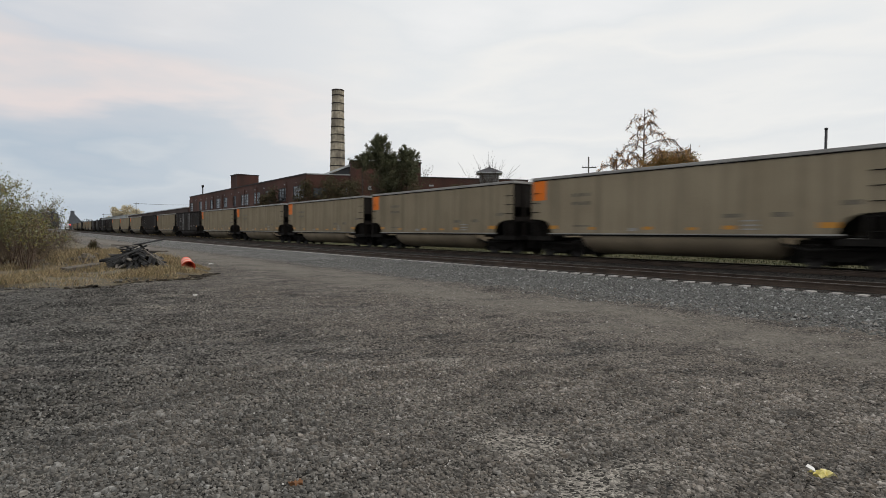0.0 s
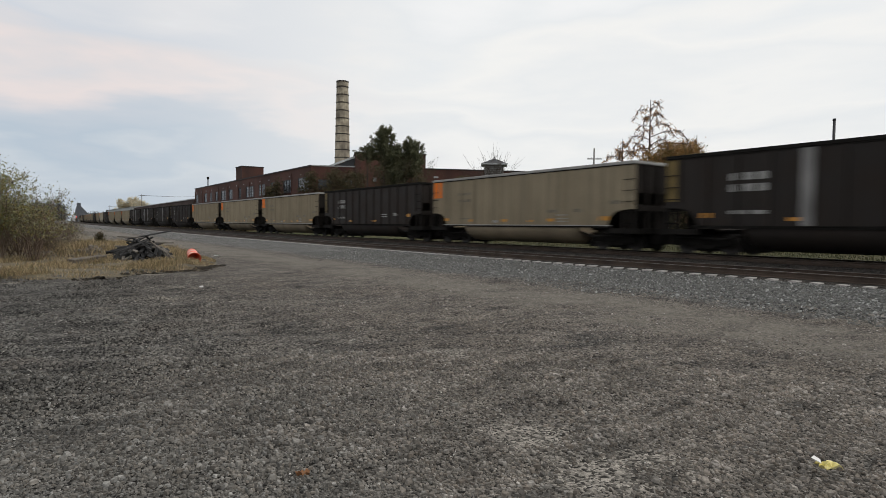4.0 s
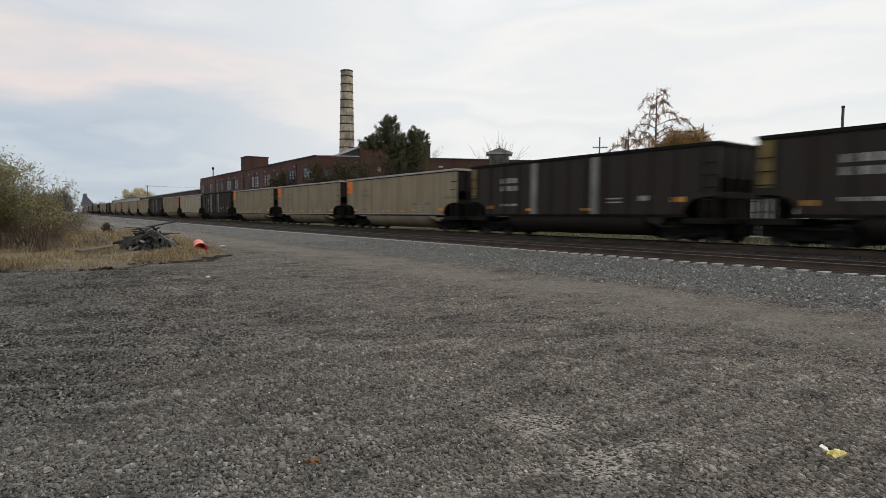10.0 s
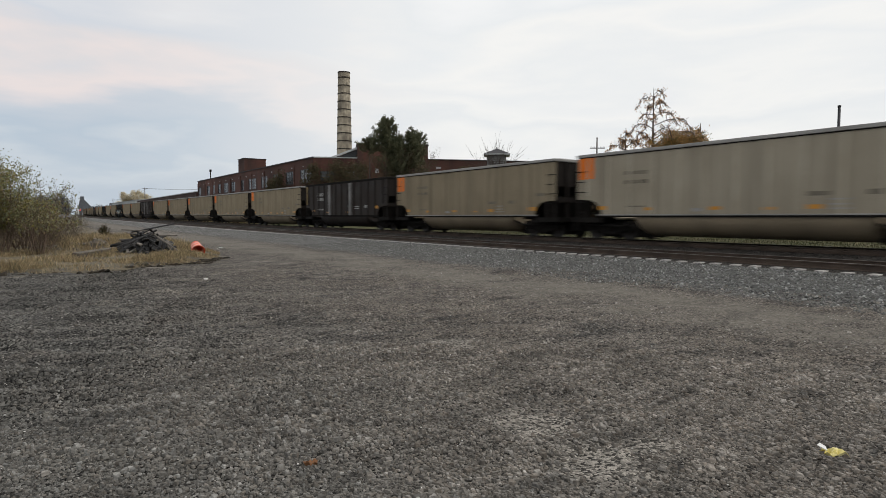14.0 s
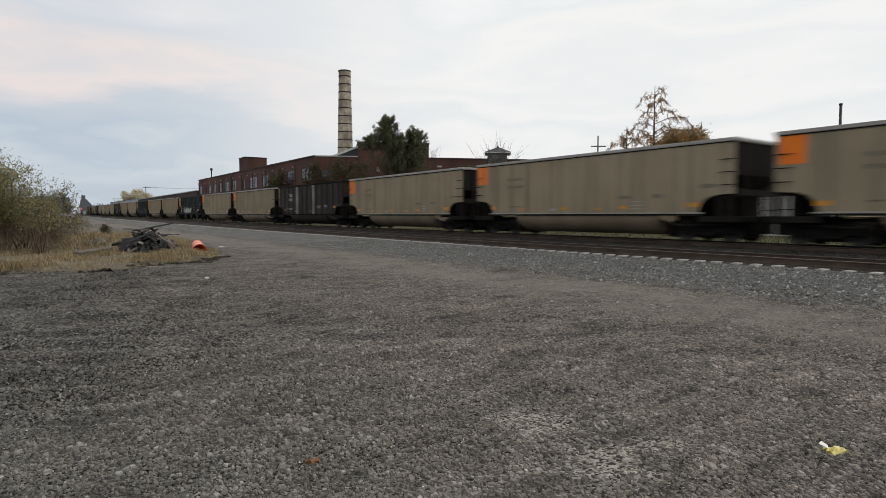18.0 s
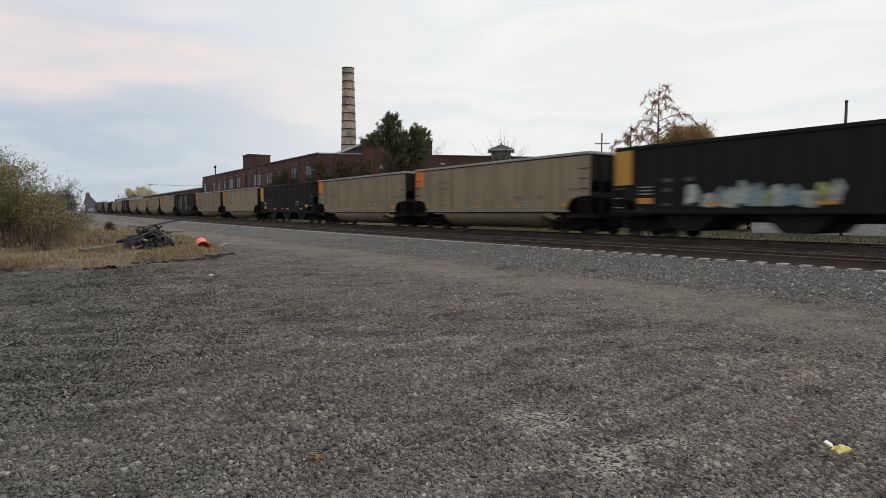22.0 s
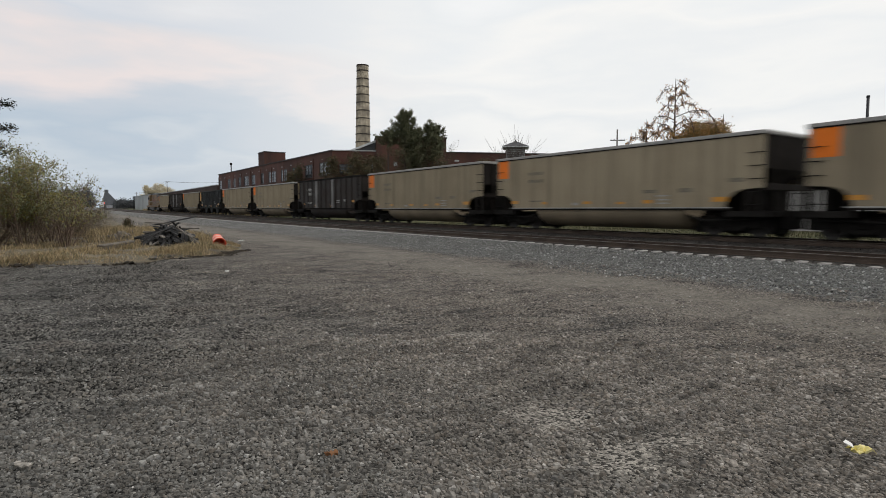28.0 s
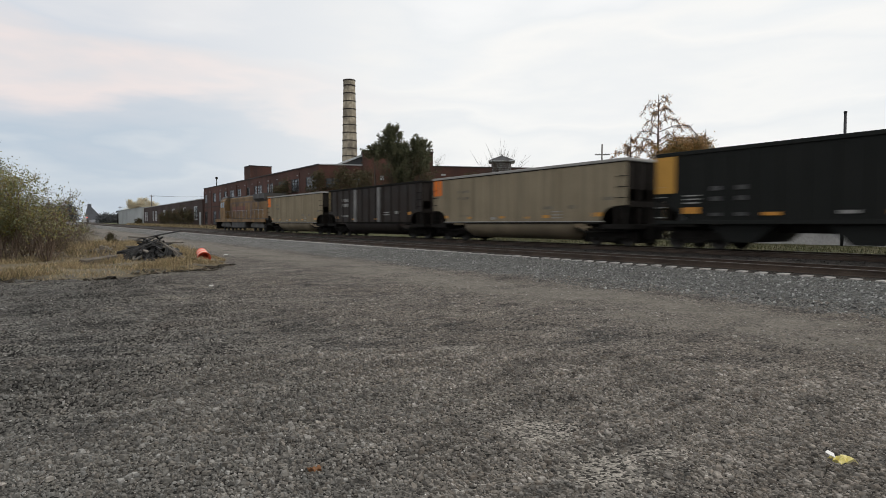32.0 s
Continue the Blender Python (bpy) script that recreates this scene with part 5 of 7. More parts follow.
def on_line(x):
    """The pose of a car whose middle is at x, on the train's track."""
    e = 0.5
    dy, dz = (bend(x + e) - bend(x - e)) / (2 * e), (rise(x + e) - rise(x - e)) / (2 * e) if x < 0 else 0.0
    return pose(x, TRAIN_Y + float(bend(x)), RAIL_Z + (float(rise(x)) if x < 0 else 0.0), 0, -math.degrees(dz), math.degrees(dy))


# the order of the cars, from the first one in view to the tail
ORDER = {}
for k in range(-2, 48):
    ORDER[k] = "T"
for k in (6, 31, 35, 45, 25, 20):
    ORDER[k] = "R"
ORDER[19] = "P"
for k in (5, 13, 14, 18, 21, 27, 36, 41, 46):
    ORDER[k] = "K2"
ORDER[12], ORDER[11], ORDER[7] = "K1", "K0", "K0"
ORDER[30], ORDER[33], ORDER[44] = "H1", "H0", "H0"
MODELS = {}
for k, kind in ORDER.items():
    if kind not in MODELS:
        MODELS[kind] = hopper(kind == "H1") if kind[0] == "H" else gondola(kind)
        car = MODELS[kind]
    else:
        car = copy_thing(MODELS[kind], pose(0, 0, 0))
    car.matrix_basis = on_line(FIRST - PITCH * k + HALF)
    TRAIN.append((car, FIRST - PITCH * k + HALF))
loco = locomotive()
x_loco = FIRST - PITCH * 47 - 0.7 - 11.45
loco.matrix_basis = on_line(x_loco)
TRAIN.append((loco, x_loco))


def travelled(t):
    """Metres the train has run since the start; it gathers speed slowly."""
    return 0.05 + 21.93 * t + 0.008995 * t * t + 0.00018 * t ** 3


def motions():
    """The whole train rolls past from the far left to the right."""
    for ob, x0 in TRAIN:
        walk(ob, [(t, on_line(x0 + travelled(t))) for t in range(33)])

# ================= the factory across the line =================


def window(parent, x0, x1, z0, z1, y, cols, rows, glass, bars, depth=0.12):
    """A recessed window: sheet of panes, its frame and glazing bars; the wall faces -y."""
    w = part("window", Shape().box(x0, x1, y + depth, y + depth + 0.05, z0, z1), STEELWIN, parent)
    fr = Shape()
    for a, b, c, d in ((x0, x1, z0, z0 + 0.1), (x0, x1, z1 - 0.1, z1), (x0, x0 + 0.1, z0 + 0.1, z1 - 0.1), (x1 - 0.1, x1, z0 + 0.1, z1 - 0.1)):
        fr.box(a, b, y + 0.02, y + depth, c, d)
    for i in range(1, cols):
        xm = x0 + (x1 - x0) * i / cols
        fr.box(xm - 0.03, xm + 0.03, y + 0.05, y + depth - 0.01, z0 + 0.1, z1 - 0.1)
    for i in range(1, rows):
        zm = z0 + (z1 - z0) * i / rows
        fr.box(x0 + 0.1, x1 - 0.1, y + 0.05, y + depth - 0.01, zm - 0.025, zm + 0.025)
    part("window_frame", fr, bars, w)
    px, pz = (x1 - x0) / cols, (z1 - z0) / rows
    pane = Shape().box(0.04, px - 0.04, -0.01, 0.0, 0.035, pz - 0.035).mesh("pane", glass)
    for i in range(cols):
        for j in range(rows):
            p = new("pane", pane)
            p.parent = w
            p.matrix_basis = pose(x0 + i * px, y + depth - 0.004, z0 + j * pz)
    part("window_sill", Shape().box(x0 - 0.1, x1 + 0.1, y - 0.08, y + 0.05, z0 - 0.14, z0), BRICK_D, w)
    return w


def wall_with_openings(length, height, openings, thick=0.4):
    """One wall from (0, 0) along x whose window openings go right through; its face is at y = 0."""
    xs = sorted({0.0, length, *(o[0] for o in openings), *(o[1] for o in openings)})
    zs = sorted({-0.5, height, *(o[2] for o in openings), *(o[3] for o in openings)})
    nx, nz = len(xs), len(zs)

    def solid(i, j):
        if not (0 <= i < nx - 1 and 0 <= j < nz - 1):
            return False
        a, c = (xs[i] + xs[i + 1]) / 2, (zs[j] + zs[j + 1]) / 2
        return not any(o[0] < a < o[1] and o[2] < c < o[3] for o in openings)

    pts = [(x, y, z) for y in (0, thick) for z in zs for x in xs]
    k = nx * nz
    f = []
    for j in range(nz - 1):
        for i in range(nx - 1):
            if not solid(i, j):
                continue
            a, b, c, d = j * nx + i, j * nx + i + 1, (j + 1) * nx + i + 1, (j + 1) * nx + i
            f += [(a, b, c, d), (a + k, d + k, c + k, b + k)]
            for (p, q), (di, dj) in (((a, b), (0, -1)), ((b, c), (1, 0)), ((c, d), (0, 1)), ((d, a), (-1, 0))):
                if not solid(i + di, j + dj):
                    f.append((q, p, p + k, q + k))
    return Shape().face_set(pts, f)


# long front along the line: x from -152.6 to -81, and an end wall that turns away at the corner
FX0, FX1, FY, FH = -152.6, -81.0, 34.0, 10.2
factory = thing("factory_building", pose(FX0, FY, 0), "long two-storey soot-dark red brick factory", "factory")
upper = [(0.3, 3.1), (8.9, 11.5), (13.7, 16.1), (18.7, 21.4), (23.4, 26.8), (29.1, 31.8), (35.9, 37.6), (40.7, 45.1), (48.1, 51.4), (54.2, 58.0), (60.4, 64.0), (66.6, 71.0)]
holes = [(a, b, 6.7, 8.75) for a, b in upper] + [(a, b, 1.6, 4.6) for a, b in upper]
front = part("front_wall", wall_with_openings(FX1 - FX0, FH, holes), BRICK, factory)
for i, (a, b) in enumerate(upper):
    window(front, a, b, 6.7, 8.75, 0.0, 3 if b - a > 3 else 2, 4, PANE_B if i in (0, 2, 4, 7, 8, 11) else PANE, STEELWIN)
    window(front, a, b, 1.6, 4.6, 0.0, 3 if b - a > 3 else 2, 4, PANE, STEELWIN)
part("coping", Shape().box(-0.15, FX1 - FX0 + 0.1, -0.12, 0.5, FH, FH + 0.16), COPING_D, factory)
for i in range(11):
    part("pilaster", Shape().box(i * 7.1 + 0.02 if i else -0.02, i * 7.1 + 0.30, -0.10, -0.001, 0.2, FH - 0.6), BRICK, front)
for i in range(15):
    part("lintel", Shape().box(1.2 + i * 4.75, 1.6 + i * 4.75, -0.05, -0.002, 9.15, 9.3), COPING, front, "small pale anchor plate")
part("belt_course", Shape().box(0, FX1 - FX0, -0.06, -0.001, 5.5, 5.75), BRICK_D, front)
part("roof", Shape().prism([(0.2, 0.4), (FX1 - FX0 + 10.4, 25), (0.2, 25)], FH - 0.5, FH - 0.3, "z").prism([(0.2, 0.4), (FX1 - FX0 - 0.2, 0.4), (FX1 - FX0 + 10.2, 25)], FH - 0.5, FH - 0.3, "z"), COPING_D, factory)
part("back_wall", Shape().box(0, FX1 - FX0 + 10, 25, 25.4, -0.5, FH), BRICK, factory)
part("far_end_wall", Shape().box(0, 0.4, 0.41, 25, -0.5, FH), BRICK, factory)
# roof house with a pale flashing at its foot
part("roof_house", Shape().box(27.3, 31.6, 2.0, 6.4, FH - 0.5, 13.45), BRICK, factory, "brick roof house")
part("roof_house_coping", Shape().box(27.2, 31.7, 1.9, 6.5, 13.45, 13.58), COPING_D, factory)
part("flashing", Shape().box(31.7, 43.0, 2.2, 2.4, FH - 0.4, FH + 0.75), COPING, factory, "pale roof-edge flashing")
part("vent_pipe", Shape().tube([(4.2, 2, FH - 0.3), (4.2, 2, 12.5)], 0.12, 10).lathe([(0.0, 13.05), (0.27, 13.0), (0.27, 12.5), (0.12, 12.5)], 10, pose(4.2, 2, 0)), UNDER, factory)

# end wall, turned away from the line
end_wing = thing("factory_wing", pose(FX1, FY, 0, 0, 0, 65), "dark red brick factory end wall with a taller block", "factory")
wing_holes = [(1.0, 3.0, 6.9, 8.3), (4.6, 6.1, 7.0, 8.5), (8.0, 9.4, 6.6, 8.2), (10.6, 12.0, 6.6, 8.2), (13.6, 15.0, 6.6, 8.2), (19.0, 20.6, 6.6, 8.2)]
wall = part("wall", wall_with_openings(34.0, 10.2, wing_holes), BRICK, end_wing)
for i, (a, b, c, d) in enumerate(wing_holes):
    window(wall, a, b, c, d, 0.0, 2, 3, PANE_B if i == 1 else PANE, STEELWIN)
part("coping", Shape().box(6.5, 34.0, -0.1, 0.5, 10.2, 10.34), COPING_D, end_wing)
part("pale_coping", Shape().box(0.1, 6.39, -0.1, 0.5, 10.2, 10.36), COPING, end_wing, "pale metal coping")
block = part("tall_block", Shape().box(6.4, 16.9, -0.25, 8.0, -0.4, 12.3), BRICK, end_wing, "taller dark red brick block")
part("block_coping", Shape().box(6.28, 17.02, -0.37, 8.12, 12.3, 12.45), COPING_D, block)
for a in (9.0, 12.4):
    part("vent", Shape().box(a, a + 0.5, -0.33, -0.251, 8.1, 8.7), WHITE_BD, block, "small white vent")
part("sign_plate", Shape().box(18.2, 18.9, -0.08, -0.002, 8.9, 9.15), COPING, wall, "small pale plate on brick")
part("roof_monitor", Shape().prism([(2.6, 10.1), (6.35, 11.75), (6.35, 10.1)], 1.2, 7.0, "y"), ROOF_M, end_wing, "sloped grey glazed roof light")
part("monitor_edge", Shape().prism([(2.3, 10.37), (6.39, 12.0), (6.39, 11.68), (2.9, 10.37)], 0.95, 1.18, "y"), WHITE_BD, end_wing, "white slanting edge")
part("back_roof", Shape().box(0.5, 33.5, 0.42, 20, 9.6, 9.8), COPING_D, end_wing)

# chimney of buff block with iron bands
chimney = thing("chimney", pose(-100.9, 48.6, 0), "tall buff chimney with dark iron bands and soot", "chimney")
R0, R1, HC = 1.72, 1.07, 28.45
prof = [(R0 + (R1 - R0) * i / 20, HC * i / 20) for i in range(20)] + [(R1, HC - 1.0), (R1 + 0.05, HC - 0.9), (R1 + 0.05, HC), (R1 - 0.25, HC), (R1 - 0.3, HC - 3)]
part("shaft", Shape().lathe(prof, 16, smooth=False), CHIM, chimney)
for i in range(18):
    z = HC - 1.05 - i * 1.46
    r = R0 + (R1 - R0) * z / HC
    part("band", Shape().lathe([(r - 0.03, z - 0.09), (r + 0.055, z - 0.09), (r + 0.055, z + 0.09), (r - 0.03, z + 0.09)], 16, smooth=False), BAND, chimney)
part("rim", Shape().lathe([(R1 - 0.2, HC - 0.16), (R1 + 0.10, HC - 0.16), (R1 + 0.10, HC + 0.05), (R1 - 0.2, HC + 0.05)], 16, smooth=False), BAND, chimney)

# low brick range further along the line
low = thing("low_factory_range", pose(-252.2, FY, 0), "low brown brick factory range with white windows", "factory")
lw = [(2.0, 4.5), (6.0, 8.8), (20.5, 23.5), (26.0, 30.0), (42.0, 46.0), (58, 62), (74, 78), (88, 92)]
front2 = part("front_wall", wall_with_openings(97.6, 7.75, [(a, b, 2.7, 6.2) for a, b in lw]), BRICK_D, low)
for i, (a, b) in enumerate(lw):
    window(front2, a, b, 2.7, 6.2, 0.0, 2, 3, PANE_B if i < 5 else PANE, WHITEWIN)
part("coping", Shape().box(-0.2, 97.5, -0.15, 0.5, 7.75, 7.95), COPING, low)
part("roof", Shape().box(0, 97.5, 0.41, 18, 7.3, 7.5), COPING_D, low)
part("end_wall", Shape().box(0, 0.4, 0.41, 18, -0.5, 7.74), BRICK_D, low)
part("door", Shape().box(94.0, 96.0, -0.06, -0.002, 0.3, 4.6), PALE_WALL, low, "pale tall door leaf")

pale = thing("pale_shed", pose(-334.5, FY - 0.5, 0), "pale grey metal-clad shed", "shed")
part("wall", Shape().box(0, 80.0, 0, 14, -0.5, 8.3), PALE_WALL, pale)
for i in range(26):
    part("cladding_rib", Shape().box(1.5 + i * 3.0, 1.62 + i * 3.0, -0.06, -0.001, 0.2, 8.2), PALE_WALL, pale)
part("roof", Shape().prism([(-0.3, 8.3), (7, 8.7), (14.3, 8.3)], -0.4, 80.4, "x"), PALE_WALL, pale)
part("canopy", Shape().box(-10, -0.2, 0, 10, 8.0, 8.5), COPING_D, pale, "dark flat canopy")
for i in range(2):
    part("canopy_post", Shape().tube([(-9.6 + i * 4.8, 0.4, 0.2), (-9.6 + i * 4.8, 0.4, 8.0)], 0.15, 8), UNDER, pale)

# little lantern house above the wing's roofline
gz = thing("roof_lantern", pose(-60.9, 51.9, 0, 0, 0, 50), "white louvred lantern house with a grey hip roof", "lantern house")
part("base", Shape().box(-1.3, 1.3, -1.3, 1.3, 0.3, 7.6), PALE_WALL, gz)
part("louvre_box", Shape().box(-1.2, 1.2, -1.2, 1.2, 7.6, 9.86), LOUVRE_G, gz)
for sx in (-1, 1):
    for i in range(8):
        z = 7.8 + i * 0.25
        part("louvre", Shape().box(-1.05, 1.05, *sorted((sx * 1.205, sx * 1.28)), z, z + 0.07), PALE_WALL, gz)
        part("louvre", Shape().box(*sorted((sx * 1.205, sx * 1.28)), -1.05, 1.05, z, z + 0.07), PALE_WALL, gz)
part("eaves_board", Shape().box(-1.75, 1.75, -1.75, 1.75, 9.86, 10.0), WHITE_BD, gz, "white eaves board")
part("hip_roof", Shape().face_set([(-1.75, -1.75, 10.005), (1.75, -1.75, 10.005), (1.75, 1.75, 10.005), (-1.75, 1.75, 10.005), (0, 0, 10.85)], [(0, 1, 4), (1, 2, 4), (2, 3, 4), (3, 0, 4), (3, 2, 1, 0)]), FAR_ROOF, gz, "dark hip roof")
part("finial", Shape().tube([(0, 0, 10.7), (0, 0, 11.05)], 0.06, 6), FAR_ROOF, gz)

# pale low house glimpsed under and between the cars
wh = thing("low_house", pose(-19.0, 36.8, 0.3), "low pale sided house with a dark shingle roof", "house")
part("wall", wall_with_openings(13.0, 2.9, [(3.4, 4.6, 1.0, 2.2), (8.0, 9.2, 1.0, 2.2)], 0.25), HOUSE_W, wh)
for a in (3.4, 8.0):
    window(wh, a, a + 1.2, 1.0, 2.2, 0.0, 2, 2, PANE, STEELWIN)
part("back_wall", Shape().box(0, 13, 6.8, 7.0, -0.4, 2.9), HOUSE_W, wh)
for a in (0.0, 12.8):
    part("gable_wall", Shape().prism([(0.26, -0.4), (6.79, -0.4), (6.79, 2.9), (3.5, 4.3), (0.26, 2.9)], a, a + 0.2, "x"), HOUSE_W, wh)
part("roof", Shape().prism([(-0.4, 2.80), (3.5, 4.45), (7.4, 2.80), (7.4, 2.92), (3.5, 4.60), (-0.4, 2.92)], -0.3, 13.3, "x"), FAR_ROOF, wh)

# ================= poles and cables =================


def utility_pole(x, y, h, arms, label):
    p = thing("utility_pole", pose(x, y, 0), label, "utility pole", "utility poles")
    part("mast", Shape().tube([(0, 0, -0.3), (0, 0, h)], [0.19, 0.12], 10), POLE_W, p)
    for z, w in arms:
        part("crossarm", Shape().box(-w * 0.82, w * 0.82, -0.07, 0.07, z - 0.08, z + 0.08, m=pose(0, 0.14, 0, 0, 0, 52)), POLE_W, p)
        for k in (-0.9, -0.45, 0.45, 0.9):
            part("insulator", Shape().lathe([(0.0, 0.22), (0.05, 0.2), (0.07, 0.08), (0.03, 0.0)], 8, pose(0, 0.14, 0, 0, 0, 52) @ pose(k * w * 0.8, 0, z + 0.08)), COPING, p)
    return p


utility_pole(-70.9, 84.1, 16.0, [(14.1, 1.6)], "weathered wooden pole with one crossarm")
utility_pole(-275.0, 40.0, 14.0, [(13.5, 1.4)], "distant wooden pole with one crossarm")
utility_pole(-420.0, 43.0, 13.0, [(12.2, 1.3)], "distant wooden pole with one crossarm")
post = thing("steel_post", pose(-13.77, 36.0, 0.4), "plain dark steel post", "post")
part("shaft", Shape().tube([(0, 0, -0.2), (0, 0, 7.15)], [0.08, 0.07], 12), POLE_S, post)
part("cap", Shape().lathe([(0.0, 7.22), (0.085, 7.2), (0.085, 7.1), (0.065, 7.1)], 12), POLE_S, post)


def cable(a, b, sag, r=0.02):
    a, b = Vector(a), Vector(b)
    pts = [a.lerp(b, i / 14) - Vector((0, 0, sag * 4 * (i / 14) * (1 - i / 14))) for i in range(15)]
    c = thing("overhead_cable", pose(0, 0, 0), "thin black overhead cable between poles", "cable", "overhead cables")
    part("strand", Shape().tube(pts, r, 5), WIRE, c)


for o in (-0.9, 0.9):
    cable((-275 + o * 0.6, 40 + o * 0.8, 13.7), (-420 + o * 0.6, 43 + o * 0.8, 12.4), 1.5, 0.03)
    cable((-275 + o * 0.6, 40 + o * 0.8, 13.7), (-160 + o, 62 + o, 11.5), 1.2, 0.03)

# ================= trees and brush =================


def grow(rng, start, way, length, radius, depth, spread, droop, shape, tips, segs=4, kids=3, shrink=0.68):
    """A tapered limb with smaller limbs along it; leaf places gather in tips."""
    pts, p, d = [Vector(start)], Vector(start), Vector(way).normalized()
    for i in range(segs):
        d = (d + Vector((rng.uniform(-1, 1), rng.uniform(-1, 1), rng.uniform(-1, 1))) * 0.16 + Vector((0, 0, -droop * (i + 1) / segs))).normalized()
        p = p + d * (length / segs)
        pts.append(p.copy())
    shape.tube(pts, [radius * (1 - 0.62 * i / segs) for i in range(segs + 1)], 7 if radius > 0.06 else (5 if radius > 0.02 else 4), False)
    if depth == 0:
        tips.extend((q.copy(), d.copy()) for q in pts[1:])
        return
    for k in range(kids):
        i = rng.randint(max(1, segs - 3), segs)
        side = Vector((rng.uniform(-1, 1), rng.uniform(-1, 1), rng.uniform(-0.4, 0.9)))
        side = (side - d * side.dot(d)).normalized()
        nd = (d * (1 - spread * 0.5) + side * spread).normalized()
        grow(rng, pts[i], nd, length * shrink * rng.uniform(0.75, 1.2), radius * 0.5, depth - 1, spread, droop, shape, tips, segs, kids, shrink)
    if depth <= 1:
        tips.append((pts[-1].copy(), d.copy()))


def leaf_mesh(name, centres, size, spread, per, mat, seed, stretch=1.0):
    """Many small leaf blades, folded a little, round the places given."""
    r = np.random.RandomState(seed)
    c = np.repeat(np.array([tuple(q) for q in centres]), per, 0)
    n = len(c)
    c = c + r.normal(0, spread, (n, 3))
    u = r.normal(0, 1, (n, 3))
    u /= np.linalg.norm(u, axis=1)[:, None]
    w = np.cross(u, r.normal(0, 1, (n, 3)))
    w /= np.linalg.norm(w, axis=1)[:, None]
    s = (size * r.uniform(0.6, 1.4, n))[:, None]
    v = np.stack([c - u * s * stretch, c + w * s * 0.5, c + u * s * stretch, c - w * s * 0.5 + np.cross(u, w) * s * 0.25], 1).reshape(-1, 3)
    return bulk_mesh(name, v, np.arange(4 * n).reshape(n, 4), mat)


def tree(name, x, y, z, h, seed, bark, leaves, label, category, leaf=0.1, per=6, spread=0.25, depth=3, kids=3, splay=0.7, droop=0.0, lead=0.45, radius=None, group="", limbs=9, upto=0.95, low=0.3, reach=0.42, stretch=1.0):
    rng = random.Random(seed)
    t = thing(name, pose(x, y, float(ground_z(x, y)) - 0.03), label, category, group)
    h = h + 0.4 - float(ground_z(x, y)) if z > 0.1 else h
    wood, tips = Shape(), []
    r = radius or h * 0.018
    pts = [Vector((0, 0, -0.1))]
    for i in range(1, 8):
        pts.append(Vector((rng.uniform(-1, 1) * h * 0.012 * i, rng.uniform(-1, 1) * h * 0.012 * i, h * upto * i / 7)))
    wood.tube(pts, [r * (1 - 0.8 * i / 7) for i in range(8)], 10, False)
    for k in range(limbs):
        f = low + (1 - low) * (k + rng.uniform(0, 0.8)) / limbs
        i = min(6, int(f * 7))
        p = pts[i].lerp(pts[i + 1], f * 7 - i)
        a = k * 2.4 + rng.uniform(-0.4, 0.4)
        out = Vector((math.cos(a), math.sin(a), lead + rng.uniform(-0.1, 0.3)))
        grow(rng, p, out, h * reach * (1.15 - 0.75 * f) * rng.uniform(0.8, 1.2), r * 0.5 * (1.1 - f * 0.7), depth - 1, splay, droop, wood, tips, 4, kids)
    part("trunk", wood, bark, t, "trunk and bare limbs")
    if leaves:
        part("crown", leaf_mesh("crown", [q for q, _ in tips], leaf, spread, per, leaves, seed, stretch), leaves, t)
    return t



def thicket(name, x, y, z, h, seed, bark, leaves, label, category, leaf=0.035, per=5, spread=0.10, stems=8, lean=0.5, radius=0.035, kids=4, splay=0.55, depth=3, group="", bare=0.0):
    """Several stems that rise and lean out from one root and break up into fine twigs."""
    rng = random.Random(seed)
    t = thing(name, pose(x, y, float(ground_z(x, y)) - 0.03 if z < 0.1 else z), label, category, group)
    wood, tips = Shape(), []
    for k in range(stems):
        a = k * 2.4 + rng.uniform(-0.5, 0.5)
        out = lean * rng.uniform(0.25, 1.3)
        way = Vector((math.cos(a) * out, math.sin(a) * out, 1.0))
        grow(rng, (0.06 * h * math.cos(a) * rng.random(), 0.06 * h * math.sin(a) * rng.random(), -0.1), way, h * rng.uniform(0.42, 0.58), radius * rng.uniform(0.6, 1.1), depth, splay, -0.05, wood, tips, 4, kids, 0.52)
    part("trunk", wood, bark, t, "many thin leaning stems")
    if leaves:
        part("crown", leaf_mesh("crown", [q for q, _ in tips if q.z > h * bare], leaf, spread, per, leaves, seed), leaves, t)
    return t


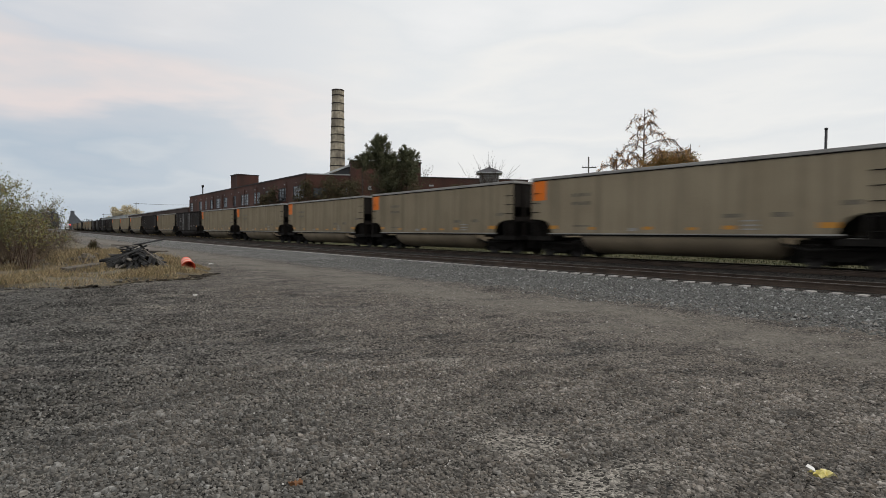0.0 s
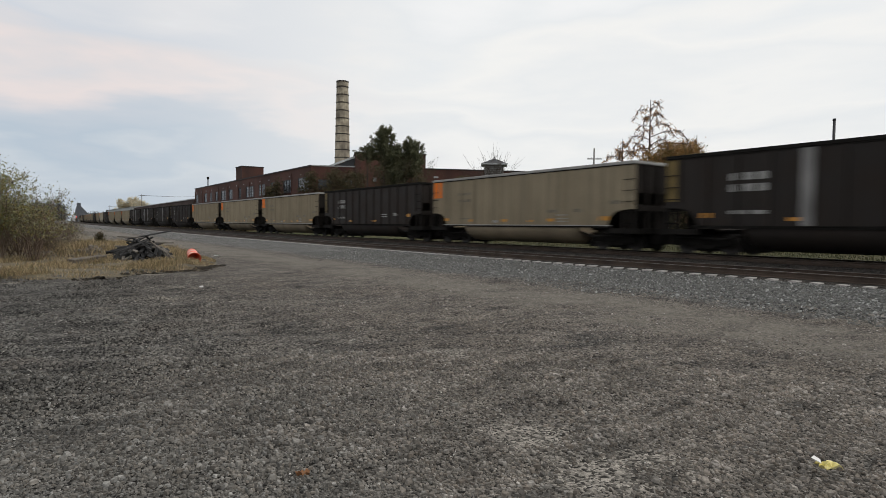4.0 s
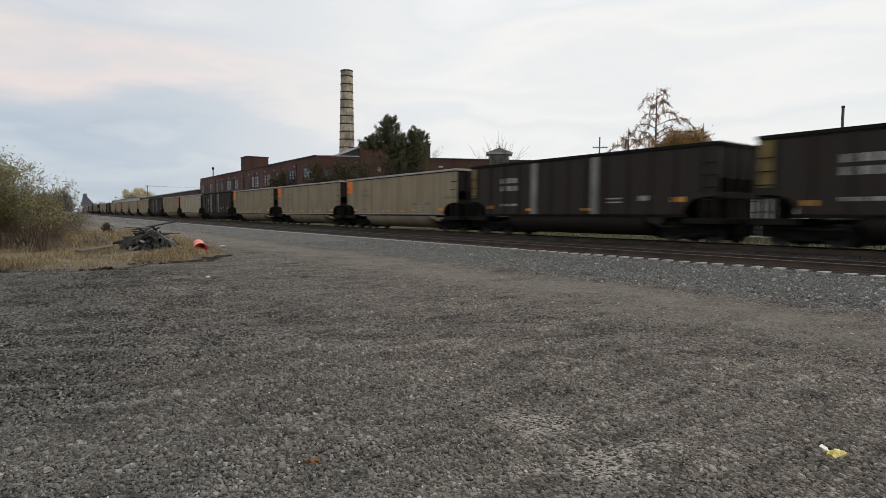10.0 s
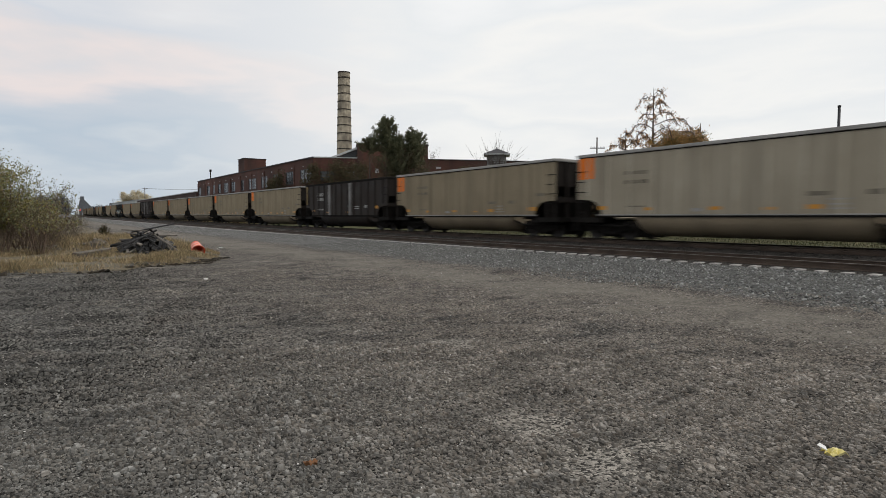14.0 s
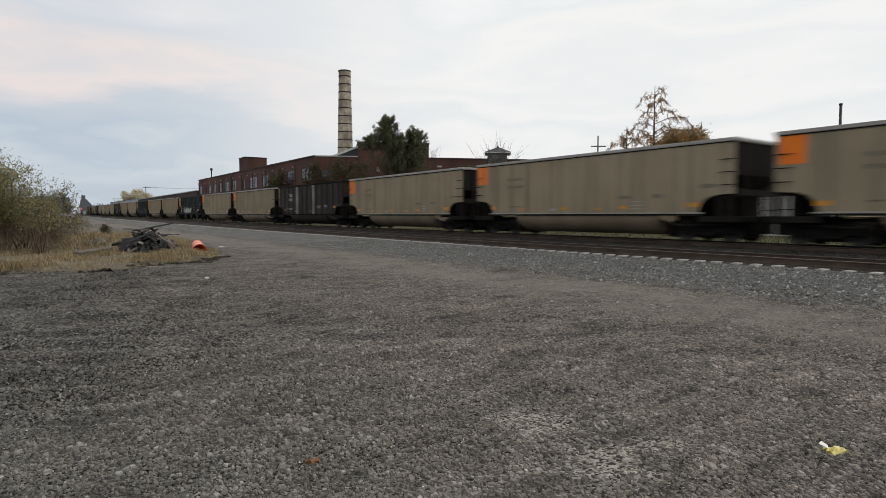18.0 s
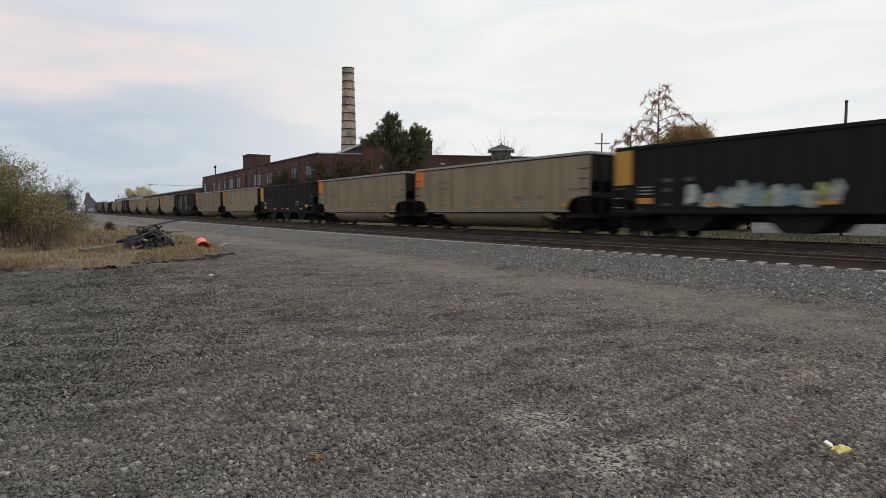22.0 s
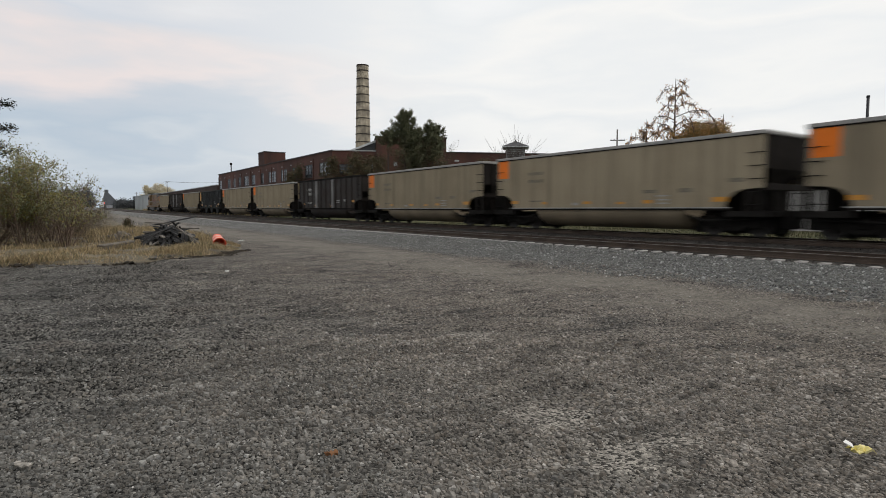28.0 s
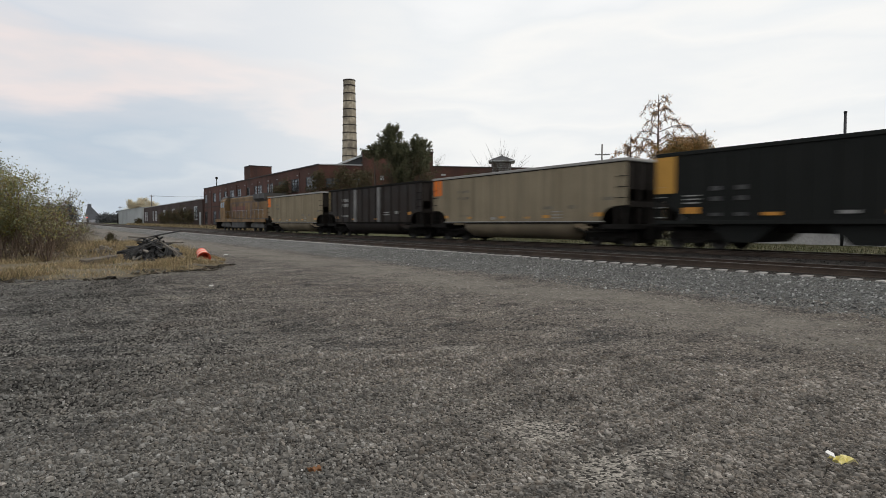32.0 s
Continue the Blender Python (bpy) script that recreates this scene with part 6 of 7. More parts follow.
def larch(x, y, h, seed, low, label, width=0.40, lean=0.0, leafy=0.55, limbs=16):
    """A tree with a straight leader and arching limbs from which thin twigs hang."""
    rng = random.Random(seed)
    t = thing("drooping_tree", pose(x, y, 0.4), label, "tree")
    wood, tips = Shape(), []
    wood.tube([(0, 0, -0.1), (lean * 0.4, 0, h * 0.5), (lean, 0, h)], [0.16, 0.10, 0.02], 8, False)
    n = limbs
    for k in range(n):
        f = low + (0.97 - low) * k / n
        a = k * 2.4 + rng.uniform(-0.4, 0.4)
        ln = ((1 - f) * h * width + 0.55) * rng.uniform(0.4, 1.45)
        o = Vector((lean * f * f, 0, f * h))
        d = Vector((math.cos(a), math.sin(a), 0))
        up = rng.uniform(0.1, 0.9)
        side = Vector((-d.y, d.x, 0)) * rng.uniform(-0.25, 0.25) * ln
        pts = [o, o + d * ln * 0.38 + Vector((0, 0, up * ln * 0.42)), o + d * ln * 0.78 + side * 0.6 + Vector((0, 0, up * ln * 0.38)), o + d * ln + side + Vector((0, 0, -ln * 0.22))]
        wood.tube(pts, [0.075 * (1.25 - f), 0.06 * (1.25 - f), 0.045 * (1.25 - f), 0.018], 5, False)
        for j in range(int(9 + ln * 13)):
            u = rng.uniform(0.2, 1.0)
            i = min(2, int(u * 3))
            q = pts[i].lerp(pts[i + 1], u * 3 - i)
            w = (Vector((rng.uniform(-0.7, 0.7), rng.uniform(-0.7, 0.7), -0.8)) + d * 0.5).normalized() if rng.random() < 0.6 else Vector((rng.uniform(-1, 1), rng.uniform(-1, 1), 0.4)).normalized()
            tl = rng.uniform(0.15, 0.5)
            e = q + w * tl
            wood.tube([q, q.lerp(e, 0.5) + Vector((rng.uniform(-0.05, 0.05), rng.uniform(-0.05, 0.05), 0)), e], [0.021, 0.017, 0.009], 4, False)
            if rng.random() < leafy:
                tips += [q.lerp(e, 0.5), e]
    part("trunk", wood, BARK_L, t, "leader and arching limbs")
    part("crown", leaf_mesh("crown", tips, 0.046, 0.07, 4, LEAVES_O, seed, 1.3), LEAVES_O, t)


larch(-29.96, 42.5, 11.85, 5, 0.58, "drooping tree with sparse rusty orange leaves", 0.56, 0.0, 0.5, 20)
larch(-31.75, 41.3, 8.7, 15, 0.62, "smaller drooping tree with rusty orange leaves", 0.46, 0.0, 0.8, 15)
larch(-26.95, 44.5, 8.75, 25, 0.66, "smaller drooping tree with rusty orange leaves", 0.30, 0.0, 0.2, 8)
tree("autumn_tree", -28.4, 43.4, 0.4, 8.2, 9, BARK, LEAVES_B, "round olive and rust coloured autumn tree", "tree", 0.055, 70, 0.30, 3, 3, 0.8, 0.0, 0.4, limbs=22, low=0.4, reach=0.36, upto=0.8, stretch=1.2)
tree("leafy_tree", -14.6, 47.5, 0.4, 6.2, 63, BARK, LEAVES_D, "dark green leafy tree behind the line", "tree", 0.09, 16, 0.3, 3, 3, 0.75, 0.0, 0.6, limbs=12, low=0.25, reach=0.32)
thicket("bare_tree", -58.9, 50.3, 0.4, 12.7, 21, BARK, None, "bare grey tree with many fine upright stems", "tree", stems=20, lean=0.14, radius=0.09, kids=6, splay=0.38, depth=2)
# shrubs and vines in front of the factory
for i, (x, y, h, s) in enumerate(((-91.5, 32.6, 7.6, 31), (-95.0, 32.4, 7.0, 32), (-79.6, 33.4, 8.2, 37), (-77.6, 35.6, 8.6, 33), (-76.0, 37.2, 8.2, 38), (-74.0, 38.2, 8.2, 34), (-67, 40.4, 7.6, 35), (-64.6, 42.0, 7.6, 39), (-58.5, 44.0, 6.8, 36))):
    tree("overgrown_shrub", x, y, 0.4, h, s, BARK, LEAVES_V, "tall olive-brown shrub against the brick wall", "shrub", 0.12, 6, 0.34, 3, 3, 0.7, 0.0, 0.9, limbs=12, low=0.1, reach=0.24, group="shrubs along the factory", stretch=1.2)
for i, (x, y, h) in enumerate(((-250, 31.5, 2.4), (-246, 31.5, 2.8), (-196, 31.5, 4.2), (-186, 31.5, 4.8), (-176, 31.5, 4.6), (-166, 31.5, 5.0), (-158, 31.5, 4.4))):
    tree("overgrown_shrub", x, y, 0.4, h, 50 + i, BARK, LEAVES_V, "tall olive-brown shrub against the brick wall", "shrub", 0.22, 5, 0.45, 2, 3, 0.7, 0.0, 0.9, limbs=10, low=0.1, reach=0.26, group="shrubs along the factory")
for i, (x, y, h) in enumerate(((-46, 43, 3.6), (-42.5, 42, 3.9), (-39, 43.5, 3.4), (-35.5, 42, 3.8), (-32, 41, 3.5), (-28.5, 41.5, 3.9), (-25, 42, 3.6), (-21.5, 41, 3.7))):
    tree("hedge_shrub", x, y, 0.4, h, 150 + i, BARK, LEAVES_V, "dense olive-brown hedge shrub beyond the line", "shrub", 0.19, 14, 0.36, 3, 3, 0.7, 0.0, 0.8, limbs=14, low=0.04, reach=0.5, group="hedge beyond the line")
# pale trees and bare crowns above the low range
FAR_TREES = ((-392, 47, 14.0, LEAVES_P), (-390, 52, 15.6, LEAVES_P), (-394, 57, 14.0, LEAVES_P), (-224, 50, 10.4, None), (-202, 56, 11.4, None), (-198, 60, 10.6, None))
for i, (x, y, h, m) in enumerate(FAR_TREES):
    if m is None:
        thicket("far_tree", x, y, 0.4, h * 1.12, 70 + i, BARK, None, "bare far tree above the low roof", "tree", stems=9, lean=0.34, radius=0.16, kids=5, splay=0.5, depth=2)
        continue
    tree("far_tree", x, y, 0.4, h, 70 + i, BARK, m, "pale yellow far tree above the low roof", "tree", 0.40, 6, 0.7, 3, 3, 0.7, 0.0, 0.6, limbs=11, low=0.3, reach=0.26, radius=0.26)

tree("weed_clump", -39.5, 3.55, 0.0, 0.85, 66, BARK, LEAVES_V, "dark olive weed standing in dry grass", "weed", 0.04, 8, 0.10, 2, 3, 0.6, 0.0, 1.2, limbs=10, low=0.1, reach=0.35, radius=0.02)
# bushes on the verge
BUSH = "thin-stemmed bush with yellow-green autumn leaves"
for x, y, h, sd, per in ((-25.4, 0.25, 3.3, 81, 1), (-25.8, -0.9, 3.9, 82, 5), (-26.2, -2.0, 4.5, 83, 6), (-25.2, -3.2, 4.6, 85, 6), (-28.2, -0.2, 3.3, 84, 1), (-27.4, -2.9, 4.4, 86, 5)):
    thicket("bush", x, y, 0.0, h, sd, BARK_R, LEAVES_Y, BUSH, "bush", 0.034, per, 0.10, stems=11, lean=0.45, group="bushes on the verge", bare=0.3)
for i, (x, y, h) in enumerate(((-27.0, 0.6, 1.0), (-27.4, -0.7, 1.2), (-26.6, -1.9, 1.3), (-26.8, -3.0, 1.3), (-27.2, -1.0, 1.5), (-28.4, -1.6, 1.7), (-27.6, -2.8, 1.8), (-26.0, -3.8, 1.6), (-33.5, 0.0, 1.6), (-34.0, 1.4, 1.3), (-36, 1.9, 1.4), (-35, -1.4, 2.0), (-38, -0.4, 2.0), (-37, -3.0, 2.2), (-42, 0.4, 2.0), (-44, 1.2, 1.7), (-48, 0.6, 2.2), (-46, -2.0, 2.4), (-52, 1.3, 1.9))):
    tree("brush_shrub", x, y, 0.0, h, 100 + i, BARK_R, BRUSH, "tangled leafless brown brush", "shrub", 0.016, 6, 0.12, 3, 4, 0.7, 0.0, 0.8, limbs=15, low=0.02, reach=0.50, radius=0.013, group="brush on the verge")


def conifer(name, x, y, z, h, seed, needles, label, width=0.34, up=0.10, size=0.13, spread=0.10, per=16, n=64, low=0.18, tip=0.25):
    """A straight leader with whorled limbs that shorten upwards and carry needle tufts."""
    t = thing(name, pose(x, y, z), label, "tree")
    rng = random.Random(seed)
    wood, tips = Shape(), []
    wood.tube([(0, 0, -0.1), (0, 0, h)], [0.17, 0.02], 8, False)
    for k in range(n):
        f = low + (0.98 - low) * k / n
        a = k * 2.4
        ln = ((1 - f) * h * width + tip) * rng.uniform(0.7, 1.2)
        o = Vector((0, 0, f * h))
        d = Vector((math.cos(a), math.sin(a), -0.05))
        pts = [o, o + d * ln * 0.5 + Vector((0, 0, -0.04 * ln)), o + d * ln + Vector((0, 0, up * ln))]
        wood.tube(pts, [0.03, 0.02, 0.008], 4, False)
        for j in range(9):
            tips.append(o.lerp(pts[2], 0.25 + 0.75 * j / 8) + Vector((0, 0, -0.03)))
    part("trunk", wood, BARK, t)
    part("crown", leaf_mesh("crown", tips, size, spread, per, needles, seed, 1.4), needles, t)


conifer("spruce_tree", -39.8, -4.6, 0, 14.0, 91, NEEDLES, "dark spruce with ragged drooping branches", size=0.05, spread=0.13, per=70)


def pine(x, y, h, seed, low, width, label, n=34, sweep=0.75):
    """A ragged pine: limbs that sweep upwards and carry spiky tufts on short side shoots."""
    t = thing("pine_tree", pose(x, y, 0.4), label, "tree", "pines in front of the factory")
    rng = random.Random(seed)
    wood, tips = Shape(), []
    wood.tube([(0, 0, -0.1), (0.1, 0, h * 0.6), (0, 0, h)], [0.17, 0.09, 0.02], 8, False)
    for k in range(n):
        f = low + (0.985 - low) * k / n
        a = k * 2.4 + rng.uniform(-0.5, 0.5)
        ln = ((1 - f) ** 0.8 * h * width + 0.4) * rng.uniform(0.5, 1.3)
        o = Vector((0, 0, f * h))
        d = Vector((math.cos(a), math.sin(a), 0))
        pts = [o, o + d * ln * 0.5 + Vector((0, 0, 0.12 * ln)), o + d * ln + Vector((0, 0, sweep * ln))]
        wood.tube(pts, [0.04, 0.028, 0.012], 4, False)
        for j in range(7):
            u = 0.3 + 0.7 * j / 6
            q = pts[0].lerp(pts[1], u * 2) if u < 0.5 else pts[1].lerp(pts[2], u * 2 - 1)
            w = (d * 0.7 + Vector((rng.uniform(-0.8, 0.8), rng.uniform(-0.8, 0.8), rng.uniform(0.2, 1.2)))).normalized()
            e = q + w * rng.uniform(0.25, 0.75)
            wood.tube([q, e], [0.012, 0.006], 3, False)
            tips += [q.lerp(e, 0.4), q.lerp(e, 0.75), e]
    part("trunk", wood, BARK, t, "trunk and upswept limbs")
    part("crown", leaf_mesh("crown", tips, 0.06, 0.10, 16, LEAVES_D, seed, 2.6), LEAVES_D, t)


PINE = "ragged dark olive pine in front of the brick block"
for x, y, h, sd, lo, w, n in ((-64.25, 36.65, 13.15, 11, 0.68, 0.20, 34), (-62.4, 39.6, 11.5, 3, 0.62, 0.30, 40), (-65.4, 34.9, 10.9, 12, 0.82, 0.20, 12), (-63.6, 37.7, 10.9, 13, 0.5, 0.30, 52)):
    pine(x, y, h, sd, lo, w, PINE, n)
for x, y, h, sd in ((-64.0, 37.0, 11.6, 61), (-62.7, 39.1, 11.6, 63)):
    thicket("vine_thicket", x, y, 0.4, h, sd, BARK, LEAVES_V, "tall tangle of bare stems and olive-brown vine leaves", "thicket", 0.07, 3, 0.22, stems=12, lean=0.22, radius=0.06, kids=4, splay=0.5, group="thickets under the pines", bare=0.12)

# ================= the verge =================


def mound(x, y):
    """A low heap of dirt and rubble behind the timbers."""
    return 0.34 * math.exp(-((x + 29.0) / 1.7) ** 2 - ((y - 2.3) / 1.1) ** 2)


xs = np.arange(-160, -17.9, 0.25)
rows = []
for xx in xs:
    e = edge_y(xx)
    for u in np.concatenate([np.linspace(0, 1, 14) ** 1.6]):
        yy = e - u * (e + 26)
        rows.append((xx, yy + 0.25 * math.sin(xx * 2.9) * math.sin(xx * 0.7), float(rise(xx)) - 0.03 + 0.20 * min(1, u * 9) + 0.05 * math.sin(xx * 1.7) * math.sin(yy * 2.1) * min(1, u * 9) + mound(xx, yy)))
m = 14
faces = np.array([(i * m + j, i * m + j + 1, (i + 1) * m + j + 1, (i + 1) * m + j) for i in range(len(xs) - 1) for j in range(m - 1)])[:, ::-1]
SOIL = material("leaf_littered_soil", (0.088, 0.074, 0.05), 0.95, 0.0, (18, 0.4), (0.8, 0.5), 0.6, (0.15, 0.12, 0.072))
tagged(new("verge", bulk_mesh("verge", np.array(rows), faces, SOIL, True)), "rough verge of dry grass and leaf litter", "verge", kind="structure")


def blades(name, x, y, z, h, w, mat, lean=0.35):
    """Grass blades: two-segment tapering strips."""
    n = len(x)
    a = rs.uniform(0, 2 * np.pi, n)
    b = rs.uniform(0, 2 * np.pi, n)
    side = np.stack([np.cos(a), np.sin(a), np.zeros(n)], -1) * (w * 0.5)[:, None]
    tip = np.stack([np.cos(b) * lean * h, np.sin(b) * lean * h, h], -1) * rs.uniform(0.6, 1.1, (n, 1))
    o = np.stack([x, y, z], -1)
    mid = o + tip * 0.55 + np.array([0, 0, 1]) * (h * 0.12)[:, None]
    v = np.stack([o - side, o + side, mid + side * 0.7, mid - side * 0.7, o + tip], 1).reshape(-1, 3)
    k = 5 * np.arange(n)[:, None]
    quads = np.concatenate([k + [[0, 1, 2]], k + [[0, 2, 3]], k + [[3, 2, 4]]])
    return bulk_mesh(name, v, quads, mat)


n = 84000
x = -18.2 - 26 * rs.uniform(0, 1, n) ** 1.4
y = np.array([edge_y(q) for q in x]) - 9.5 * rs.uniform(0, 1, n) ** 1.3 - 0.05
clump = np.sin(1.9 * x + 0.7 * y) * np.sin(1.3 * y - 0.8 * x) + 0.4 * np.sin(4.1 * x) * np.sin(3.7 * y)
keep = rs.uniform(-0.7, 0.7, n) < clump + 0.05
for px, py, pr in ((-24.85, 3.62, 1.15), (-24.6, 5.5, 0.55), (-23.9, 5.25, 0.5), (-23.2, 5.1, 0.45)):
    keep &= np.hypot(x - px, y - py) > pr
x, y = x[keep], y[keep]
clump = clump[keep]
edge = np.array([edge_y(q) for q in x])
deep = np.minimum(1, (edge - y) / 0.9)
h = (0.06 + 0.17 * np.clip(clump + 0.5, 0.05, 1.3)) * rs.uniform(0.5, 1.2, len(x)) * (0.35 + 0.65 * deep)
tagged(new("dry_grass", blades("dry_grass", x, y, rise(x) + 0.01 + 0.12 * deep, h, np.full(len(x), 0.012), STRAW, 0.6)), "tufted straw-coloured dry grass on the verge", "grass", kind="stuff")
n = 2600
x = -18.0 - 4.5 * rs.uniform(0, 1, n) ** 1.5
y = np.where(x > -18.6, rs.uniform(-3.5, 2.2, n), np.array([edge_y(q) for q in x])) + rs.normal(0.02, 0.16, n)
x = np.where(x > -18.6, -18.2 + rs.normal(0, 0.2, n), x)
keep = rs.uniform(-0.6, 0.8, n) < smooth_noise(1.6 * x + 3, 1.6 * y) + 0.25
x, y = x[keep], y[keep]
v, f = rocks(x, y, np.exp(rs.normal(np.log(0.021), 0.5, len(x))), 0.55)
CLOD = island_material("dark_earth_clods", [(0.030, 0.025, 0.019), (0.045, 0.037, 0.027), (0.022, 0.019, 0.015), (0.06, 0.046, 0.032)], 0.95, 0.3)
tagged(new("earth_clods", bulk_mesh("earth_clods", v, f, CLOD)), "dark crumbled earth along the edge of the verge", "earth", kind="stuff")
n = 30000
x = -25.8 - 18 * rs.uniform(0, 1, n) ** 1.2
y = np.array([edge_y(q) for q in x]) - 0.5 - 5.0 * rs.uniform(0, 1, n)
keep = (rs.uniform(-0.8, 0.6, n) < smooth_noise(0.9 * x + 5, 0.9 * y)) & (np.hypot(x + 24.85, y - 3.62) > 1.3)
x, y = x[keep], y[keep]
z = rise(x) + 0.12 + 0.34 * np.exp(-((x + 29.0) / 1.7) ** 2 - ((y - 2.3) / 1.1) ** 2)
tagged(new("tall_dry_grass", blades("tall_dry_grass", x, y, z, rs.uniform(0.15, 0.5, len(x)), np.full(len(x), 0.014), STRAW, 0.5)), "taller dry tan grass behind the timbers", "grass", kind="stuff")
n = 11000
x = np.concatenate([4 - 52 * rs.uniform(0, 1, 9000), -42 - 45 * rs.uniform(0, 1, 2000)])
y = np.concatenate([26.2 + 8.5 * rs.uniform(0, 1, 9000), -2 - 12 * rs.uniform(0, 1, 2000)])
xs2 = -92 - 170 * rs.uniform(0, 1, 7000)
ys2 = 27.5 + 5.0 * rs.uniform(0, 1, 7000) + bend(xs2)
tagged(new("track_side_weeds", blades("track_side_weeds", xs2, ys2, ground_z(xs2, ys2), rs.uniform(0.25, 0.95, 7000), np.full(7000, 0.07), STRAW, 0.5)), "dry tan weeds along the foot of the factory", "weeds", kind="stuff")
tagged(new("far_grass", blades("far_grass", x, y, ground_z(x, y) + np.where(y < 0, 0.14, 0.0), rs.uniform(0.05, 0.18, n), np.full(n, 0.03), GREEN)), "ragged green grass beyond the line", "grass", kind="stuff")

# ================= things on the verge and lot =================
pile = thing("timber_pile", pose(-24.85, 3.62, 0.10), "heap of broken dark rotten railway timbers", "timber pile")
rng = random.Random(17)
for k in range(130):
    a = rng.uniform(0, 2 * math.pi)
    rad = 1.02 * math.sqrt(rng.uniform(0, 1))
    cx, cy = rad * math.cos(a) * 0.8, rad * math.sin(a)
    hz = max(0.05, (1.0 - (rad / 1.1) ** 1.4) * 0.90 * rng.uniform(0.55, 1.0))
    ln = rng.uniform(0.5, 1.0) if rad > 0.6 else rng.uniform(0.7, 1.5)
    th, wd = rng.uniform(0.03, 0.075), rng.uniform(0.05, 0.12)
    slope = 40 * rad / 1.02
    mtx = pose(cx, cy, hz, 0, 0, math.degrees(a)) @ pose(0, 0, 0, rng.uniform(-40, 40), slope + rng.uniform(-24, 20), rng.uniform(-55, 55))
    s = Shape().box(-ln / 2, ln / 2, -wd / 2, wd / 2, -th / 2, th / 2, 0.012, mtx)
    part("timber", s, TIMBER_P if rng.random() < 0.13 else TIMBER, pile)
for (cx, cy, hz, ry, rz, ln) in ((-0.1, 0.22, 0.97, -12, 74, 1.7), (0.75, 0.62, 0.40, 38, 75, 1.2), (-0.2, -0.35, 0.90, 3, 80, 0.9), (0.55, -0.45, 0.55, -24, 78, 1.3)):
    part("timber", Shape().box(-ln / 2, ln / 2, -0.036, 0.036, -0.026, 0.026, 0.008, pose(cx, cy, hz, 5, ry, rz)), TIMBER_P if ln < 1.25 else TIMBER, pile)
BEAM_W = material("weathered_brown_beam", (0.125, 0.105, 0.08), 0.9, 0.0, (30, 0.3), (3, 0.5), 0.3, (0.06, 0.05, 0.04))
plank = thing("fallen_beam", pose(-23.3, 1.74, 0.25, 8, 0, 157), "long weathered grey beam lying in dry grass", "beam")
part("beam", Shape().box(-1.5, 1.5, -0.11, 0.11, -0.14, 0.11, 0.02), BEAM_W, plank)
stump = thing("pale_crate", pose(-30.6, 0.80, 0.22, 0, 0, 88), "pale tan wooden crate half sunk in grass", "crate")
CRATE = material("pale_tan_board", (0.33, 0.24, 0.14), 0.85, 0.0, (25, 0.2), (3, 0.4), 0.2)
for i in range(3):
    part("board", Shape().box(-0.32, 0.32, -0.16, 0.16, 0.11 * i, 0.11 * i + 0.10, 0.008), CRATE, stump)
for i, (x, y, a) in enumerate(((-23.6, 5.0, 30), (-26.4, 2.3, 10), (-24.0, 4.75, 100), (-28.0, 2.6, 60), (-22.0, -2.2, 100))):
    b = thing("scrap_board", pose(x, y, 0.17, 0, rs.uniform(-8, 8), a), "short broken grey board in the grass", "board", "scrap boards")
    part("board", Shape().box(-0.5, 0.5, -0.09, 0.09, -0.03, 0.03, 0.01), TIMBER, b)

drum = thing("traffic_drum", pose(-24.7, 5.42, 0.26, 0, 108, -4), "orange plastic traffic drum tipped on its side", "traffic drum")
prof = [(0.235, -0.46), (0.25, -0.40), (0.25, -0.22), (0.262, -0.20), (0.262, -0.02), (0.275, 0.0), (0.275, 0.2), (0.29, 0.22), (0.29, 0.44), (0.335, 0.45), (0.335, 0.5), (0.275, 0.5), (0.262, 0.4), (0.225, -0.42), (0.0, -0.42)]
prof = [(r * 0.78, z * 0.72) for r, z in prof]
part("shell", Shape().lathe(prof[:11], 28), DRUM, drum)
part("inside", Shape().lathe(prof[10:], 28), DRUM_IN, drum, "shaded inside of the drum")
part("cap", Shape().lathe([(0.0, -0.34), (0.183, -0.331)], 28), DRUM, drum)
for z0, z1, r in ((-0.135, -0.03, 0.207), (0.165, 0.25, 0.2285)):
    part("reflective_band", Shape().lathe([(r, z0), (r, z1)], 28), DRUM_W, drum, "pale reflective band")


def crumple(name, m, sx, sy, mat, label, category, seed, lift=0.03):
    """A creased scrap: a small grid pushed up and down, with thickness."""
    r = random.Random(seed)
    t = thing(name, m, label, category)
    n = 7
    top = [(sx * (i / (n - 1) - 0.5) * (1 + 0.25 * r.uniform(-1, 1)), sy * (j / (n - 1) - 0.5) * (1 + 0.3 * r.uniform(-1, 1)), lift * r.uniform(0.2, 1)) for j in range(n) for i in range(n)]
    pts = top + [(a, b, c - 0.004) for a, b, c in top]
    k = n * n
    f = []
    for j in range(n - 1):
        for i in range(n - 1):
            q = (j * n + i, j * n + i + 1, (j + 1) * n + i + 1, (j + 1) * n + i)
            f += [q, tuple(a + k for a in reversed(q))]
    part("sheet", Shape().face_set(pts, f), mat, t)
    return t


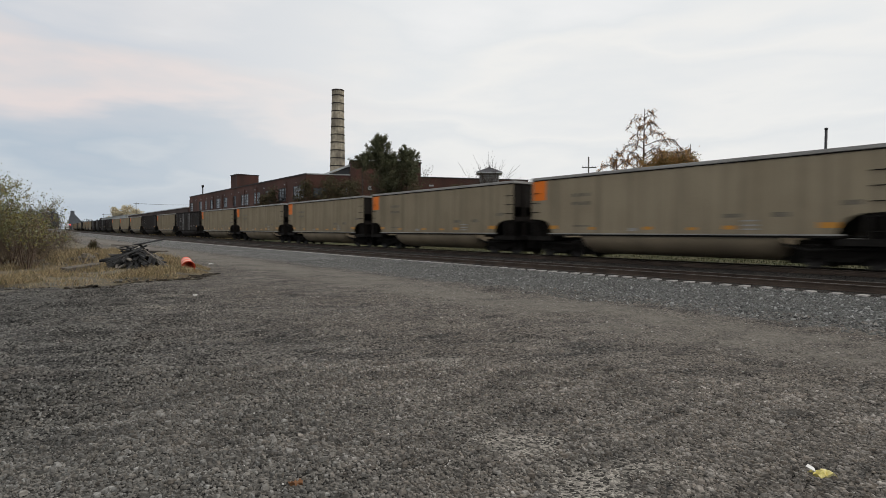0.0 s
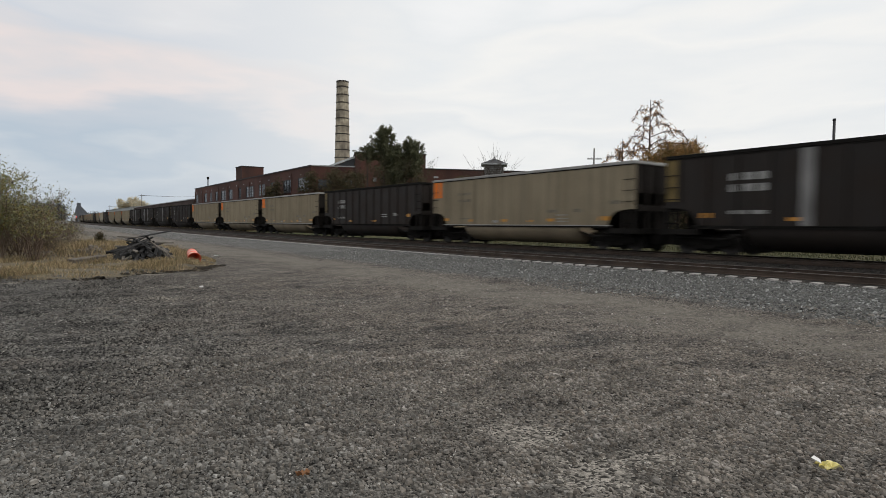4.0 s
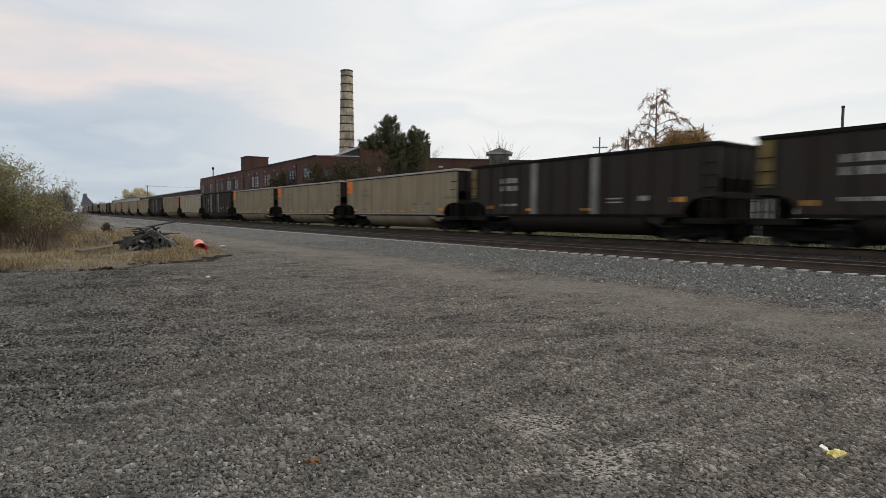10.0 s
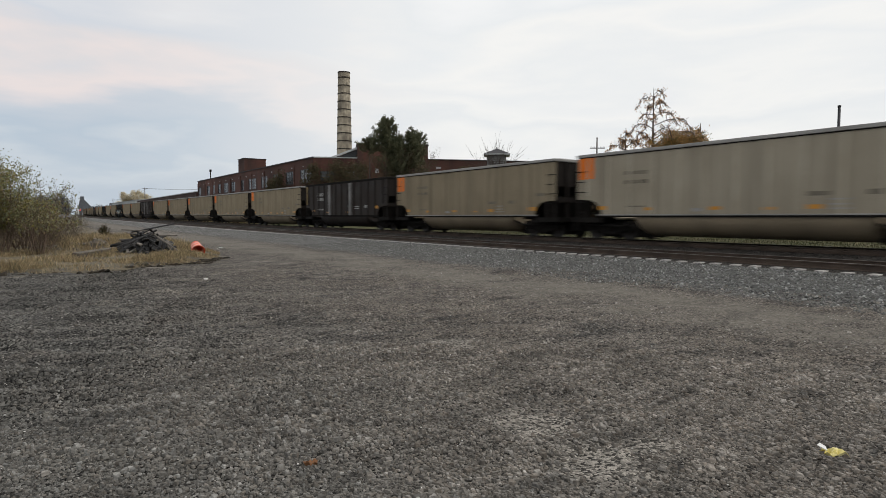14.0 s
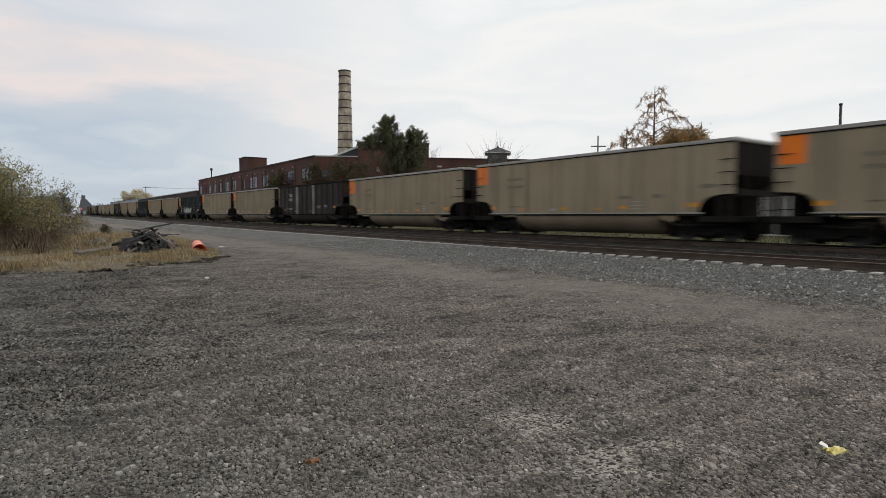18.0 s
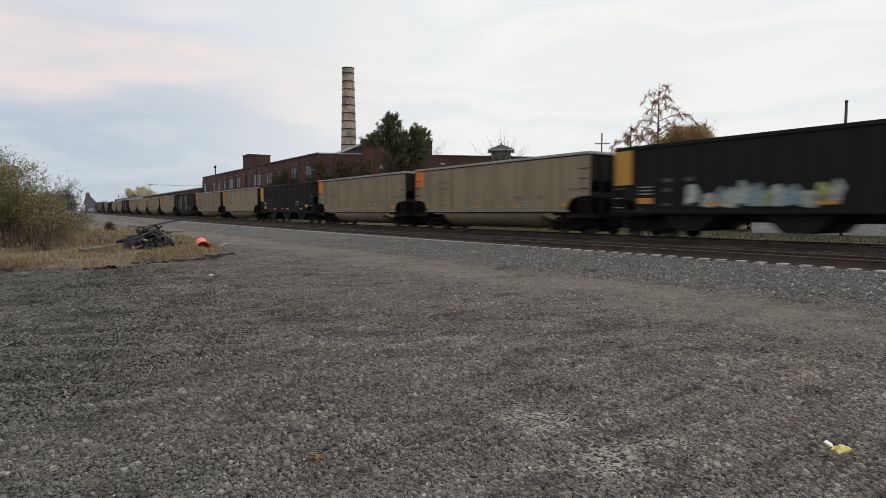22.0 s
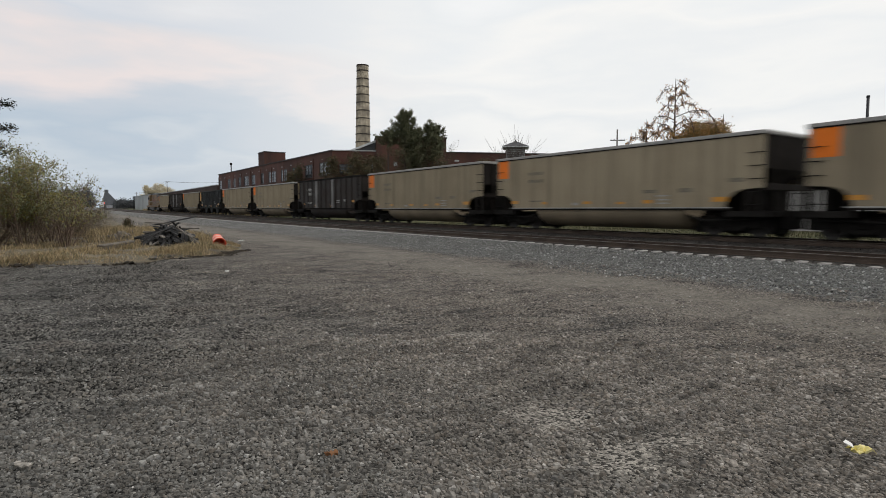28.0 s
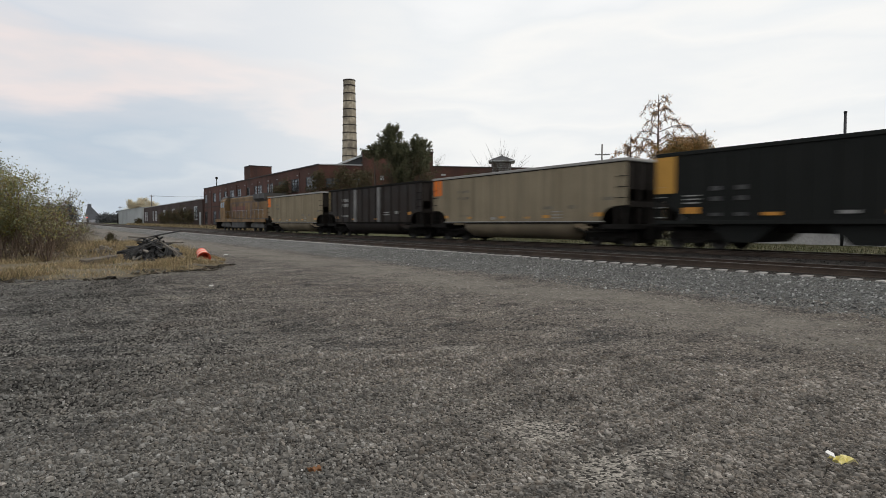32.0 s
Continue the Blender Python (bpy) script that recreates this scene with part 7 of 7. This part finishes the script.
GREYPAPER = material("dirty_grey_paper", (0.36, 0.33, 0.29), 0.85, 0.0, (20, 0.2), (6, 0.4))
lit = crumple("paper_wrapper", pose(-1.50, 4.05, 0.02, 0, 0, 40), 0.13, 0.085, YPAPER, "crumpled yellow and white wrapper on gravel", "litter", 1, 0.05)
part("white_flap", Shape().face_set([(-0.095, 0.0, 0.062), (-0.05, -0.035, 0.045), (-0.04, 0.02, 0.05), (-0.07, 0.035, 0.065), (-0.095, 0.0, 0.058), (-0.05, -0.035, 0.041), (-0.04, 0.02, 0.046), (-0.07, 0.035, 0.061)], [(0, 1, 2, 3), (7, 6, 5, 4), (0, 4, 5, 1), (1, 5, 6, 2), (2, 6, 7, 3), (3, 7, 4, 0)]), PAPER, lit, "white paper flap")
crumple("paper_scrap", pose(-4.08, -0.21, 0.012, 0, 0, 60), 0.10, 0.045, GREYPAPER, "flattened dirty white paper scrap on gravel", "litter", 2)
crumple("white_scrap", pose(-28.4, 7.3, 0.012, 0, 0, 20), 0.30, 0.20, PAPER, "small white plastic scrap on gravel", "litter", 3, 0.08)
crumple("white_pebble", pose(-14.55, 3.38, 0.008), 0.09, 0.08, PAPER, "small white scrap on the gravel", "litter", 4, 0.05)
crumple("dead_leaf", pose(-3.26, 1.34, 0.012, 0, 0, 70), 0.07, 0.05, LEAF_O, "curled brown dead leaf on gravel", "leaf", 5)
RUBBLE = material("dirty_brown_rubble", (0.11, 0.095, 0.08), 0.95, 0.0, (14, 0.35), (2.5, 0.5), 0.5, (0.19, 0.165, 0.14), 0.3)
rng = random.Random(41)
for i in range(60):
    rx, ry = -28.4 + rng.gauss(0, 1.0), 2.35 + rng.gauss(0, 0.7)
    t = thing("rubble_stone", pose(rx, ry, 0.12 + mound(rx, ry) + abs(rng.gauss(0, 0.04))), "brown broken rubble stone among dry grass", "stone", "rubble on the verge")
    v, f = rocks(np.array([0.0]), np.array([0.0]), np.array([rng.uniform(0.06, 0.17)]), 0.7)
    part("rock", bulk_mesh("rock", v + np.array([0, 0, 0.03]), f, RUBBLE), RUBBLE, t)
rng = random.Random(3)
for i in range(7):
    x, y = -19.4 + rng.uniform(-0.5, 0.3), rng.uniform(1.4, 3.4)
    t = thing("boulder", pose(x, y, 0.02), "dark stone at the edge of the verge", "stone", "stones along the verge")
    v, f = rocks(np.array([0.0]), np.array([0.0]), np.array([rng.uniform(0.06, 0.16)]), 0.7)
    part("rock", bulk_mesh("rock", v + np.array([0, 0, 0.03]), f, TIMBER if i % 2 else GRAVEL), GRAVEL, t)

# ================= the far end of the line =================
elev = thing("grain_elevator", pose(-598, 38.5, 4.8), "grey grain elevator far down the line", "elevator")
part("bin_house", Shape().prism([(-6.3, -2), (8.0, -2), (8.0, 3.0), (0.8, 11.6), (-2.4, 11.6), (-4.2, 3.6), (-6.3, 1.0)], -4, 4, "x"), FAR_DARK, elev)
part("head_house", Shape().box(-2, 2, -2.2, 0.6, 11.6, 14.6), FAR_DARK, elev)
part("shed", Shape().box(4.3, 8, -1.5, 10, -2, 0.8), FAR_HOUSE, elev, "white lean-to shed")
part("white_panel", Shape().box(4.02, 4.2, -6.0, -3.4, -1, 3.6), WHITE_BD, elev, "white end panel")
sig = thing("railway_signal", pose(-419.0, 25.1, float(ground_z(-419.0, 25.1))), "far railway signal showing red", "signal")
part("mast", Shape().tube([(0, 0, 0), (0, 0, 4.0)], 0.12, 8), POLE_S, sig)
part("red_lamp", Shape().lathe([(0, 0.1), (0.19, 0.08), (0.22, 0)], 12, pose(0.3, 0, 3.5, 0, 90, 0)), glow("red_signal_lamp", (1.0, 0.05, 0.03), 6.0), sig, "lit red lamp")
wood = thing("far_woods", pose(0, 0, 0), "hazy line of far trees", "trees", kind="stuff")
rng = random.Random(23)
cl = []
for k in range(260):
    x, y, hh = ((-300 - 80 * rng.random(), 1 + 12 * rng.random(), rng.uniform(3, 9.5)) if k < 120 else
                (-760 - 160 * rng.random(), -60 + 100 * rng.random(), rng.uniform(7, 12)) if k < 190 else (-440 - 40 * rng.random(), 35 + 12 * rng.random(), rng.uniform(2.5, 6)))
    for q in range(6):
        cl.append((x + rng.uniform(-2, 2), y + rng.uniform(-2, 2), float(rise(x)) + hh * rng.uniform(0.1, 1)))
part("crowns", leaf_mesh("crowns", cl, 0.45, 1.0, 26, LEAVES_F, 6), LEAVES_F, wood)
for i, (x, y, w) in enumerate(((-320, 1.0, 4),)):
    h = thing("far_house", pose(x, y, float(rise(x)), 0, 0, rng.uniform(-10, 10)), "small pale house far along the lane", "house", "far houses")
    part("wall", Shape().box(-4, 4, -w / 2, w / 2, 0, 2.6), FAR_HOUSE, h)
    part("roof", Shape().prism([(-w / 2 - 0.4, 2.5), (0, 4.2), (w / 2 + 0.4, 2.5)], -4.3, 4.3, "x"), FAR_ROOF, h)
for i, (x, y) in enumerate(((-205, 8.2), (-190, 5.0))):
    c = thing("parked_car", pose(x, y, float(ground_z(x, y)), 0, 0, 85), "pale parked car far along the lane", "car", "parked cars")
    part("body", Shape().prism([(-2.1, 0.35), (2.1, 0.35), (2.15, 0.75), (1.2, 0.95), (0.6, 1.4), (-1.0, 1.42), (-1.7, 0.95), (-2.1, 0.85)], -0.85, 0.85, "y"), FAR_HOUSE if i != 1 else FAR_DARK, c)
    for xx in (-1.3, 1.3):
        for yy in (-0.8, 0.8):
            part("wheel", Shape().lathe([(0, -0.1), (0.32, -0.1), (0.32, 0.1), (0, 0.1)], 14, pose(xx, yy, 0.32, 90)), UNDER, c)

motions()
